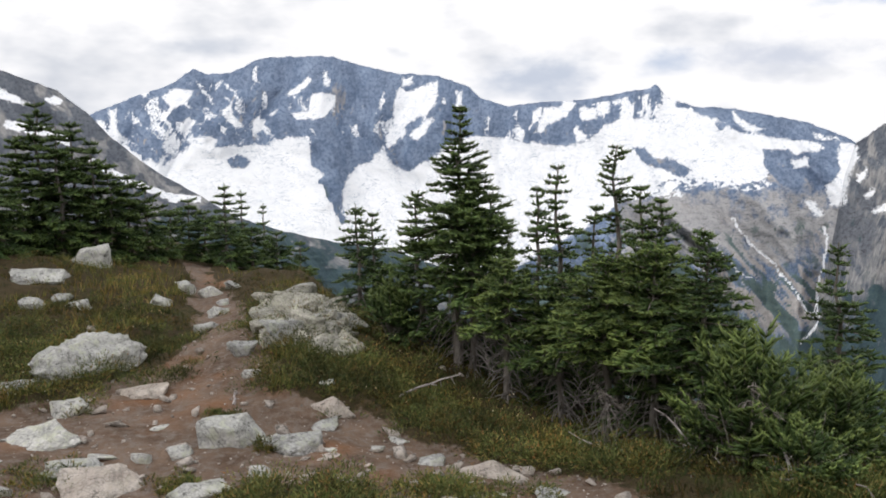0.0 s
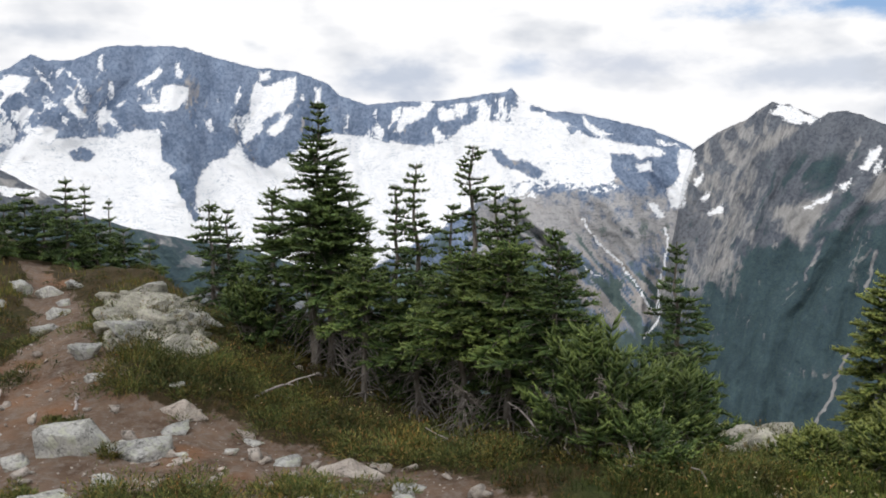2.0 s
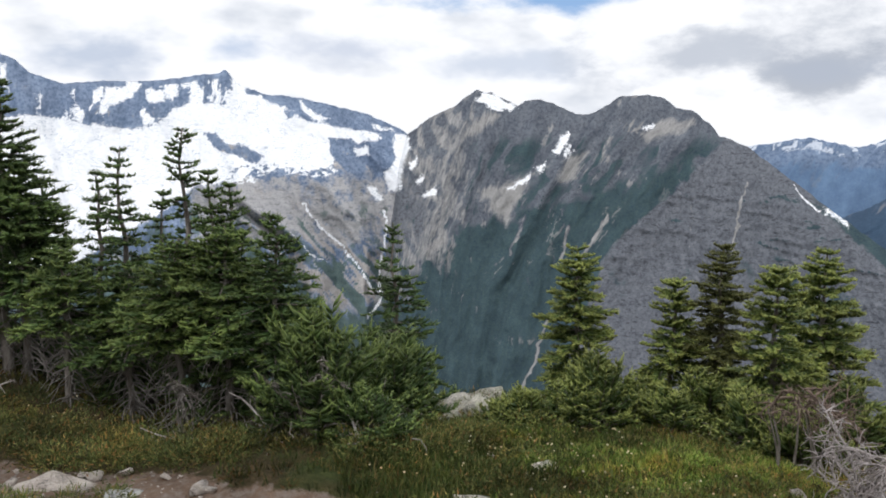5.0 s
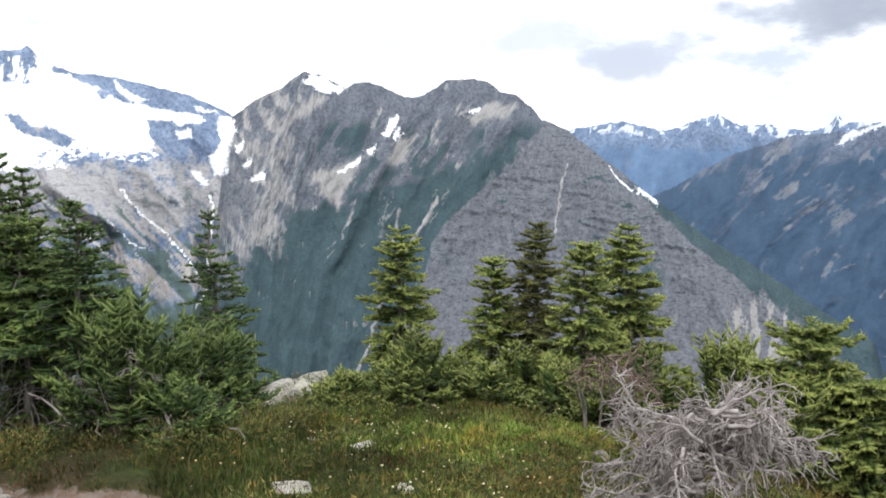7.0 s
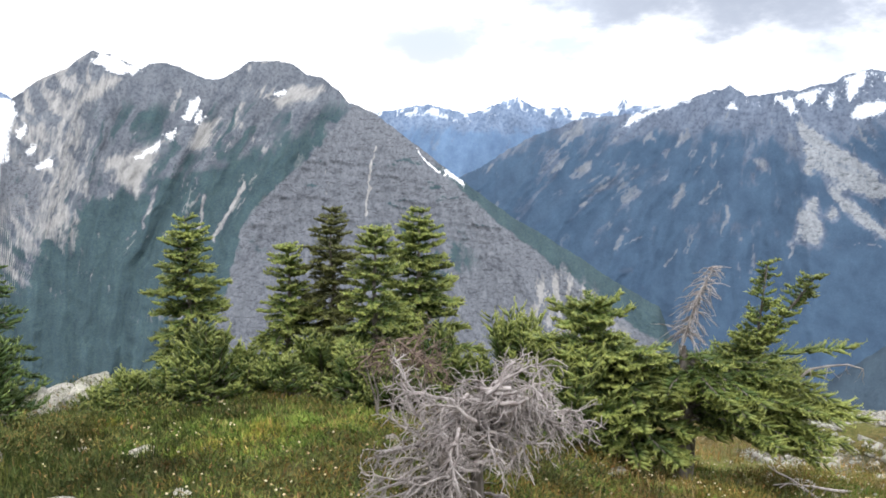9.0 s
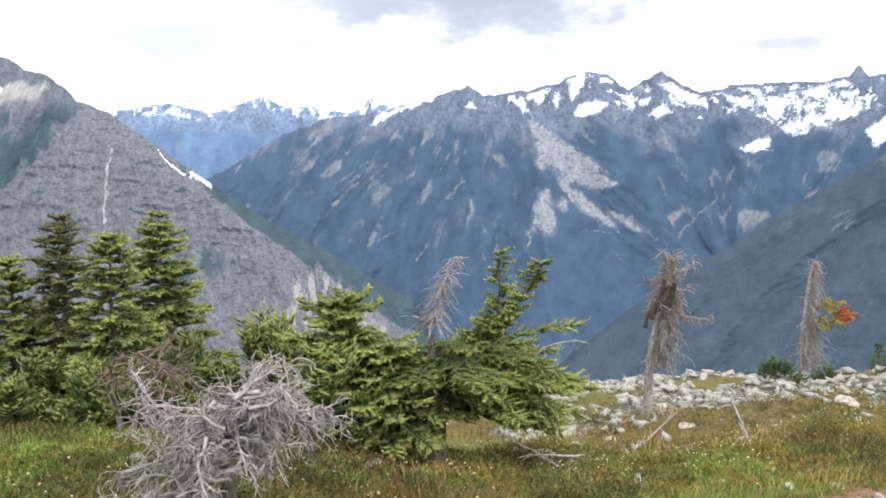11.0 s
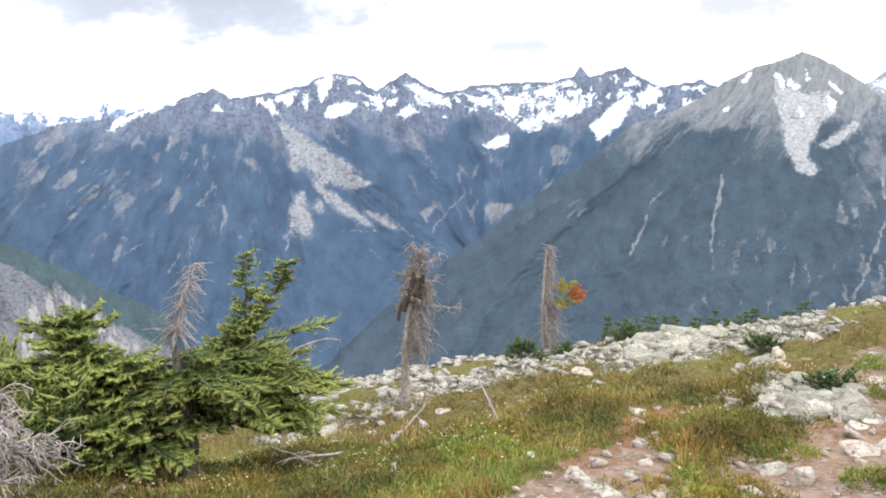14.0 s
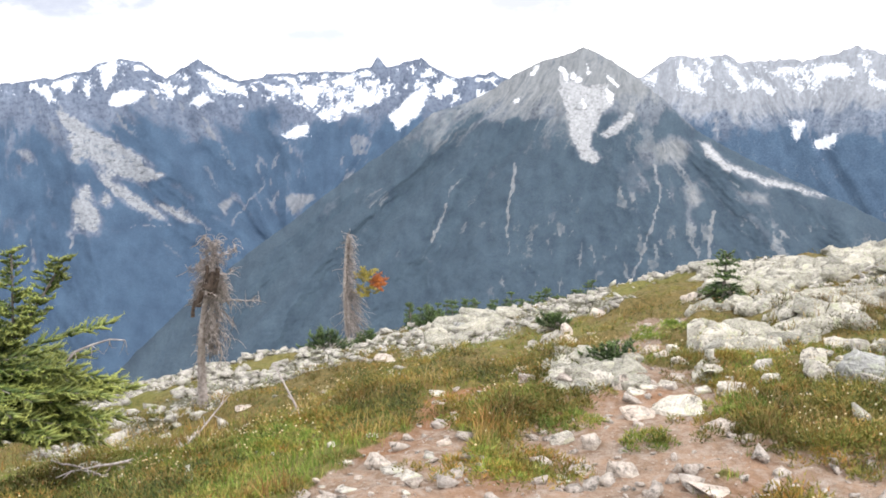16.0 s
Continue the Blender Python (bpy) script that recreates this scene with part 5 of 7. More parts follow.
def rock_shape(w, d, h, seed, level=3, blocky=0.62):
    """A block broken along flat faces: the hull of scattered points, with chipped, uneven faces."""
    rng = np.random.default_rng(seed)
    bm = bmesh.new()
    q = rng.normal(size=(9 + 2 * level if blocky < 1 else 46, 3)) * rng.uniform(0.75, 1.3, 3)
    q = q / np.linalg.norm(q, axis=1)[:, None]
    q = np.sign(q) * abs(q) ** blocky * rng.uniform(0.62 if blocky < 1 else 0.9, 1.0, (len(q), 1))
    for c in q:
        bm.verts.new(c)
    hull = bmesh.ops.convex_hull(bm, input=bm.verts)
    loose = [e for e in hull["geom_interior"] if isinstance(e, bmesh.types.BMVert)]
    bmesh.ops.delete(bm, geom=loose, context="VERTS")
    bmesh.ops.dissolve_limit(bm, angle_limit=0.22, verts=bm.verts, edges=bm.edges)
    if level >= 2:
        bmesh.ops.bevel(bm, geom=bm.edges, offset=0.03, segments=1, affect="EDGES", clamp_overlap=True)
    bmesh.ops.triangulate(bm, faces=bm.faces)
    if level >= 3:
        bmesh.ops.subdivide_edges(bm, edges=bm.edges, cuts=2 if level == 3 else 4, use_grid_fill=True)
        bmesh.ops.triangulate(bm, faces=bm.faces)
    bm.verts.index_update()
    v = np.array([c.co[:] for c in bm.verts])
    f = np.array([[c.index for c in face.verts] for face in bm.faces])
    bm.free()
    if level >= 3:
        a, b, c = v[:, 0] + 0.37 * seed, v[:, 1], v[:, 2]
        v = v * (1 + 0.30 * (fbm(a * 1.9, b * 1.9 + c * 1.5, 4, seed) - 0.5))[:, None]
        gap, one, _ = cells(a * 1.9 + 0.5 * c, b * 1.9 - 0.8 * c, seed + 2)
        v = v * (1 + 0.13 * (one - 0.5) - 0.05 * step(0.10, 0.0, gap))[:, None]
        v = v * (1 + 0.10 * (ridged(a * 5, c * 7 + b * 3, 3, seed + 5) - 0.5) + 0.05 * (fbm(a * 13, c * 13 + b * 9, 3, seed + 7) - 0.5))[:, None]
    lo, hi = v.min(0), v.max(0)
    v = (v - (lo + hi) / 2) / (hi - lo)
    return v * (w, d, h), f


def rock(az, r, w, h, seed, material, label, group, name="rock", blocky=0.7):
    rng = np.random.default_rng(seed)
    tall = h * 1.35
    deep = max(w * rng.uniform(0.55, 0.8), h)
    v, f = rock_shape(w, deep, tall, seed, 4 if w > 0.45 else 3 if w > 0.17 else 2, blocky)
    me = mesh_from(name, v, f, [material], smooth=w > 0.17)
    p = polar(az, r + deep * 0.35)
    ob = new(name, me)
    ob.matrix_basis = pose(p.x, p.y, gz(p.x, p.y) + tall * 0.5 - tall * 0.46, rng.uniform(-4, 16), rng.uniform(-14, 14), -az + rng.uniform(-22, 22))
    return tagged(ob, label, "rock", group)


# azimuth, distance, width and height
PATH_ROCKS = [(-23.6, 6.38, 0.38, 0.08), (-27.9, 6.17, 0.26, 0.13), (-18.4, 5.3, 0.42, 0.21), (-14.3, 5.14, 0.37, 0.15), (-16.4, 4.68, 0.15, 0.09), (-11.8, 5.74, 0.28, 0.11), (-12.5, 5.55, 0.21, 0.06), (-7.3, 5.44, 0.17, 0.05), (-29.7, 5.58, 0.5, 0.08), (-27.6, 5.08, 0.37, 0.05), (-25.9, 4.77, 0.5, 0.07), (-20.1, 4.55, 0.39, 0.08), (-23.8, 5.21, 0.14, 0.09), (-21.4, 5.19, 0.14, 0.1), (-5.5, 4.94, 0.21, 0.07), (-1.3, 4.59, 0.36, 0.07), (2.9, 4.38, 0.27, 0.04), (-11.9, 5.13, 0.09, 0.03), (-12.2, 6.08, 0.11, 0.03), (-31.5, 4.93, 0.1, 0.08), (-12.4, 4.97, 0.09, 0.02), (-8.9, 5.18, 0.09, 0.05)]
HILL_ROCKS = [(-26.7, 11.35, 0.55, 0.28), (-29.5, 10.24, 0.64, 0.17), (-30.1, 8.96, 0.25, 0.12), (-28.5, 9.31, 0.23, 0.08), (-27.6, 9.1, 0.32, 0.11), (-21.4, 10.19, 0.28, 0.12), (-19.6, 9.92, 0.34, 0.13), (-22.6, 9.32, 0.26, 0.13), (-18.9, 9.2, 0.13, 0.08), (-20.0, 8.3, 0.26, 0.1), (-17.6, 6.84, 0.24, 0.15), (-19.2, 8.68, 0.24, 0.12), (-15.0, 6.92, 0.38, 0.2), (-13.5, 7.01, 0.32, 0.21), (-13.8, 8.7, 0.36, 0.2), (-11.4, 7.36, 0.51, 0.12), (-10.6, 6.96, 0.22, 0.09), (-17.0, 6.32, 0.15, 0.06), (-30.5, 6.72, 0.33, 0.12), (-18.2, 9.95, 0.21, 0.08), (-15.6, 8.37, 0.17, 0.11)]
SLOPE_ROCKS = [(109.6, 5.04, 0.31, 0.11), (111.9, 4.6, 0.18, 0.08), (105.8, 4.02, 0.17, 0.07), (102.0, 3.94, 0.11, 0.02), (102.8, 4.06, 0.11, 0.05), (103.9, 4.42, 0.11, 0.09), (102.1, 4.52, 0.14, 0.07), (107.1, 4.96, 0.21, 0.06), (106.2, 5.5, 0.13, 0.15), (104.8, 5.64, 0.18, 0.12), (103.0, 5.75, 0.22, 0.09), (107.0, 6.43, 0.16, 0.07), (105.1, 6.64, 0.28, 0.04), (105.7, 7.06, 0.12, 0.16), (100.0, 6.59, 0.21, 0.04), (109.8, 6.87, 0.12, 0.12), (108.3, 7.0, 0.15, 0.09), (111.1, 3.73, 0.21, 0.03), (107.0, 5.39, 0.11, 0.02), (97.4, 10.43, 0.69, 0.16), (111.1, 9.4, 0.23, 0.16), (112.6, 7.05, 0.15, 0.05), (102.9, 7.64, 0.11, 0.11)]
HEATH_STONES = [(90.0, 4.15, 0.16, 0.07), (90.8, 4.09, 0.15, 0.04), (87.7, 3.86, 0.09, 0.03), (86.4, 3.79, 0.09, 0.03), (83.0, 4.02, 0.06, 0.02), (89.6, 4.77, 0.08, 0.03), (91.0, 9.23, 0.29, 0.08), (94.2, 8.5, 0.15, 0.07), (82.6, 9.09, 0.16, 0.07), (81.4, 8.24, 0.17, 0.06), (80.1, 7.42, 0.13, 0.1), (98.1, 10.73, 0.37, 0.07), (103.1, 8.14, 0.14, 0.14), (100.9, 7.62, 0.16, 0.13), (102.1, 7.87, 0.22, 0.13), (105.7, 9.8, 0.34, 0.07), (73.5, 8.12, 0.23, 0.13), (78.2, 6.8, 0.14, 0.07), (75.3, 6.54, 0.09, 0.03)]
GRASS_STONES = [(24.6, 4.0, 0.20, 0.07), (32.1, 3.82, 0.09, 0.03), (29.8, 4.5, 0.16, 0.04), (24.3, 6.6, 0.46, 0.16), (22.6, 6.9, 0.42, 0.15), (26.0, 6.9, 0.36, 0.12), (23.8, 7.4, 0.5, 0.2), (35.2, 3.7, 0.14, 0.03), (45.7, 3.96, 0.12, 0.04), (71.7, 6.3, 0.2, 0.06)]
rock(-26.9, 6.9, 0.84, 0.36, 78, mat_rock, "broad rounded grey boulder in the heath", "boulders", "boulder", 1.0)
for k, row in enumerate(PATH_ROCKS):
    rock(*row, 100 + k, mat_rock if k % 5 else mat_pale, "angular grey stone set in the dirt path", "rocks on the path")
for k, row in enumerate(HILL_ROCKS):
    rock(*row, 200 + k, mat_rock, "grey rock bedded in the heath", "rocks in the heath")
for k, row in enumerate(SLOPE_ROCKS):
    rock(*row, 300 + k, mat_rock if row[2] > 0.5 else mat_lichen if k % 3 == 0 else mat_pale, "pale stone lying on the trodden path", "stones on the slope")
for k, row in enumerate(HEATH_STONES):
    rock(*row, 350 + k, mat_lichen if k % 3 else mat_pale, "pale lichened stone in the heath", "stones on the slope")
for k, row in enumerate(GRASS_STONES):
    rock(*row, 500 + k, mat_lichen, "white stone showing through the grass", "stones in the grass")
rock(120.8, 5.45, 0.42, 0.26, 61, mat_rock, "smooth dark grey boulder leaning on the outcrop", "boulders", "boulder", 1.0)


BLOCKS = [rock_shape(1.0, 0.75, 0.62, 5000 + k, 3 if k % 5 == 0 else 2, 0.62) for k in range(15)]


def outcrop(az0, az1, r0, r1, size, seed, label, cover=0.56):
    """Bedrock breaking through the heath: a low rough base with cracked blocks standing in it."""
    az, r = np.meshgrid(np.linspace(az0, az1, int((az1 - az0) * 6)), np.geomspace(r0, r1, int(40 * (r1 - r0))))
    x, y = r * np.sin(np.radians(az)), r * np.cos(np.radians(az))

    def inside(x, y):
        a, d = np.degrees(np.arctan2(x, y)), np.hypot(x, y)
        u, v = (a - az0) / (az1 - az0), (d - r0) / (r1 - r0)
        return np.minimum(np.minimum(u, 1 - u) * 2.2, np.minimum(v, 1 - v) * 1.8) + 0.8 * (fbm(x * 1.5, y * 1.5, 4, seed) - 0.5) - 0.7 * step(cover, cover + 0.1, fbm(x * 1.1, y * 1.1, 4, seed + 13))

    gap, one, _ = cells((x * 0.8 + y * 0.6) / size, (y * 0.8 - x * 0.6) / (size * 0.6), seed)
    h = size * (0.10 + 0.25 * one) - 0.3 * size * step(0.2, 0.0, gap) + 0.04 * (fbm(x * 9, y * 9, 4, seed + 7) - 0.5)
    h = np.where(inside(x, y) < 0.10, -0.12, np.maximum(h, -0.12))
    faces = grid_faces(*x.shape)
    keep = (h.ravel()[faces] > -0.115).any(1)
    thing = new("outcrop")
    base = mesh_from("bedrock", np.stack([x, y, ground_z(x, y) + h], -1).reshape(-1, 3), faces[keep], [mat_bedrock], smooth=False)
    part("bedrock", base, thing)
    rng = np.random.default_rng(seed)
    shapes = [mesh_from("block", v, f, [mat_bedrock]) for v, f in BLOCKS]
    mid = math.radians((az0 + az1) / 2)
    count = 0
    for k in range(2600):
        a, d = rng.uniform(az0, az1), rng.uniform(r0, r1)
        p = polar(a, d)
        if count >= 150 or float(inside(np.array([p.x]), np.array([p.y]))[0]) < 0.10 or rng.random() > 0.35:
            continue
        w = size * (0.35 + 0.9 * rng.random() ** 1.7)
        ob = part("block", shapes[count % 15], thing)
        ob.matrix_basis = pose(p.x, p.y, gz(p.x, p.y) + w * rng.uniform(0.02, 0.16), rng.uniform(-16, 16), rng.uniform(-16, 16), rng.uniform(0, 360)) @ Matrix.Diagonal((w, w, w * rng.uniform(0.7, 1.1), 1))
        count += 1
    return tagged(thing, label, "rock", "outcrops")


outcrop(110.6, 127, 5.6, 8.8, 0.27, 41, "pale lichened bedrock outcrop split into blocks", 0.50)
outcrop(111.5, 127, 9.2, 12.5, 0.34, 43, "pale lichened bedrock ledge high on the slope", 0.54)
outcrop(101.4, 107.6, 5.55, 6.9, 0.20, 45, "low broken bedrock showing through the path", 0.62)
outcrop(94.0, 100.0, 9.7, 11.3, 0.36, 47, "low grey bedrock slab on the slope", 0.58)
outcrop(22.4, 26.6, 6.5, 7.9, 0.24, 51, "pale rock ledge behind the low firs", 0.66)
outcrop(-17, -10.2, 6.75, 8.6, 0.30, 49, "lichened bedrock beside the upper path", 0.60)
rng_blocks = np.random.default_rng(77)
for k in range(16):
    az, r = rng_blocks.uniform(98.5, 111.5), rng_blocks.uniform(5.0, 8.2)
    w = 0.06 + 0.10 * rng_blocks.random() ** 1.8
    rock(az, r, w, w * rng_blocks.uniform(0.3, 0.6), 600 + k, mat_pale if k % 2 else mat_lichen, "pale angular stone beside the trodden path", "stones on the slope")
for k in range(18):
    az, r = rng_blocks.uniform(109.5, 121), rng_blocks.uniform(5.2, 6.6)
    w = 0.08 + 0.16 * rng_blocks.random() ** 1.6
    rock(az, r, w, w * rng_blocks.uniform(0.4, 0.8), 650 + k, mat_lichen, "loose lichen-covered block below the outcrop", "outcrop blocks", blocky=0.8)
for c, (az, r) in enumerate([(79.5, 7.0), (77.5, 6.5), (84.0, 6.7), (72.5, 6.2), (88.0, 4.2), (91.5, 4.0), (75.0, 7.3), (95.0, 5.6)]):
    for k in range(6):
        w = 0.045 + 0.08 * rng_blocks.random() ** 1.6
        rock(az + rng_blocks.normal() * 1.3, r + rng_blocks.normal() * 0.25, w, w * rng_blocks.uniform(0.35, 0.6), 800 + 10 * c + k, mat_lichen if k % 3 else mat_pale, "small pale stone lying in the heath", "stones on the slope")
for k in range(26):
    az = rng_blocks.uniform(-34, 8)
    r = float(np.interp(az, [-36, -25, -14, -7, 4, 13], [5.4, 5.5, 5.3, 4.8, 4.15, 3.65])) + rng_blocks.normal() * 0.25
    w = 0.05 + 0.11 * rng_blocks.random() ** 1.8
    rock(az, r, w, w * rng_blocks.uniform(0.10, 0.22), 700 + k, mat_rock if k % 4 else mat_pale, "flat grey slab bedded in the dirt path", "rocks on the path")


def scatter_stones(name, spots, material, label, seed):
    """Loose stones too many to count, in one mesh. spots: x, y, size."""
    rng = np.random.default_rng(seed)
    shapes = [rock_shape(1, rng.uniform(0.55, 0.95), rng.uniform(0.25, 0.7), seed + k, 1) for k in range(24)]
    verts, faces, base = [], [], 0
    x, y, s = np.array(spots).T
    z = ground_z(x, y)
    for k in range(len(x)):
        v, f = shapes[k % 24]
        a = rng.uniform(0, 6.28)
        c, q = math.cos(a), math.sin(a)
        tilt = rng.uniform(-0.45, 0.45)
        p = v * s[k]
        p = np.stack([p[:, 0] * c - p[:, 1] * q, p[:, 0] * q + p[:, 1] * c, p[:, 2] + tilt * p[:, 0]], -1)
        verts.append(p + (x[k], y[k], z[k] + 0.12 * s[k])), faces.append(f + base)
        base += len(v)
    tagged(new(name, mesh_from(name, np.concatenate(verts), np.concatenate(faces), [material], smooth=False)), label, "stones", kind="stuff")


def rubble_spots():
    rng = np.random.default_rng(9)
    n = 60000
    az, r = rng.uniform(60, 128, n), 4.6 + 10.5 * rng.random(n) ** 0.9
    x, y = r * np.sin(np.radians(az)), r * np.cos(np.radians(az))
    here = fbm(x * 0.8, y * 0.8, 4, 402) + 0.25 * (fbm(x * 3.0, y * 3.0, 3, 403) - 0.5)
    edge = np.interp(az, [60, 66, 68.5, 71, 78, 87, 95, 108, 128], [10.5, 10.2, 8.6, 7.8, 8.4, 9.4, 9.0, 8.4, 7.6])
    keep = np.where(r < edge, 0.02 * (here > 0.45), np.clip(0.35 + (r - edge) * 0.5, 0, 1) * step(0.34, 0.46, here + np.where(az > 92, -0.05, 0.06)))
    ok = rng.random(n) < keep
    size = 0.03 + 0.15 * rng.random(n) ** 3.6
    return list(zip(x[ok][:9000], y[ok][:9000], size[ok][:9000]))


def pebble_spots():
    rng = np.random.default_rng(19)
    out = []
    while len(out) < 3600:
        az, r = rng.uniform(-42, 126), 2.7 + 6.5 * rng.random() ** 1.2
        x, y = r * math.sin(radians(az)), r * math.cos(radians(az))
        if float(trail(np.array([x]), np.array([y]))[0]) < 0.4 and rng.random() > 0.03:
            continue
        size = 0.010 + 0.12 * rng.random() ** 6
        if size > 0.035 and rng.random() < (0.5 if az > 60 else 0.6):
            continue
        out.append((x, y, size))
    return out


scatter_stones("rubble", rubble_spots(), mat_lichen, "pale lichened rubble spread over the slope", 900)
scatter_stones("pebbles", pebble_spots(), mat_pale, "small stones strewn over the dirt path", 950)


# ---- plants ----
class Wood:
    """Collects tapered, bent tubes into one mesh."""

    def __init__(self):
        self.v, self.f, self.n = [], [], 0

    def tube(self, points, r0, r1, sides=5):
        p = np.asarray(points, float)
        k = len(p)
        d = np.gradient(p, axis=0)
        d /= np.linalg.norm(d, axis=1)[:, None] + 1e-9
        up = np.where(abs(d[:, 2:3]) > 0.9, [[1.0, 0, 0]], [[0, 0, 1.0]])
        a = np.cross(d, up)
        a /= np.linalg.norm(a, axis=1)[:, None] + 1e-9
        b = np.cross(d, a)
        rad = np.linspace(r0, r1, k)[:, None, None]
        ang = np.linspace(0, 2 * math.pi, sides, endpoint=False)
        ring = p[:, None] + rad * (np.cos(ang)[None, :, None] * a[:, None] + np.sin(ang)[None, :, None] * b[:, None])
        self.v.append(ring.reshape(-1, 3))
        i = np.arange(k * sides).reshape(k, sides) + self.n
        j = np.roll(i, -1, axis=1)
        self.f.append(np.stack([i[:-1], j[:-1], j[1:], i[1:]], -1).reshape(-1, 4))
        self.n += k * sides

    def mesh(self, name, material):
        return mesh_from(name, np.concatenate(self.v), np.concatenate(self.f), [material])


class Needles:
    """Collects twigs and clothes them all in needles at once."""

    def __init__(self):
        self.rows = []

    def twig(self, p, d, length, out):
        self.rows.append((*p, *d, length, out))

    def mesh(self, name, material, rng, size=0.026, width=0.0064, gap=0.0145, round_=2, core=0.0125):
        """Each twig: a slim three-sided body with needles standing out from it."""
        t = np.array(self.rows)
        P, Dr, Ln, Out = t[:, :3], t[:, 3:6], t[:, 6], t[:, 7]
        m = len(t)
        a1 = np.cross(Dr, rng.normal(size=(m, 3)))
        a1 /= np.linalg.norm(a1, axis=1)[:, None] + 1e-9
        b1 = np.cross(Dr, a1)
        rad = core * rng.uniform(0.75, 1.25, m)
        ring = [P + Dr * (Ln * 0.30)[:, None] + (a1 * math.cos(w) + b1 * math.sin(w)) * rad[:, None] for w in (0, 2.094, 4.189)]
        body = np.stack([P, *ring, P + Dr * Ln[:, None]], 1)
        k = np.arange(m)[:, None, None] * 5
        bf = (k + np.array([[[0, 2, 1], [0, 3, 2], [0, 1, 3], [1, 2, 4], [2, 3, 4], [3, 1, 4]]])).reshape(-1, 3)
        bt = np.stack([Out * 0.5, Out * 0.55 + 0.1, Out * 0.55 + 0.1, Out * 0.55 + 0.1, Out * 0.6 + 0.4], 1)
        count = np.maximum(2, (Ln / gap).astype(int))
        idx = np.repeat(np.arange(m), count * round_)
        n = len(idx)
        start = np.repeat(np.cumsum(count * round_) - count * round_, count * round_)
        along = ((np.arange(n) - start) // round_ + rng.random(n)) / np.repeat(count, count * round_)
        d = Dr[idx]
        base = P[idx] + d * (along * Ln[idx])[:, None]
        side = rng.normal(size=(n, 3)) + (0, 0, 0.35)
        side -= d * (side * d).sum(1)[:, None]
        side /= np.linalg.norm(side, axis=1)[:, None] + 1e-9
        nd = side + d * rng.uniform(0.35, 0.9, n)[:, None]
        nd /= np.linalg.norm(nd, axis=1)[:, None]
        flat = np.cross(nd, rng.normal(size=(n, 3)))
        flat /= np.linalg.norm(flat, axis=1)[:, None] + 1e-9
        tip = base + nd * (size * rng.uniform(0.7, 1.15, n))[:, None]
        v = np.stack([base + flat * width * 0.5, base - flat * width * 0.5, tip], 1).reshape(-1, 3)
        verts = np.concatenate([body.reshape(-1, 3), v])
        me = mesh_from(name, verts, np.concatenate([bf, np.arange(3 * n).reshape(-1, 3) + 5 * m]), [material], smooth=False)
        nt = np.repeat(np.clip(0.55 * Out[idx] + 0.45 * along, 0, 1) + rng.uniform(-0.1, 0.1, n), 3)
        tint = np.concatenate([bt.ravel(), nt])
        col = np.stack([tint, tint, tint, np.ones_like(tint)], -1).astype(np.float32)
        me.attributes.new("tint", "FLOAT_COLOR", "POINT").data.foreach_set("color", np.clip(col, 0, 1).ravel())
        return me


def unit(v):
    v = np.asarray(v, float)
    return v / (np.linalg.norm(v) + 1e-9)


def bough(wood, needles, rng, p, d, length, thick, droop, out0=0.0, bare=0.15, twigs=1.0, lift=0.5, twig_len=0.36):
    """One bough: a bent stem with side twigs in needles."""
    k = 4
    pts, q, v = [np.array(p)], np.array(p, float), unit(d)
    for i in range(k):
        u = i / (k - 1)
        v = unit(v + np.array([0, 0, -droop * (0.5 - u * lift * 1.6)]) * 0.45 + rng.normal(size=3) * 0.07)
        q = q + v * length / k
        pts.append(q)
    wood.tube(pts, thick, thick * 0.25, 3)
    pts = np.array(pts)
    spacing = 0.021 / twigs
    n = max(3, int(length / spacing))
    for i in range(n):
        u = bare + (1 - bare) * (i + rng.random()) / n
        f = u * k
        j = min(int(f), k - 1)
        pos = pts[j] + (pts[j + 1] - pts[j]) * (f - j)
        dr = unit(pts[j + 1] - pts[j])
        side = unit(np.cross(dr, (0, 0, 1))) * (1 if i % 2 else -1)
        td = unit(dr * rng.uniform(0.5, 0.9) + side * rng.uniform(0.5, 1.0) + np.array([0, 0, rng.uniform(-0.20, 0.50)]))
        tl = max(0.040, min(0.115, length * twig_len * (1.35 - 0.9 * u)) * rng.uniform(0.6, 1.25))
        needles.twig(pos, td, tl, out0 + (1 - out0) * u)
    needles.twig(pts[-2], unit(pts[-1] - pts[-2]), length / k * 0.8, 1.0)


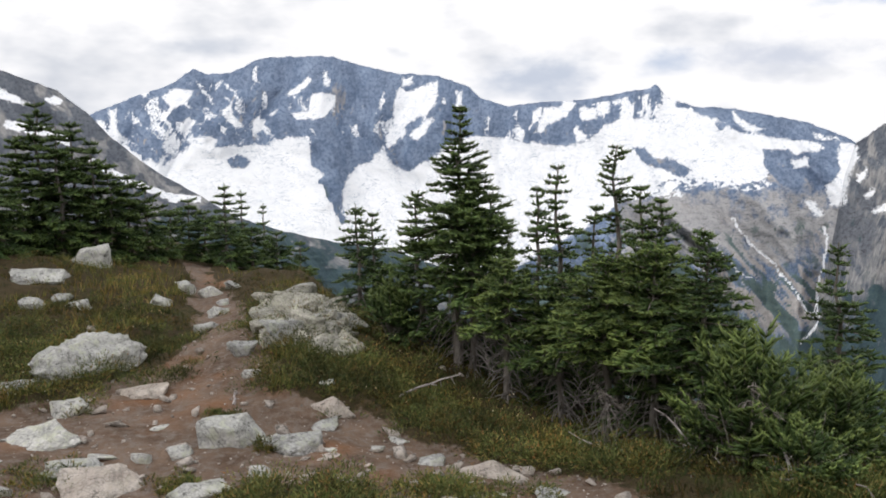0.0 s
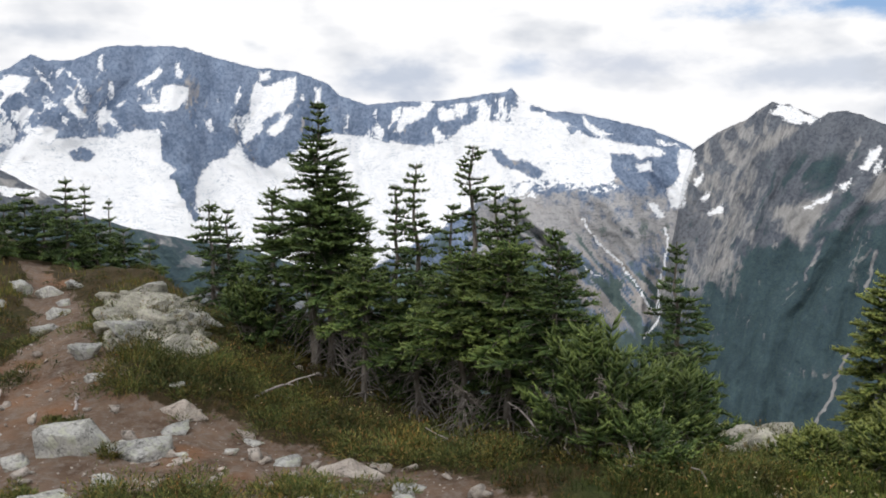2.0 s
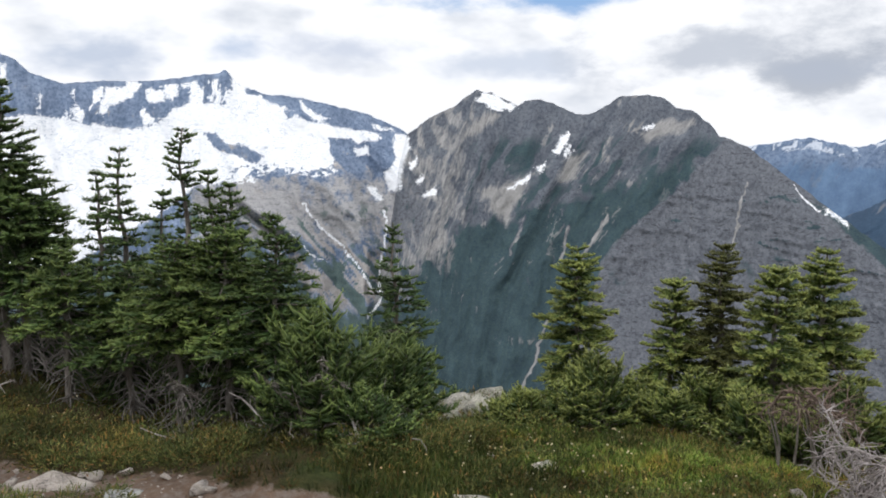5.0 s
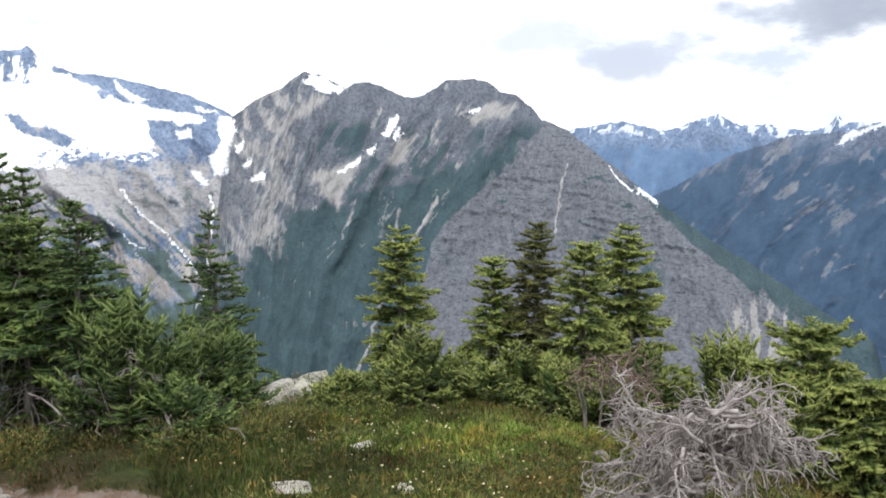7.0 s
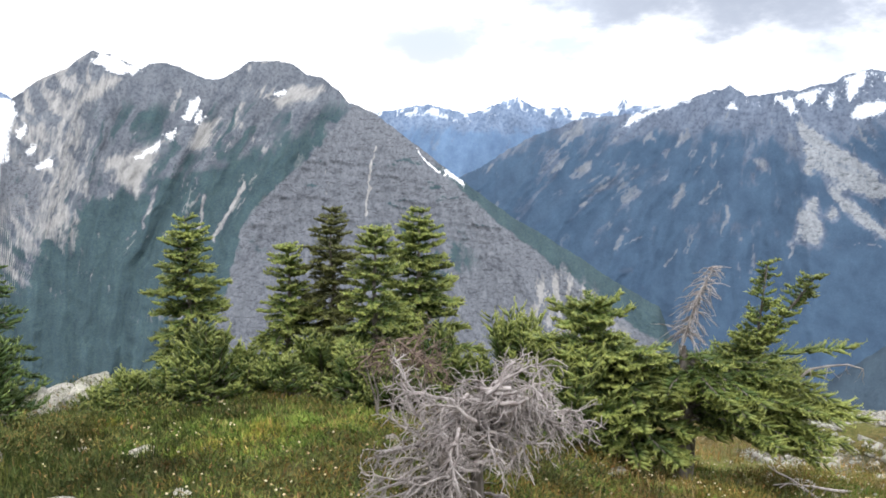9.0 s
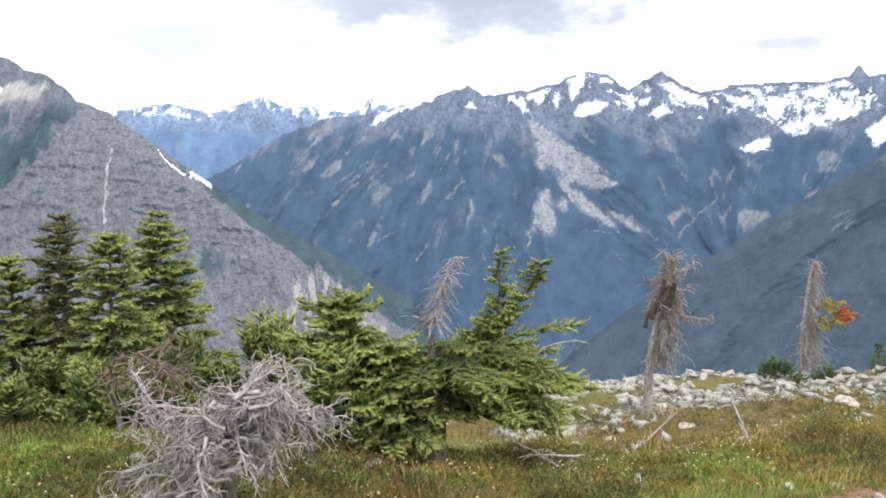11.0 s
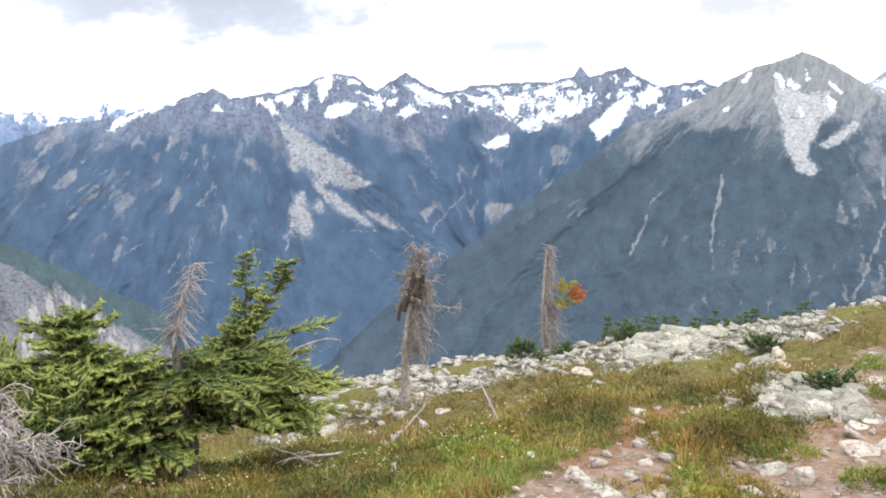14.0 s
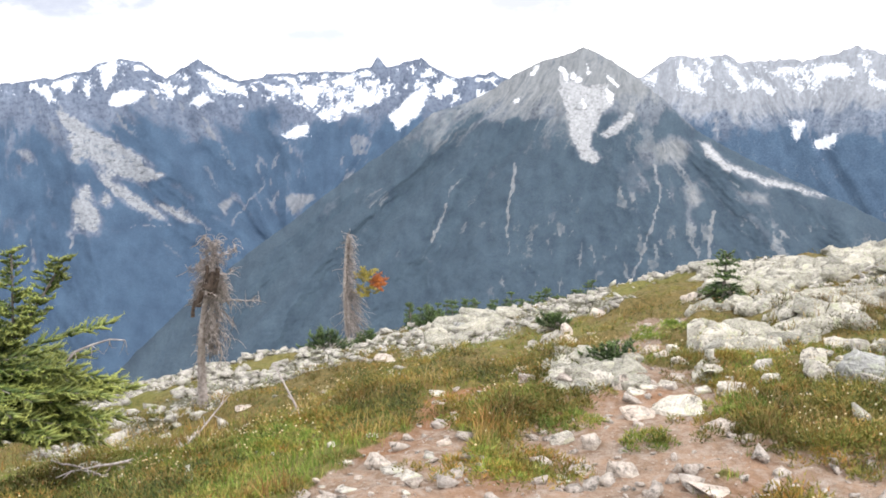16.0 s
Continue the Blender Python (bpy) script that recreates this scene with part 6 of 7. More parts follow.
def conifer(base, height, half, seed, material=None, bare_low=0.12, shape=0.85, label="", name="fir_tree", density=1.0, lean=0.0, dead_low=True, coarse=1.0, gaps=0.25, group="firs", plump=1.0):
    rng = np.random.default_rng(seed)
    wood, needles = Wood(), Needles()
    top = np.array([lean * height, rng.uniform(-0.02, 0.02) * height, height])
    stem = [np.array([0, 0, -0.12])] + [top * u + rng.normal(size=3) * (0.008, 0.008, 0) * height for u in np.linspace(0.08, 1, 9)]
    thick = 0.016 * height + 0.012
    wood.tube(stem, thick, 0.004, 7)
    stem = np.array(stem)
    hs = np.interp(np.linspace(0, 1, 200), np.linspace(0, 1, len(stem)), stem[:, 2])
    shape = shape * 0.85 + 0.18
    whorls = max(9, int(height / (0.058 * coarse)))
    for w in range(whorls):
        u = bare_low + (1 - bare_low) * (w + rng.uniform(0, 0.6)) / whorls
        size = 1.25 * half * ((1 - u) / (1 - bare_low)) ** shape * rng.uniform(0.75, 1.18) + 0.03
        if rng.random() < gaps * 0.3:
            size *= 0.55
        c = np.array([np.interp(u * height, stem[:, 2], stem[:, i]) for i in range(3)])
        n = rng.integers(5, 8)
        turn = rng.uniform(0, 6.28)
        for i in range(n):
            if rng.random() < gaps * 0.45:
                continue
            a = turn + i * 6.283 / n + rng.normal() * 0.2
            rise = -0.30 + 0.70 * u + rng.normal() * 0.10
            d = (math.cos(a), math.sin(a), rise)
            bough(wood, needles, rng, c, d, size * rng.uniform(0.8, 1.12), 0.004 + 0.012 * size, 0.55 * (1 - u) + 0.1, 0.15 + 0.3 * u, bare=0.28 * (1 - u), twigs=density / coarse)
    needles.twig(stem[-2], unit(stem[-1] - stem[-2]), height / 9, 0.9)
    dead = Wood()
    if dead_low:
        for _ in range(70 if bare_low > 0.28 else 40 if bare_low > 0.1 else 14):
            u = rng.uniform(0.06, max(0.10, bare_low + 0.16))
            a = rng.uniform(0, 6.28)
            d = np.array([math.cos(a), math.sin(a), rng.uniform(-0.4, 0.15)])
            q, pts = np.array([0, 0, u * height]), []
            for _ in range(6):
                pts.append(q)
                d = unit(d + rng.normal(size=3) * 0.25 + (0, 0, -0.24))
                q = q + d * half * 0.17
                if q[2] < 0.01:
                    q[2] = 0.01
            dead.tube(pts, 0.0065, 0.002, 3)
    tree = new(name)
    tree.matrix_basis = Matrix.Translation(base)
    trunk = part("trunk", wood.mesh("trunk", mat_bark), tree, "grey scaly trunk")
    if dead_low:
        part("deadwood", dead.mesh("deadwood", mat_limb), trunk, "bare grey lower limbs")
    part("crown", needles.mesh("crown", material or mat_fir, rng, 0.026 * coarse**0.6, 0.0064 * coarse**0.8, 0.0145 * coarse, 2, 0.0130 * coarse**0.7 * plump), tree)
    return tagged(tree, label or "dark green subalpine fir with drooping boughs", "tree", group)


def shrub(base, width, height, seed, material=None, label="", name="fir_shrub", boughs=60, group="low firs", stretch=1.0):
    """A wind-pressed low fir: short boughs clothing a lumpy dome."""
    rng = np.random.default_rng(seed)
    wood, needles = Wood(), Needles()
    lumps = [unit((rng.normal(), rng.normal(), abs(rng.normal()) * 0.8 + 0.1)) for _ in range(9)]
    for i in range(int(boughs * 1.25)):
        a, u = rng.uniform(0, 6.28), rng.random() ** 0.8
        d = unit((math.cos(a) * math.cos(u * 1.5), math.sin(a) * math.cos(u * 1.5), math.sin(u * 1.5) + 0.05))
        lump = 0.80 + 0.30 * max(0.0, max(float(np.dot(d, q)) for q in lumps) - 0.72) / 0.28
        end = d * (width * 0.5, width * 0.5, height) * lump * rng.uniform(0.82, 1.06)
        start = end * rng.uniform(0.40, 0.62) * (1, 1, 0.85)
        length = float(np.linalg.norm(end - start))
        root = np.array([start[0] * 0.25, start[1] * 0.25, 0.0])
        if i % 2 == 0:
            wood.tube([root, (root + start) / 2 + (0, 0, -0.02), start], 0.009, 0.005, 3)
        bough(wood, needles, rng, start, unit((d[0], d[1], 0.22 + 0.9 * u**2)), length * 1.05, 0.005, 0.35, 0.0, bare=0.0, twigs=1.05, lift=1.2, twig_len=0.5)
    for _ in range(14):
        a = rng.uniform(0, 6.28)
        q, d, pts = np.array([rng.normal() * 0.1, rng.normal() * 0.1, height * 0.25]), np.array([math.cos(a), math.sin(a), -0.1]), []
        for _ in range(6):
            pts.append(q)
            d = unit(d + rng.normal(size=3) * 0.3 + (0, 0, -0.12))
            q = q + d * width * 0.10
        wood.tube(pts, 0.006, 0.002, 3)
    tree = new(name)
    tree.matrix_basis = Matrix.Translation(base)
    part("trunk", wood.mesh("trunk", mat_bark), tree, "grey twisted stems")
    part("crown", needles.mesh("crown", material or mat_bright, rng), tree)
    return tagged(tree, label or "low wind-pressed fir shrub with bright needles", "shrub", group)


def stand(az, r):
    p = polar(az, r)
    p.z = gz(p.x, p.y) - 0.01
    return p


def plant(az, r, top, half, seed, **more):
    """A fir at a bearing, whose tip stands at the height top."""
    p = stand(az, r)
    if r > 6.5 and "coarse" not in more:
        more["coarse"], more["density"] = 1.2, 1.15 * more.get("density", 1.0)
    return conifer(p, max(0.5, top - p.z), half, seed, **more)


# the clump beyond the path
plant(-3.5, 7.3, 2.11, 0.44, 1001, density=1.25, bare_low=0.40, gaps=0.8, shape=0.95, lean=0.02, label="tall dark fir with a leaning airy tip")
plant(-2.4, 7.25, 1.42, 0.46, 1021, density=1.2, bare_low=0.42, gaps=0.45, shape=0.55, label="broad dark fir with drooping boughs over bare limbs")
plant(-0.2, 6.6, 0.92, 0.30, 1002, bare_low=0.52, gaps=0.4, material=mat_mid, shape=0.6, label="short fir with a bare grey trunk base")
plant(-10.0, 8.3, 1.26, 0.30, 1003, bare_low=0.05, shape=0.7)
plant(-9.0, 8.6, 1.15, 0.28, 1004, bare_low=0.05, shape=0.7)
plant(-6.0, 7.6, 1.41, 0.32, 1005, bare_low=0.10, shape=0.7)
plant(-1.3, 7.7, 1.37, 0.34, 1006, bare_low=0.10, shape=0.7)
plant(3.2, 6.9, 1.61, 0.26, 1007, gaps=0.5, shape=0.6, label="slender fir with tiered flat boughs")
plant(1.9, 7.1, 1.44, 0.20, 1008, gaps=0.8, shape=0.6, label="slender half-bare fir within the clump")
plant(5.5, 7.2, 1.28, 0.22, 1009, gaps=0.5, shape=0.6, label="slender fir with tiered flat boughs")
plant(6.9, 6.3, 1.74, 0.20, 1010, gaps=1.1, shape=0.35, bare_low=0.3, label="thin ragged fir with a bare upper stem")
plant(8.3, 6.09, 1.46, 0.22, 1011, shape=0.6)
plant(9.6, 6.1, 1.37, 0.24, 1012, shape=0.6)
plant(6.2, 6.0, 1.01, 0.40, 1013, bare_low=0.46, gaps=0.5, shape=0.55, material=mat_mid)
plant(9.2, 5.9, 1.10, 0.42, 1014, bare_low=0.46, gaps=0.5, shape=0.55, material=mat_mid)
plant(3.3, 6.5, 0.80, 0.34, 1015, bare_low=0.42, gaps=0.6, shape=0.5)
plant(12.1, 5.59, 1.21, 0.40, 1016, bare_low=0.30, gaps=0.45, shape=0.9, label="fir with grey dead limbs below its crown")
plant(20.1, 7.18, 0.99, 0.40, 1017, bare_low=0.02, shape=0.8, label="even conical fir at the slope's edge")
# mat_mid is a darker copy of the bright needles, painting in the clump's shade
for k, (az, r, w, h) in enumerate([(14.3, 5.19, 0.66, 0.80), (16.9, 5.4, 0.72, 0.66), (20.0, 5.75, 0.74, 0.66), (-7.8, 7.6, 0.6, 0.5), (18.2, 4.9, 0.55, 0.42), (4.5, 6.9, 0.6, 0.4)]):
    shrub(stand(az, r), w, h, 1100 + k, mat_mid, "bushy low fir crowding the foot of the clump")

# firs on the hillside by the path
for k, (az, r, top, half) in enumerate([(-30.6, 12.8, 2.09, 0.46), (-29.4, 12.8, 2.55, 0.50), (-28.3, 12.5, 2.2, 0.46), (-27.5, 13.0, 2.3, 0.46), (-26.5, 12.6, 2.0, 0.46), (-25.6, 12.6, 1.7, 0.42), (-24.5, 12.8, 1.54, 0.44), (-23.5, 12.9, 1.37, 0.42), (-32.0, 12.2, 1.8, 0.5), (-33.5, 12.0, 2.2, 0.55)]):
    plant(az, r, top, half, 1200 + k, coarse=1.9, density=2.3, gaps=0.1, bare_low=0.0, shape=0.5, label="dense dark fir on the hillside", group="hillside firs")
for k, (az, r, top, half) in enumerate([(-21.0, 14.3, 1.15, 0.38), (-18.7, 14.3, 1.36, 0.32), (-17.7, 14.8, 1.24, 0.22), (-16.3, 14.8, 1.0, 0.16), (-20.0, 13.8, 0.98, 0.42), (-22.1, 13.8, 1.0, 0.42), (-17.1, 13.8, 0.69, 0.4), (-15.5, 14.3, 0.55, 0.4), (-18.7, 13.3, 0.87, 0.44), (-14.0, 15.3, 0.31, 0.3)]):
    plant(az, r, top, half, 1250 + k, coarse=2.0, density=2.2, bare_low=0.0, shape=0.55, label="small dark fir in a hillside row", group="hillside firs")

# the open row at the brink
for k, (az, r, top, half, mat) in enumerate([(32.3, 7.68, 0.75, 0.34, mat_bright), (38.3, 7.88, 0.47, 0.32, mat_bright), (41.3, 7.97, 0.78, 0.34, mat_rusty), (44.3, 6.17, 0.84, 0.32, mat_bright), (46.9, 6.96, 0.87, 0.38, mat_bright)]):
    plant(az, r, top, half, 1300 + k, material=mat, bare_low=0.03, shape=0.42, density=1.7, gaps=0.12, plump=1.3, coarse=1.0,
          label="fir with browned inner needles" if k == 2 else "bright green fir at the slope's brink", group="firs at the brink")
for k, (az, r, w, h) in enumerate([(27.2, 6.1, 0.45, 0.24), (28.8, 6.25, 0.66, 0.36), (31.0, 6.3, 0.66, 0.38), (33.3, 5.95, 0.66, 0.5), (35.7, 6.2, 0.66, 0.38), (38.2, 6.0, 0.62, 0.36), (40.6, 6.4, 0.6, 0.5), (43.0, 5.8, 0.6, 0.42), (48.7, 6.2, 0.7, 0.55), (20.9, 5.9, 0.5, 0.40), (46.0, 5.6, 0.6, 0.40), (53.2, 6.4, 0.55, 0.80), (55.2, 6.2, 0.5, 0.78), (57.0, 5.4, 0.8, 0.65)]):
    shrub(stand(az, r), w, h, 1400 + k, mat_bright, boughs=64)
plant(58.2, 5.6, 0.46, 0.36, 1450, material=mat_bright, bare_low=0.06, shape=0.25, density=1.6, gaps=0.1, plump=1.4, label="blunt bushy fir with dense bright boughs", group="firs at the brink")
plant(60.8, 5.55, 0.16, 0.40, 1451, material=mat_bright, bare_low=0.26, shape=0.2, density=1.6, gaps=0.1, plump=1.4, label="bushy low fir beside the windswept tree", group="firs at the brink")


def live_tree():
    """The windswept fir with two living leaders, a dead tip and long boughs to one side."""
    rng = np.random.default_rng(1500)
    wood, needles, dead = Wood(), Needles(), Wood()
    right = np.array([math.cos(radians(65)), -math.sin(radians(65)), 0])
    away = np.array([math.sin(radians(65)), math.cos(radians(65)), 0])
    wood.tube([(0, 0, -0.15), right * 0.02 + (0, 0, 0.3), right * 0.0 + (0, 0, 0.6), right * -0.03 + (0, 0, 0.95)], 0.085, 0.022, 8)
    for i in range(84):
        u = rng.random() ** 0.8
        a = rng.normal() * 0.6 if i % 3 else rng.uniform(0, 6.28)
        d = unit(right * math.cos(a) + away * math.sin(a) + np.array([0, 0, rng.uniform(-0.12, 0.12)]))
        reach = (0.46 + 0.52 * max(0, math.cos(a)) ** 2) * rng.uniform(0.6, 1.1)
        bough(wood, needles, rng, np.array([0, 0, 0.47 + 0.43 * u]), d, reach, 0.012, 0.30, 0.15, bare=0.10, twigs=1.5, lift=0.40)
    leaders = [([(0.24, 0.78), (0.41, 1.05), (0.44, 1.52)], 0.145, 64), ([(0.20, 0.80), (0.46, 1.05), (0.72, 1.45)], 0.165, 78)]
    for course, r, n in leaders:
        pts = [right * a + np.array([0, 0, b]) for a, b in course]
        wood.tube([pts[0] * (0.6, 0.6, 0.95), *pts], 0.016, 0.004, 5)
        for i in range(n):
            u = (i + rng.random()) / n
            q = pts[0] + (pts[1] - pts[0]) * u * 2 if u < 0.5 else pts[1] + (pts[2] - pts[1]) * (2 * u - 1)
            a = rng.uniform(0, 6.28)
            bough(wood, needles, rng, q, (math.cos(a), math.sin(a), 0.35), r * (1.15 - 0.75 * u) * rng.uniform(0.7, 1.2), 0.005, 0.1, 0.4, bare=0.0, twigs=1.7)
    tip = [right * -0.03 + (0, 0, 0.98), right * 0.04 + (0, 0, 1.24), right * 0.13 + (0, 0, 1.48)]
    dead.tube(tip, 0.014, 0.004, 6)
    for i in range(150):
        u = rng.uniform(0.05, 1)
        q = tip[0] + (tip[1] - tip[0]) * u * 2 if u < 0.5 else tip[1] + (tip[2] - tip[1]) * (2 * u - 1)
        a = rng.uniform(0, 6.28)
        d, pts = np.array([math.cos(a), math.sin(a), rng.uniform(-0.5, 0.5 if u > 0.7 else 0.1)]), []
        for _ in range(6):
            pts.append(q)
            d = unit(d + rng.normal(size=3) * 0.22 + (0, 0, -0.16))
            q = q + d * 0.030 * (1.25 - 0.6 * u) * (1.0 if i % 3 else 1.3)
        dead.tube(pts, 0.0045, 0.0016, 3)
    part_curl = Wood()
    curl = [right * a + away * 0.1 + np.array([0, 0, b]) for a, b in ((0.62, 0.66), (0.67, 0.76), (0.74, 0.84), (0.84, 0.87), (0.95, 0.89), (1.04, 0.87))]
    part_curl.tube(curl, 0.012, 0.004, 5)
    for i in range(12):
        q, d, pts = np.array(curl[1 + i % 5]), unit(right * rng.uniform(-0.4, 0.3) + np.array([0, 0, -1])), []
        for _ in range(4):
            pts.append(q)
            d = unit(d + rng.normal(size=3) * 0.3)
            q = q + d * 0.035
        part_curl.tube(pts, 0.0035, 0.001, 3)
    tree = new("fir_tree")
    tree.matrix_basis = Matrix.Translation(stand(64.4, 5.75))
    part("trunk", wood.mesh("trunk", mat_bark), tree, "dark short trunk")
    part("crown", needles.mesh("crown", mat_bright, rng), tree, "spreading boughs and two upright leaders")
    part("dead_top", dead.mesh("dead_top", mat_dead), tree, "grey dead tip")
    part("curled_branch", part_curl.mesh("curled_branch", mat_dead), tree, "bleached curled dead branch")
    tagged(tree, "windswept fir with two green leaders and a grey dead tip", "tree", "firs at the brink")


live_tree()


def strand(wood, rng, q, d, length, r0, r1, sag, curl, k=9, sides=4, kink=0.10):
    """One long bare twig that bends steadily and sags; gives its points."""
    pts, turn = [], rng.normal(size=3) * curl
    q, d = np.array(q, float), unit(d)
    for j in range(k):
        pts.append(q)
        d = unit(d + np.cross(turn, d) + np.array([0, 0, -sag * (0.4 + j / k)]) + rng.normal(size=3) * kink)
        q = q + d * length / (k - 1)
        if q[2] < 0.015:
            q[2] = 0.015 + 0.02 * rng.random()
    wood.tube(pts, r0, r1, sides)
    return pts


def dead_bush(p, width, height, seed, limbs=34, material=None, per=11, fan=True):
    """A grey tangle: kinked limbs from a short trunk, each falling into short crooked twigs."""
    rng = np.random.default_rng(seed)
    wood, stem = Wood(), Wood()
    thick = (0.05 * width - 0.004) * (1.0 if fan else 0.35)
    for dx, dy in ((-0.10, 0.02), (0.06, 0.03), (-0.02, 0.08)):
        stem.tube([(dx * 0.6, dy, -0.1), (dx, dy, 0.15), (dx * 1.6, dy * 2, height * 0.72)], thick, thick * 0.4, 7)
    left = np.array([-math.cos(radians(50)), math.sin(radians(50)), 0])
    for i in range(limbs):
        a = rng.uniform(0, 6.28)
        low, foot = fan and i % 4 == 0, fan and i % 13 == 5
        out = unit(left + rng.normal(size=3) * (0.30, 0.30, 0)) if low else np.array([math.cos(a), math.sin(a), 0])
        z0 = height * (rng.uniform(0.50, 0.66) if low else rng.uniform(0.12, 0.2) if foot else rng.uniform(0.72, 1.0) if fan else rng.uniform(0.62, 0.98))
        rise = rng.uniform(-0.06, 0.10) if low else rng.uniform(-0.2, 0.0) if foot else rng.uniform(-0.15, 0.25)
        reach = width * (0.50 if low else 0.26 if foot else 0.30 if fan else 0.36) * rng.uniform(0.6, 1.1)
        heart = -left * 0.07 * width if fan and not low else left * 0.0
        limb = strand(wood, rng, (heart[0] + rng.normal() * 0.09 * width, heart[1] + rng.normal() * 0.09 * width, z0), out + (0, 0, rise),
                      reach, 0.0080 * width + 0.0015, 0.0026, 0.05 if low else 0.10 if fan else 0.17, 0.06, 9, 5, 0.24)
        for _ in range(per):
            j = rng.integers(1, 9)
            d = unit(limb[j] - limb[j - 1]) + rng.normal(size=3) * 0.55 - (0, 0, 0.30 if fan else 0.0)
            twig = strand(wood, rng, limb[j], d, width * rng.uniform(0.06, 0.17 if fan else 0.30), 0.0036, 0.0014, 0.20, 0.06, 6, 3, 0.30)
            for _ in range(3 if fan else 2):
                j2 = rng.integers(1, 5)
                strand(wood, rng, twig[j2], unit(twig[j2] - twig[j2 - 1]) + rng.normal(size=3) * 0.7, width * rng.uniform(0.03, 0.08), 0.0026, 0.0012, 0.10, 0.06, 4, 3, 0.30)
    bush = new("dead_fir_shrub")
    bush.matrix_basis = Matrix.Translation(p)
    part("trunk", stem.mesh("trunk", mat_bark), bush)
    part("branch_tangle", wood.mesh("branch_tangle", material or mat_dead), bush, "tangled silver-grey bare branches")
    return tagged(bush, "dead silver-grey krummholz with tangled bare branches", "dead shrub")


dead_bush(stand(50.8, 3.42), 0.90, 0.60, 1600, 66, per=16)
for k, (az, r, w, h) in enumerate([(45.2, 5.1, 0.62, 0.52), (47.3, 5.15, 0.62, 0.56), (6.3, 5.65, 0.34, 0.42), (15.0, 4.95, 0.34, 0.52), (12.4, 5.2, 0.34, 0.42), (56.6, 5.9, 0.35, 0.85)]):
    ob = dead_bush(stand(az, r), w, h, 1650 + k, 9 if 2 <= k < 5 else 16, mat_rust if k < 2 else mat_bark if k < 5 else mat_dead, 6, False)
    tagged(ob, "dead brown lower boughs under the firs" if k < 2 else "bare grey lower boughs hanging under the firs", "dead shrub", "dead boughs")


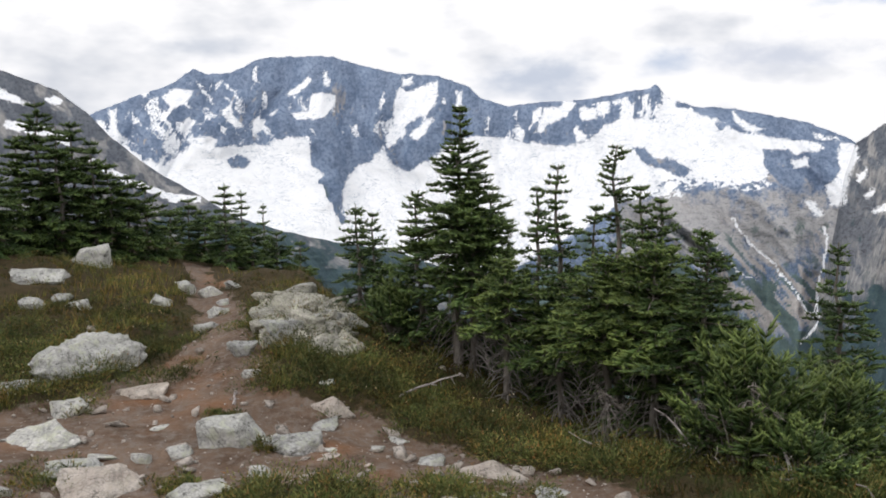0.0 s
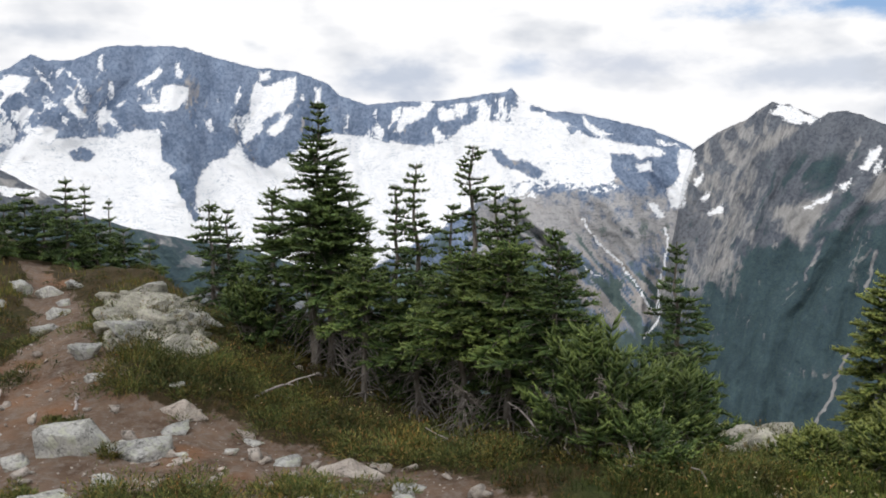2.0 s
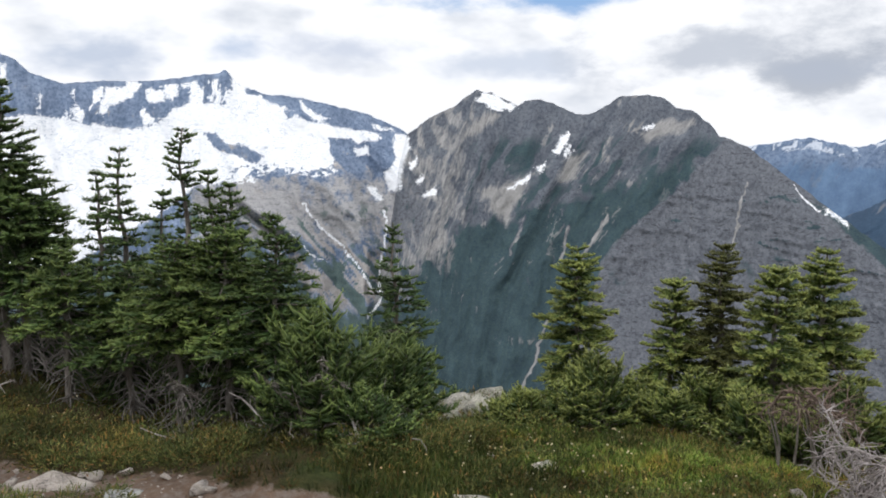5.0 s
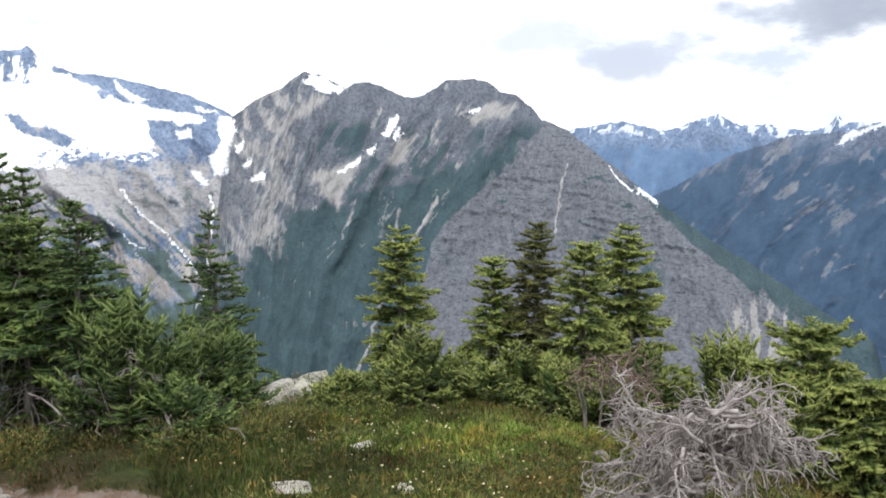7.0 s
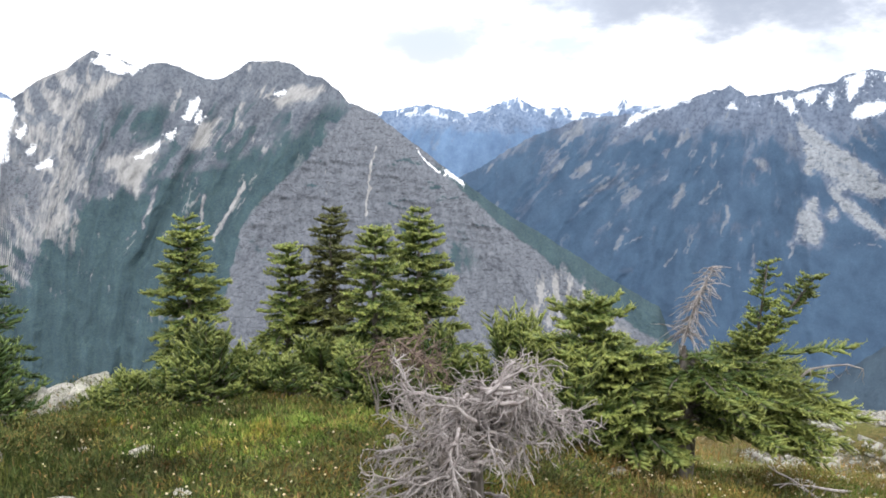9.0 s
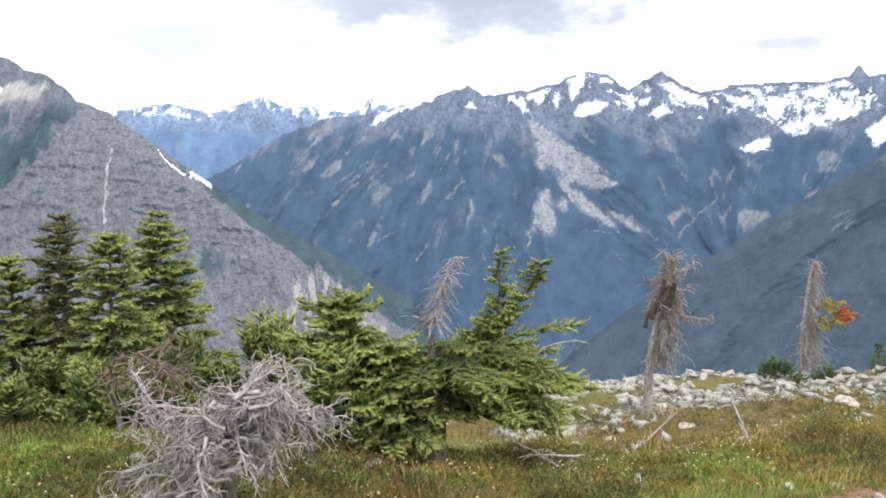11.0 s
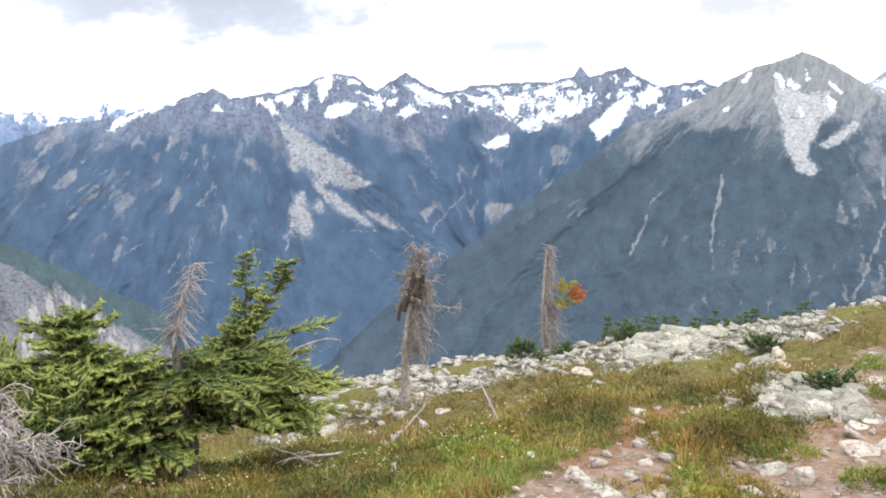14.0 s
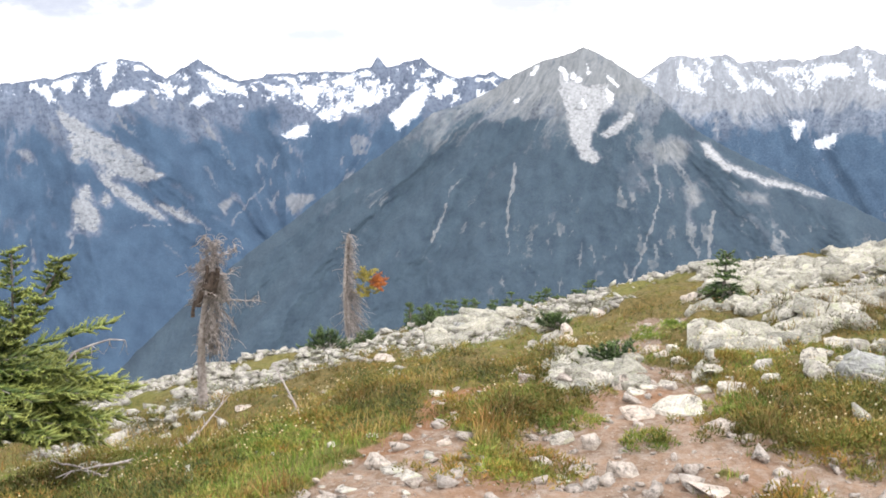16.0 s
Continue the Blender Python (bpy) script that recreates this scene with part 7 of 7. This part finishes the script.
def snag(p, height, seed, top_heavy, label, foliage=False):
    rng = np.random.default_rng(seed)
    stem, twigs = Wood(), Wood()
    side = np.array([math.cos(radians(82)), -math.sin(radians(82)), 0])
    away = np.array([math.sin(radians(82)), math.cos(radians(82)), 0])
    lean = 0.20 if top_heavy else 0.03
    axis = lambda u: side * (lean * u**1.4 - 0.05 * math.sin(3.1 * u)) + np.array([0, 0, height * u])
    stem.tube([axis(0) - (0, 0, 0.12)] + [axis(u) + away * 0.02 * math.sin(9 * u) for u in np.linspace(0.06, 0.97, 12)], 0.052 if top_heavy else 0.036, 0.02, 9)
    if top_heavy:
        for i in range(36):
            u = rng.uniform(0.70, 0.98)
            a = rng.uniform(0, 6.28)
            out = side * math.cos(a) + away * math.sin(a) + np.array([0, 0, rng.uniform(0.1, 1.0) if u > 0.88 else rng.uniform(-0.5, 0.4)])
            limb = strand(twigs, rng, axis(u), out, rng.uniform(0.14, 0.32), 0.009, 0.004, 0.12, 0.30, 9, 4)
            for _ in range(34):
                j = rng.integers(2, 9)
                strand(twigs, rng, limb[j], rng.normal(size=3) * 0.8 + (0, 0, 0.1), rng.uniform(0.06, 0.18), 0.0048, 0.0018, 0.30, 0.45, 6, 3)
        for i in range(26):
            u = rng.uniform(0.46, 0.86)
            limb = strand(twigs, rng, axis(u), side * rng.uniform(0.5, 1.0) + away * rng.normal() * 0.4 + (0, 0, rng.uniform(-0.5, 0.1)), rng.uniform(0.18, 0.38), 0.008, 0.003, 0.40, 0.12, 9, 4)
            for _ in range(20):
                j = rng.integers(2, 9)
                strand(twigs, rng, limb[j], rng.normal(size=3) * 0.5 + (0, 0, -0.6), rng.uniform(0.08, 0.24), 0.0046, 0.0018, 0.6, 0.25, 7, 3)
        for i in range(60):
            u = rng.uniform(0.05, 0.5)
            strand(twigs, rng, axis(u), side * rng.normal() + away * rng.normal() + (0, 0, -0.3), rng.uniform(0.06, 0.2), 0.005, 0.002, 0.3, 0.2, 5, 3)
    else:
        for i in range(420):
            u = 1 - 0.86 * rng.random() ** 0.9
            strand(twigs, rng, axis(u), side * rng.uniform(0.1, 1.0) + away * rng.normal() * 0.3 + (0, 0, rng.uniform(-0.5, 0.1)), (0.15 + 0.46 * (1 - u)) * rng.uniform(0.6, 1.2), 0.0048, 0.0022, 0.38, 0.14, 9, 3)
        for i in range(40):
            u = rng.uniform(0.3, 1.0)
            strand(twigs, rng, axis(u), side * -1 + away * rng.normal() + (0, 0, rng.uniform(-0.4, 0.5)), rng.uniform(0.05, 0.12), 0.005, 0.002, 0.1, 0.2, 5, 3)
    tree = new("snag")
    tree.matrix_basis = Matrix.Translation(p)
    trunk = part("trunk", stem.mesh("trunk", mat_brown), tree, "bare weathered trunk")
    part("twig_curtain", twigs.mesh("twig_curtain", mat_brown), tree, "hanging brown dead twigs")
    if top_heavy:
        # near-black tubes, set out towards the camera, stand in for dark hollows
        black_tubes = Wood()
        for off, lo, hi, fat in ((-0.05, 0.66, 0.90, 0.034), (0.05, 0.72, 0.88, 0.042), (-0.09, 0.60, 0.70, 0.022), (0.0, 0.76, 0.86, 0.05)):
            black_tubes.tube([axis(u) + away * -0.12 + side * (off + 0.02 * math.sin(17 * u)) for u in np.linspace(lo, hi, 10)], fat, fat * 0.5, 8)
        part("burl", black_tubes.mesh("burl", mat_near_black), trunk, "near-black tubes standing for hollows under the broken top")
        arm = Wood()
        limb = strand(arm, rng, axis(0.66), side + (0, 0, 0.25), 0.54, 0.013, 0.004, 0.06, 0.05, 9, 5)
        for i in range(46):
            j = rng.integers(2, 9)
            strand(arm, rng, limb[j], rng.normal(size=3), rng.uniform(0.05, 0.13), 0.004, 0.0016, 0.15, 0.2, 5, 3)
        part("branch", arm.mesh("branch", mat_brown), tree)
    if foliage:
        for name, mat, lo, hi, x0, x1 in (("yellow_spray", mat_yellow, 0.42, 0.70, 0.08, 0.32), ("orange_spray", mat_orange, 0.50, 0.59, 0.33, 0.42)):
            wood, needles = Wood(), Needles()
            for i in range(26 if mat is mat_yellow else 20):
                q = side * rng.uniform(x0, x1) + np.array([rng.normal() * 0.03, rng.normal() * 0.03, height * rng.uniform(lo, hi)])
                bough(wood, needles, rng, q, side + rng.normal(size=3) * 0.4, 0.13, 0.003, 0.1, 0.5, bare=0, twigs=1.2)
            part(name, needles.mesh(name, mat, rng, 0.035, 0.010, 0.012, 2, 0.018), tree, "turning needles on one dying bough")
    return tagged(tree, label, "dead tree", "snags")


mat_yellow = needle_material("yellow_needles", (0.30, 0.25, 0.04), (0.44, 0.37, 0.06), (0.55, 0.45, 0.08))
mat_orange = needle_material("orange_needles", (0.40, 0.12, 0.03), (0.55, 0.17, 0.04), (0.62, 0.22, 0.05))
snag(stand(78.9, 9.0), 1.72, 1700, True, "dead snag with a shaggy broken top and hanging twigs")
snag(stand(88.6, 12.2), 1.62, 1710, False, "thin dead snag with one yellow and orange bough", True)


def stick(az, r, length, rise, turn, seed):
    """A fallen or upright bare branch."""
    rng = np.random.default_rng(seed)
    w = Wood()
    d = np.array([math.cos(radians(turn)), math.sin(radians(turn)), rise])
    q, pts = np.array([0, 0, 0.0]), []
    for _ in range(7):
        pts.append(q)
        d = unit(d + rng.normal(size=3) * 0.12)
        q = q + d * length / 6
    w.tube(pts, 0.012, 0.004, 5)
    for j in (2, 3, 4, 5):
        w.tube([pts[j], pts[j] + unit(rng.normal(size=3) + d) * length * 0.14], 0.006, 0.002, 4)
    ob = new("dead_branch", w.mesh("dead_branch", mat_dead))
    p = stand(az, r)
    ob.matrix_basis = Matrix.Translation(p + Vector((0, 0, 0.012)))
    tagged(ob, "bleached dead branch lying in the heath", "branch", "dead branches")


for k, row in enumerate([(85.1, 6.3, 0.5, 0.9, 20, 1), (77.0, 6.6, 0.6, 0.25, -40, 2), (-18.2, 5.9, 0.28, 0.1, 110, 3), (-7.5, 6.2, 0.5, 0.12, 30, 4), (74.5, 6.3, 0.7, 0.3, 150, 5), (73.0, 6.0, 0.5, 0.35, 60, 6), (-5.0, 6.4, 0.45, 0.2, 150, 7), (17.5, 4.75, 0.4, 0.9, 80, 8), (8.5, 5.4, 0.5, 0.5, 200, 9), (12.6, 5.1, 0.5, 0.8, 120, 10)]):
    stick(*row)

# firs on the open slope
plant(113.1, 9.1, -0.02, 0.24, 1801, coarse=1.2, bare_low=0.0, shape=0.6, label="tiny green fir among the outcrop rocks", group="slope firs")
plant(92.8, 12.9, -1.50, 0.12, 1802, coarse=1.2, bare_low=0.0, label="thin little fir on the slope", group="slope firs")
for k, (az, r, w, h) in enumerate([(94.2, 12.3, 0.9, 0.34), (102.4, 9.4, 0.45, 0.24), (87.0, 11.3, 0.8, 0.30), (105.8, 6.6, 0.5, 0.24), (90.0, 11.6, 0.5, 0.22)]):
    shrub(stand(az, r), w, h, 1820 + k, mat_fir, "low dark fir mat among the stones", boughs=34, group="slope mats")
rng_far = np.random.default_rng(1900)
for k in range(30):
    az, r = 93.2 + k * 0.42 + rng_far.uniform(-0.3, 0.3), rng_far.uniform(19, 23)
    p = stand(az, r)
    top = 1.62 - r * math.tan(radians(float(np.interp(az, [93, 100, 104, 108], [13.4, 13.1, 12.4, 11.6])) + rng_far.uniform(-0.3, 0.6)))
    conifer(p, max(0.6, top - p.z), 0.22, 1910 + k, coarse=2.4, density=1.6, shape=0.5, bare_low=0.0, label="small fir showing over the crest of the slope", group="crest firs", dead_low=False)


# ---- ground cover ----
def cover_spots(count, seed, az0, az1, r0, r1, keep):
    rng = np.random.default_rng(seed)
    n = count * 8
    az, r = rng.uniform(az0, az1, n), r0 + (r1 - r0) * rng.random(n) ** 1.25
    x, y = r * np.sin(np.radians(az)), r * np.cos(np.radians(az))
    ok = (trail(x, y) < 0.45) & (rng.random(n) < keep(x, y, az, r))
    return x[ok][:count], y[ok][:count], rng


def blades(name, x, y, rng, height, width, material, label, lean=0.35, per=1):
    x, y = np.repeat(x, per), np.repeat(y, per)
    n = len(x)
    x, y = x + rng.normal(size=n) * 0.018, y + rng.normal(size=n) * 0.018
    z = ground_z(x, y) - 0.005
    a = rng.uniform(0, 6.28, n)
    h = height * rng.uniform(0.5, 1.25, n)
    w = width * rng.uniform(0.7, 1.3, n)
    dx, dy = np.cos(a), np.sin(a)
    lx, ly = rng.normal(size=n) * lean * h, rng.normal(size=n) * lean * h
    base = np.stack([x, y, z], -1)
    side = np.stack([dx * w, dy * w, 0 * w], -1)
    mid = base + np.stack([lx * 0.35, ly * 0.35, h * 0.55], -1)
    tip = base + np.stack([lx, ly, h], -1)
    v = np.stack([base - side / 2, base + side / 2, mid + side * 0.38, mid - side * 0.38, tip], 1).reshape(-1, 3)
    k = np.arange(n)[:, None] * 5
    f = np.concatenate([k + [[0, 1, 2]], k + [[0, 2, 3]], k + [[3, 2, 4]]])
    tagged(new(name, mesh_from(name, v, f, [material], smooth=False)), label, "plants", kind="stuff")


def leaf_material(name, stops):
    m = Mat(name, 0.7, 0.25)
    c = m.mix(1.0, m.ramp(m.island(), *stops), m.ramp(m.noise(1.5, 4, 0.6), (0.36, (0.48, 0.48, 0.48)), (0.62, (1.32, 1.32, 1.32))), "MULTIPLY")
    m.color(m.mix(m.ramp(m.noise(2.6, 4, 0.6), (0.47, (0, 0, 0)), (0.64, (1, 1, 1))), c, m.mix(1.0, c, (1.15, 0.86, 0.74), "MULTIPLY")))
    return m.m


# Grass and heath carry shade in their colour at left, sunlight on the slope.
mat_shaded_grass = leaf_material("grass", [(0.0, (0.023, 0.042, 0.010)), (0.5, (0.057, 0.088, 0.018)), (0.85, (0.098, 0.116, 0.027)), (1.0, (0.159, 0.120, 0.044))])
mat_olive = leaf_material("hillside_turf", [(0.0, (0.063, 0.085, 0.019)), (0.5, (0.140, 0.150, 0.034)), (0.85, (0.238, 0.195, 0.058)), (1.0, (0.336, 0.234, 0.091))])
mat_sunlit_turf = leaf_material("turf_sunlit_tone", [(0.0, (0.097, 0.173, 0.027)), (0.5, (0.172, 0.252, 0.043)), (0.86, (0.273, 0.305, 0.071)), (1.0, (0.425, 0.357, 0.133))])
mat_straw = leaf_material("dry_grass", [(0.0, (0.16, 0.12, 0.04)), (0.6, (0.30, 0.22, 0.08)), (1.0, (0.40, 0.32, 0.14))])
mat_shaded_heath = leaf_material("shaded_heath_leaves", [(0.0, (0.026, 0.040, 0.012)), (0.45, (0.058, 0.079, 0.020)), (0.75, (0.116, 0.106, 0.030)), (1.0, (0.161, 0.090, 0.034))])
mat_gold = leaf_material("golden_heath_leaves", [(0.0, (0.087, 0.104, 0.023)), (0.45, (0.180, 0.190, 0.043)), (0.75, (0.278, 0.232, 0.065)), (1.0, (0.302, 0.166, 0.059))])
mat_crow = leaf_material("crowberry_leaves", [(0.0, (0.039, 0.059, 0.018)), (0.6, (0.098, 0.124, 0.034)), (0.9, (0.196, 0.194, 0.056)), (1.0, (0.230, 0.141, 0.056))])
mat_berry = leaf_material("blueberry_leaves", [(0.0, (0.041, 0.056, 0.016)), (0.5, (0.098, 0.124, 0.034)), (0.85, (0.207, 0.206, 0.062)), (1.0, (0.276, 0.151, 0.056))])
mat_flower = leaf_material("cream_flowers", [(0.0, (0.45, 0.38, 0.20)), (1.0, (0.66, 0.60, 0.42))])

meadow = lambda x, y, az, r: np.clip(fbm(x * 0.7, y * 0.7, 4, 401) * 2.4 - 0.85 + 0.28 * (abs(az - 40) < 32) * (r < 6), 0, 1) * (1 - 0.7 * step(5.5, 8, r) * (az > 62)) * (1 - 0.85 * (az < 16))
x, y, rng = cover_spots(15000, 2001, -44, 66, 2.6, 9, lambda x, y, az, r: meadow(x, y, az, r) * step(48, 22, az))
blades("grass", x, y, rng, 0.060, 0.0055, mat_shaded_grass, "green alpine grass coloured darker for shade", per=3)
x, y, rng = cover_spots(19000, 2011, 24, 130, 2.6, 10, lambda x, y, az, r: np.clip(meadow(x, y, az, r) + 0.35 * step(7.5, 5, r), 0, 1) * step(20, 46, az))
blades("turf", x, y, rng, 0.052, 0.0055, mat_sunlit_turf, "green turf on the slope, coloured lighter as if sunlit", per=3)
x, y, rng = cover_spots(2600, 2002, -44, 130, 2.6, 9, lambda x, y, az, r: step(0.55, 0.68, fbm(x * 1.1, y * 1.1, 4, 405)) * step(35, 75, az))
blades("dry_grass", x, y, rng, 0.13, 0.005, mat_straw, "tufts of dry yellow grass", per=5)
heath = lambda x, y, az, r: np.clip(1.7 - 2.4 * fbm(x * 0.7, y * 0.7, 4, 401) + 0.5 * (az < 20), 0, 1) * (1 - 0.6 * step(5.5, 8, r) * (az > 62)) * (1 - 0.25 * (abs(az - 42) < 20) * (r < 5.2))
def mounds(name, x, y, rng, radius, material, label, leaves=34):
    """Low cushions of small leaves."""
    n, leaves = len(x), int(leaves * 1.2)
    z = ground_z(x, y)
    rad = radius * rng.uniform(0.55, 1.3, n)
    c = np.repeat(np.stack([x, y, z], -1), leaves, 0)
    R = np.repeat(rad, leaves)
    m = n * leaves
    d = rng.normal(size=(m, 3))
    d[:, 2] = abs(d[:, 2]) * 0.9
    d /= np.linalg.norm(d, axis=1)[:, None]
    p0 = c + d * (R * rng.uniform(0.5, 1.0, m))[:, None] * (1, 1, 0.75)
    up = d + rng.normal(size=(m, 3)) * 0.6 + (0, 0, 0.5)
    up /= np.linalg.norm(up, axis=1)[:, None]
    ln = (0.018 + 0.016 * rng.random(m))[:, None]
    side = np.cross(up, rng.normal(size=(m, 3)))
    side /= np.linalg.norm(side, axis=1)[:, None] + 1e-9
    v = np.stack([p0 - side * 0.0036, p0 + side * 0.0036, p0 + up * ln], 1).reshape(-1, 3)
    tagged(new(name, mesh_from(name, v, np.arange(3 * m).reshape(-1, 3), [material], smooth=False)), label, "plants", kind="stuff")


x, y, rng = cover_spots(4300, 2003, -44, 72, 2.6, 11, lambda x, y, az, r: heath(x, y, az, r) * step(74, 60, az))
mounds("heather", x, y, rng, 0.075, mat_shaded_heath, "low heather and mountain heath, coloured darker for shade")
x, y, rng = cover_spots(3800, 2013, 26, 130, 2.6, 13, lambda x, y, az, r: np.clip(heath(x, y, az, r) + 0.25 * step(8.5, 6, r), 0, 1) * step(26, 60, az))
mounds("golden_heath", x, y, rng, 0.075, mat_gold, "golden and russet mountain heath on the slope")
x, y, rng = cover_spots(1500, 2005, -44, 130, 2.6, 9, lambda x, y, az, r: heath(x, y, az, r) * step(0.5, 0.6, fbm(x * 1.6, y * 1.6, 4, 409)))
mounds("crowberry", x, y, rng, 0.13, mat_crow, "dark green crowberry cushions beside the path", 66)
x, y, rng = cover_spots(3200, 2021, -44, -6, 5.2, 12, lambda x, y, az, r: step(0.40, 0.60, fbm(x * 1.0, y * 1.0, 4, 413)) * step(-5, -12, az))
blades("hill_turf", x, y, rng, 0.09, 0.007, mat_olive, "olive and yellow turf on the hillside", per=3)
x, y, rng = cover_spots(760, 2015, -44, 34, 3.4, 9, lambda x, y, az, r: step(0.42, 0.58, fbm(x * 1.2, y * 1.2, 4, 411)) * step(36, 24, az))
mounds("blueberry", x, y, rng, 0.20, mat_berry, "knee-high olive green blueberry bushes in the heath", 120)


x, y, rng = cover_spots(330, 2017, 64, 126, 3.0, 7.0, lambda x, y, az, r: step(0.50, 0.60, fbm(x * 1.5, y * 1.5, 4, 415)))
mounds("heath_clumps", x, y, rng, 0.15, mat_gold, "rounded russet and olive heath clumps beside the path", 110)


def thicket(name, rows, seed, material, radius, label, leaves):
    """Heath bushes at set places: (azimuth, distance, half width, count) of small leafy domes."""
    rng = np.random.default_rng(seed)
    xs, ys = [], []
    for az, r, half, count in rows:
        p = polar(az, r)
        xs.append(p.x + rng.normal(size=count) * half * 0.5), ys.append(p.y + rng.normal(size=count) * half * 0.5)
    mounds(name, np.concatenate(xs), np.concatenate(ys), rng, radius, material, label, leaves)


thicket("heath_bushes", [(-22.6, 8.0, 0.5, 46), (-24.6, 9.0, 0.5, 40), (-16.6, 7.9, 0.3, 30), (-28.8, 6.5, 0.4, 30), (-23.0, 6.85, 0.35, 30), (-27.0, 11.4, 0.8, 40), (-13.2, 6.3, 0.5, 44), (-10.0, 6.2, 0.5, 44), (-6.6, 6.3, 0.5, 44), (-8.4, 7.0, 0.6, 40), (-14.8, 6.2, 0.3, 20), (-31, 8.0, 0.5, 40)], 2031, mat_crow, 0.11, "dark olive heath bushes beside the path", 60)
thicket("path_heath", [(-5.6, 4.45, 0.16, 26), (-3.4, 4.4, 0.14, 20), (-15.8, 5.2, 0.10, 12), (-18.6, 5.7, 0.10, 10), (-0.8, 4.35, 0.2, 22), (-17.0, 4.45, 0.16, 18), (-22.0, 4.8, 0.14, 16), (-29.5, 5.15, 0.25, 24), (-9.5, 4.35, 0.1, 8)], 2033, mat_berry, 0.075, "green heath tufts between the stones of the path", 60)
thicket("slope_heath", [(97.6, 4.2, 0.30, 60), (100.2, 4.0, 0.20, 30), (97.2, 5.6, 0.40, 60), (100.5, 5.5, 0.40, 60), (102.4, 5.2, 0.18, 24), (113.6, 5.6, 0.45, 60), (116.4, 4.9, 0.45, 70), (119.0, 4.4, 0.4, 50), (112.4, 6.3, 0.3, 40), (114.8, 4.7, 0.3, 36), (93.5, 8.6, 0.8, 50), (88.5, 9.5, 0.8, 50)], 2035, mat_gold, 0.07, "olive and russet heath cushions on the slope", 50)
thicket("slope_grass_cushions", [(98.8, 5.35, 0.35, 60), (102.0, 4.95, 0.2, 30), (109.0, 7.7, 0.35, 40), (113.6, 5.0, 0.28, 40), (98.4, 4.0, 0.2, 26), (107.6, 4.45, 0.16, 18), (86.0, 6.0, 0.5, 50), (82.5, 5.4, 0.5, 50), (71.0, 5.2, 0.5, 60), (66.0, 4.8, 0.5, 60), (60.0, 4.3, 0.4, 50), (38, 4.7, 0.5, 60), (31.5, 5.0, 0.5, 60), (34.5, 4.6, 0.4, 50), (43.0, 4.9, 0.4, 40)], 2037, mat_sunlit_turf, 0.06, "bright green grassy cushions", 46)


def flowers():
    keep = lambda x, y, az, r: step(0.46, 0.60, fbm(x * 1.4, y * 1.4, 4, 407)) * np.interp(az, [-44, 20, 40, 130], [0.08, 0.10, 0.30, 1.0])
    x, y, rng = cover_spots(1900, 2004, -44, 130, 2.6, 9, keep)
    z = ground_z(x, y) + rng.uniform(0.06, 0.13, len(x))
    v, f = ICO[1]
    s = rng.uniform(0.0038, 0.0072, len(x))
    pts = np.stack([x, y, z], -1)[:, None] + v[None] * s[:, None, None] * (1, 1, 0.8)
    n = len(v)
    faces = (f[None] + (np.arange(len(x)) * n)[:, None, None]).reshape(-1, 3)
    tagged(new("flowers", mesh_from("flowers", pts.reshape(-1, 3), faces, [mat_flower])), "small cream heath flowers", "flowers", kind="stuff")
    blades("flower_stalks", x, y, rng, 0.085, 0.003, mat_shaded_heath, "thin stalks of the heath flowers", lean=0.15)


flowers()
